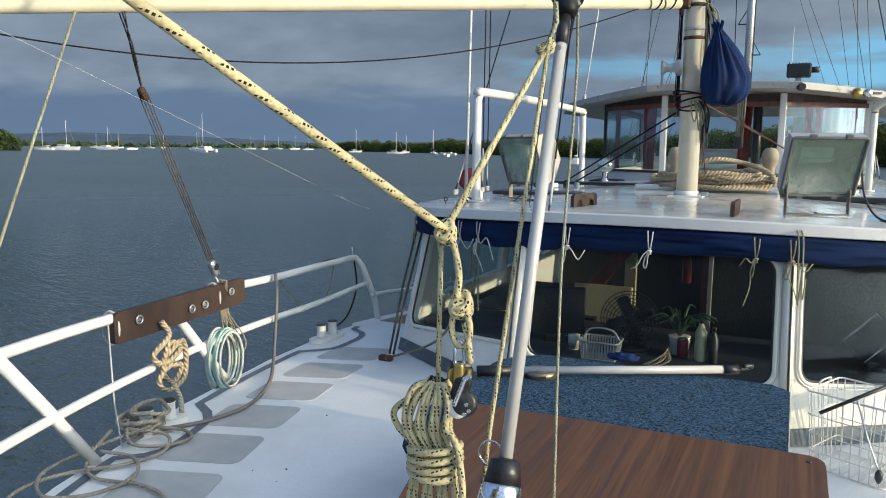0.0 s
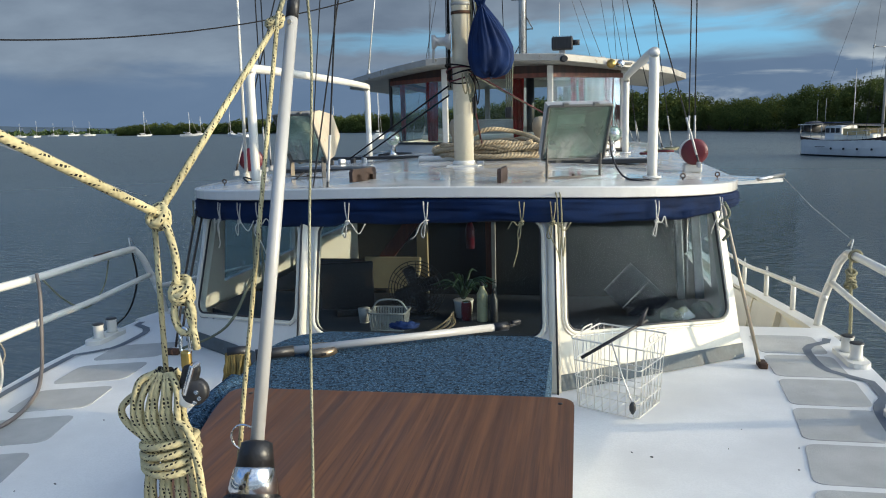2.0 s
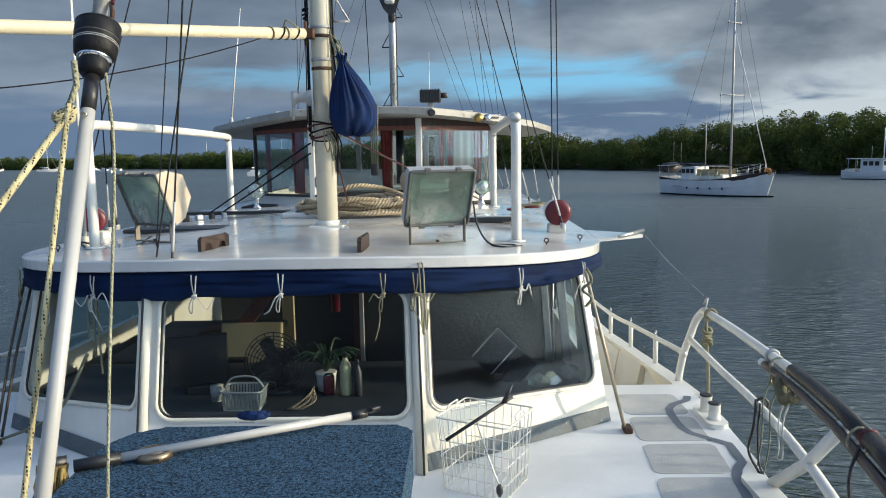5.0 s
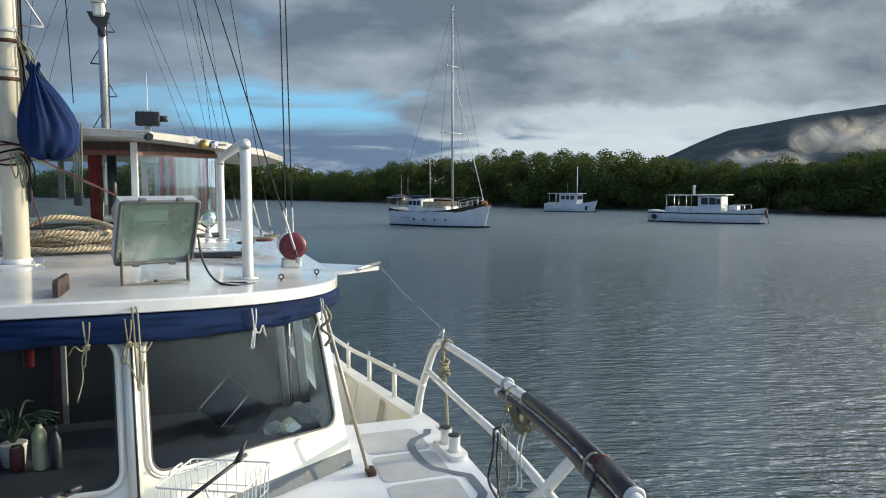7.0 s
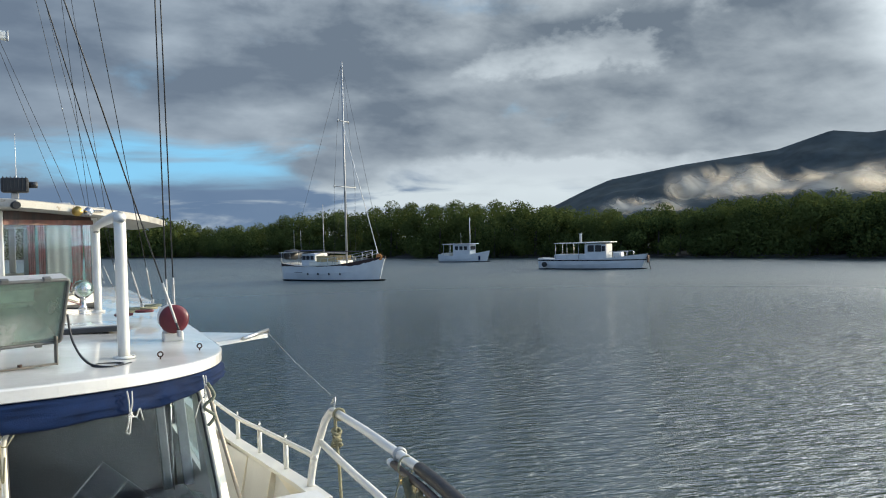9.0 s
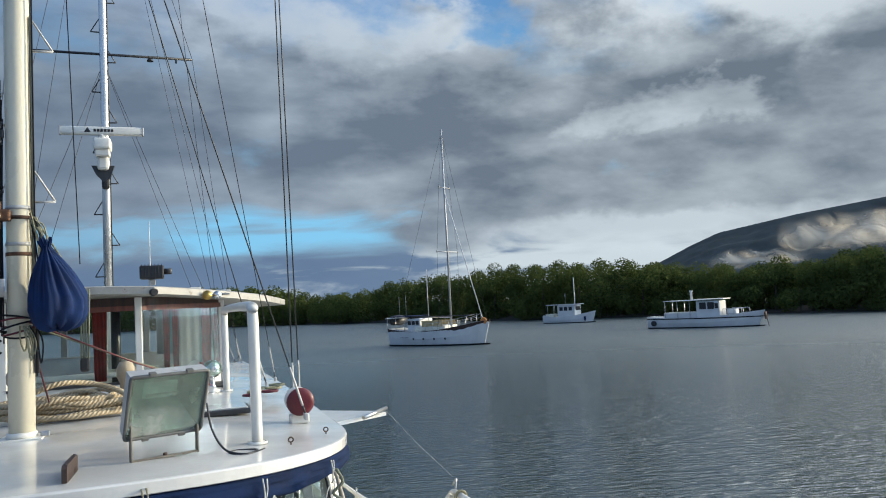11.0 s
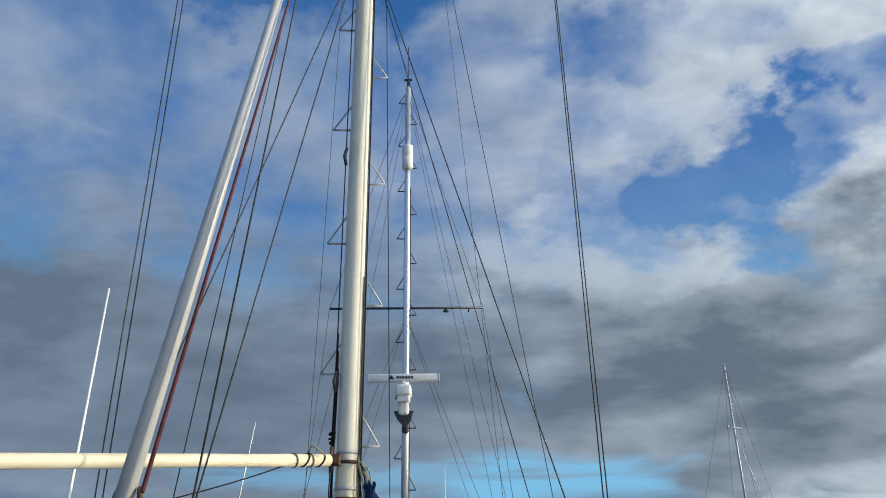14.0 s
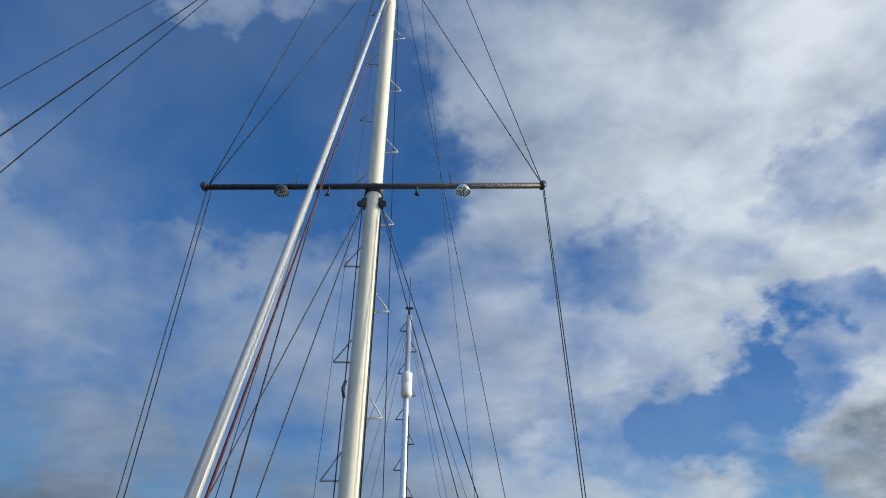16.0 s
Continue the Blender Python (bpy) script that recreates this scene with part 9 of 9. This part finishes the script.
def make_right_rail_gear():
    def rp(y, h=0.56):
        return rail_point(1, y, h)
    w = thing("leather_wrap", "black leather chafe wrap on the top rail", "wrap")
    part("sleeve", tube([rp(y) for y in (3.78, 3.5, 3.15, 2.80)], 0.031, 14), BROWNWRAP, w, "", True)
    part("sleeve", tube([rp(y) for y in (2.80, 2.65, 2.50)], 0.035, 14), BROWNWRAP, w, "", True)
    part("tie", tube([rp(2.80) + Vector((0.035 * math.cos(q), 0.01 * math.sin(3 * q), 0.035 * math.sin(q))) for q in [i * 2 * math.pi / 14 for i in range(14)]], 0.006, 6, closed=True), DULLRED, w, "dull red cloth tie")
    p = thing("spare_pole", "dark brown pole with a white end lashed to the rail", "pole")
    off = Vector((-0.040, 0, -0.044))
    a, b = rp(4.08) + off, rp(2.0) + off
    part("shaft", tube([rp(y) + off for y in (4.08, 3.6, 3.1, 2.5, 2.0)], 0.019, 12), BROWNPOLE, p, "", True)
    part("end_cap", tube([a + Vector((0.005, 0.05, 0)), a], 0.020, 12), WHITE, p, "white end cap")
    for t in (0.08, 0.60, 0.92):
        q = rp(4.08 - 2.08 * t) + off
        part("lashing", tube([q + Vector((0.043 * math.cos(k) + 0.020, 0.01, 0.052 * math.sin(k) + 0.022)) for k in [i * 2 * math.pi / 14 for i in range(14)]], 0.005, 6, closed=True), BRAIDGREY, p, "cord lashing")
    for y in (4.08, 2.48):
        c = thing("rail_clamp", "grey metal ring clamp on the top rail", "clamp", "rail clamps")
        part("ring", tube([rp(y) + Vector((0.032 * math.cos(k), 0, 0.032 * math.sin(k))) for k in [i * 2 * math.pi / 16 for i in range(16)]], 0.010, 6, closed=True), GREYMETAL, c)
        part("lug", box((0.02, 0.03, 0.05), tuple(rp(y) + Vector((-0.01, 0, -0.05))), 0.004), GREYMETAL, c)
    r = thing("knotted_rope", "khaki rope knotted on the rail end and led to the bollard", "rope")
    t = rp(5.12)
    part("turn", tube([t + Vector((0.037 * math.cos(k), 0.01, 0.037 * math.sin(k))) for k in [i * 2 * math.pi / 14 for i in range(14)]], 0.009, 6, closed=True), OLIVE, r)
    part("hanging_part", tube(spline([t + Vector((-0.03, 0, -0.02)), t + Vector((-0.035, -0.02, -0.12)), t + Vector((-0.03, -0.05, -0.30)), t + Vector((-0.05, -0.14, -0.55))], 6), 0.011, 8), OLIVE, r)
    for k in range(5):
        c = t + Vector((-0.03, -0.02, -0.10 - 0.022 * k))
        part("knot", tube([c + Vector((0.028 * math.cos(i), 0.020 * math.sin(i + k), 0.016 * math.sin(i))) for i in [q * 2 * math.pi / 12 for q in range(12)]], 0.010, 7, closed=True), OLIVE, r)
    for n, (y, dy, z, m, rr) in enumerate(((4.05, -0.10, 0.40, BLACK, 0.007), (3.98, -0.02, 0.44, BLACK, 0.006))):
        q = rp(y, 0.29)
        tagged(obj("black_strap", tube(spline([q + Vector((-0.03, 0, 0.03)), q + Vector((-0.05, -0.03, -0.1)), q + Vector((-0.06, -0.10 - dy, -0.25)), q + Vector((-0.10, -0.25, -0.27 + 0.01 * n))], 6), rr, 6), m), "black cord looped on the middle rail", "cord", "rail cords")
    e = thing("hanging_lashings", "thin cords and rings hanging under the rail", "cords")
    part("turn", tube([rp(4.05, 0.29) + Vector((0.033 * math.cos(k), 0, 0.033 * math.sin(k))) for k in [i * 2 * math.pi / 12 for i in range(12)]], 0.008, 6, closed=True), BLACK, e)
    for k, (y, l) in enumerate(((3.92, 0.55), (3.80, 0.50), (3.66, 0.34), (3.60, 0.32))):
        q = rp(y) + Vector((-0.05, 0, -0.06))
        part("cord", tube(spline([q, q + Vector((-0.03, 0.03, -0.15)), q + Vector((-0.05, -0.02, -0.30)), q + Vector((-0.06, 0.02, -l))], 5), 0.004, 5), GREYROPE if k < 2 else WHITECORD, e)
        part("ring", tube([q + Vector((0.0, 0.018 * math.cos(i), -0.02 + 0.024 * math.sin(i))) for i in [q2 * 2 * math.pi / 12 for q2 in range(12)]], 0.006, 6, closed=True), STEEL if k % 2 else mat("tarnished_brass", (0.35, 0.27, 0.12), 0.4, 0.9), e)
    part("hanging_net", tube(spline([rp(3.8) + Vector((-0.06, 0, -0.05)), rp(3.7) + Vector((-0.06, 0, -0.12)), rp(3.58) + Vector((-0.05, 0, -0.07))], 5), 0.03, 8), mat("olive_net", (0.12, 0.11, 0.06), 0.9, bump=0.8), e)
    tagged(obj("rail_end_line", tube([(2.46, 6.50, 2.86), (2.56, 6.0, 2.66), rp(5.28) + Vector((0, 0, 0.10))], 0.003, 4), WHITECORD), "thin pale line from the platform tip to the rail", "line")
    c = tagged(obj("loose_cord", tube(spline([rp(2.75) + Vector((-0.05, 0, 0)), rp(2.72) + Vector((-0.09, 0, -0.12)), rp(2.7) + Vector((-0.07, 0.0, -0.30)), rp(2.6) + Vector((-0.1, 0, -0.5))], 6), 0.006, 6), BLACK), "black cord hanging from the rail wrap", "cord", "rail cords")


make_right_rail_gear()


def make_left_rail_cords():
    e = thing("looped_lashing", "grey cord looped along the rail end", "cords")
    part("cord", tube(spline([rail_point(-1, 4.95, 0.54), rail_point(-1, 4.8, 0.34), rail_point(-1, 4.55, 0.24), rail_point(-1, 4.35, 0.36), rail_point(-1, 4.2, 0.56)], 6), 0.006, 6), GREYROPE, e)
    part("cord", tube(spline([rail_point(-1, 5.25, 0.56), rail_point(-1, 5.2, 0.3), rail_point(-1, 5.0, 0.1), rail_point(-1, 4.75, 0.03)], 6), 0.007, 6), DARKLINE, e)
    part("cord", tube([rail_point(-1, 2.52, 0.54), rail_point(-1, 2.46, 0.2), rail_point(-1, 2.44, -0.3)], 0.004, 5), WHITECORD, e)
    part("chips", tube([rail_point(-1, y, 0.592) for y in (5.0, 4.9, 4.8)], 0.006, 5), RUST, e, "rust patches on the rail")
    # grit and droppings on the deck
    rnd = random.Random(33)
    bm = bmesh.new()
    for _ in range(46):
        x, y = rnd.uniform(-1.7, 2.0), rnd.uniform(1.6, 4.3)
        if abs(x) < 0.95 and y > 1.0:
            continue
        if y > 3.85 and abs(x) < 1.85:
            continue
        s = rnd.uniform(0.002, 0.007)
        box((s * rnd.uniform(1, 2.2), s, 0.003), (x, y, DECK + 0.0015), 0, (0, 0, rnd.uniform(0, 180)), bm=bm)
    tagged(obj("deck_grit", bm, CHARCOAL), "dark specks of grit on the deck", "grit", kind="stuff")


make_left_rail_cords()
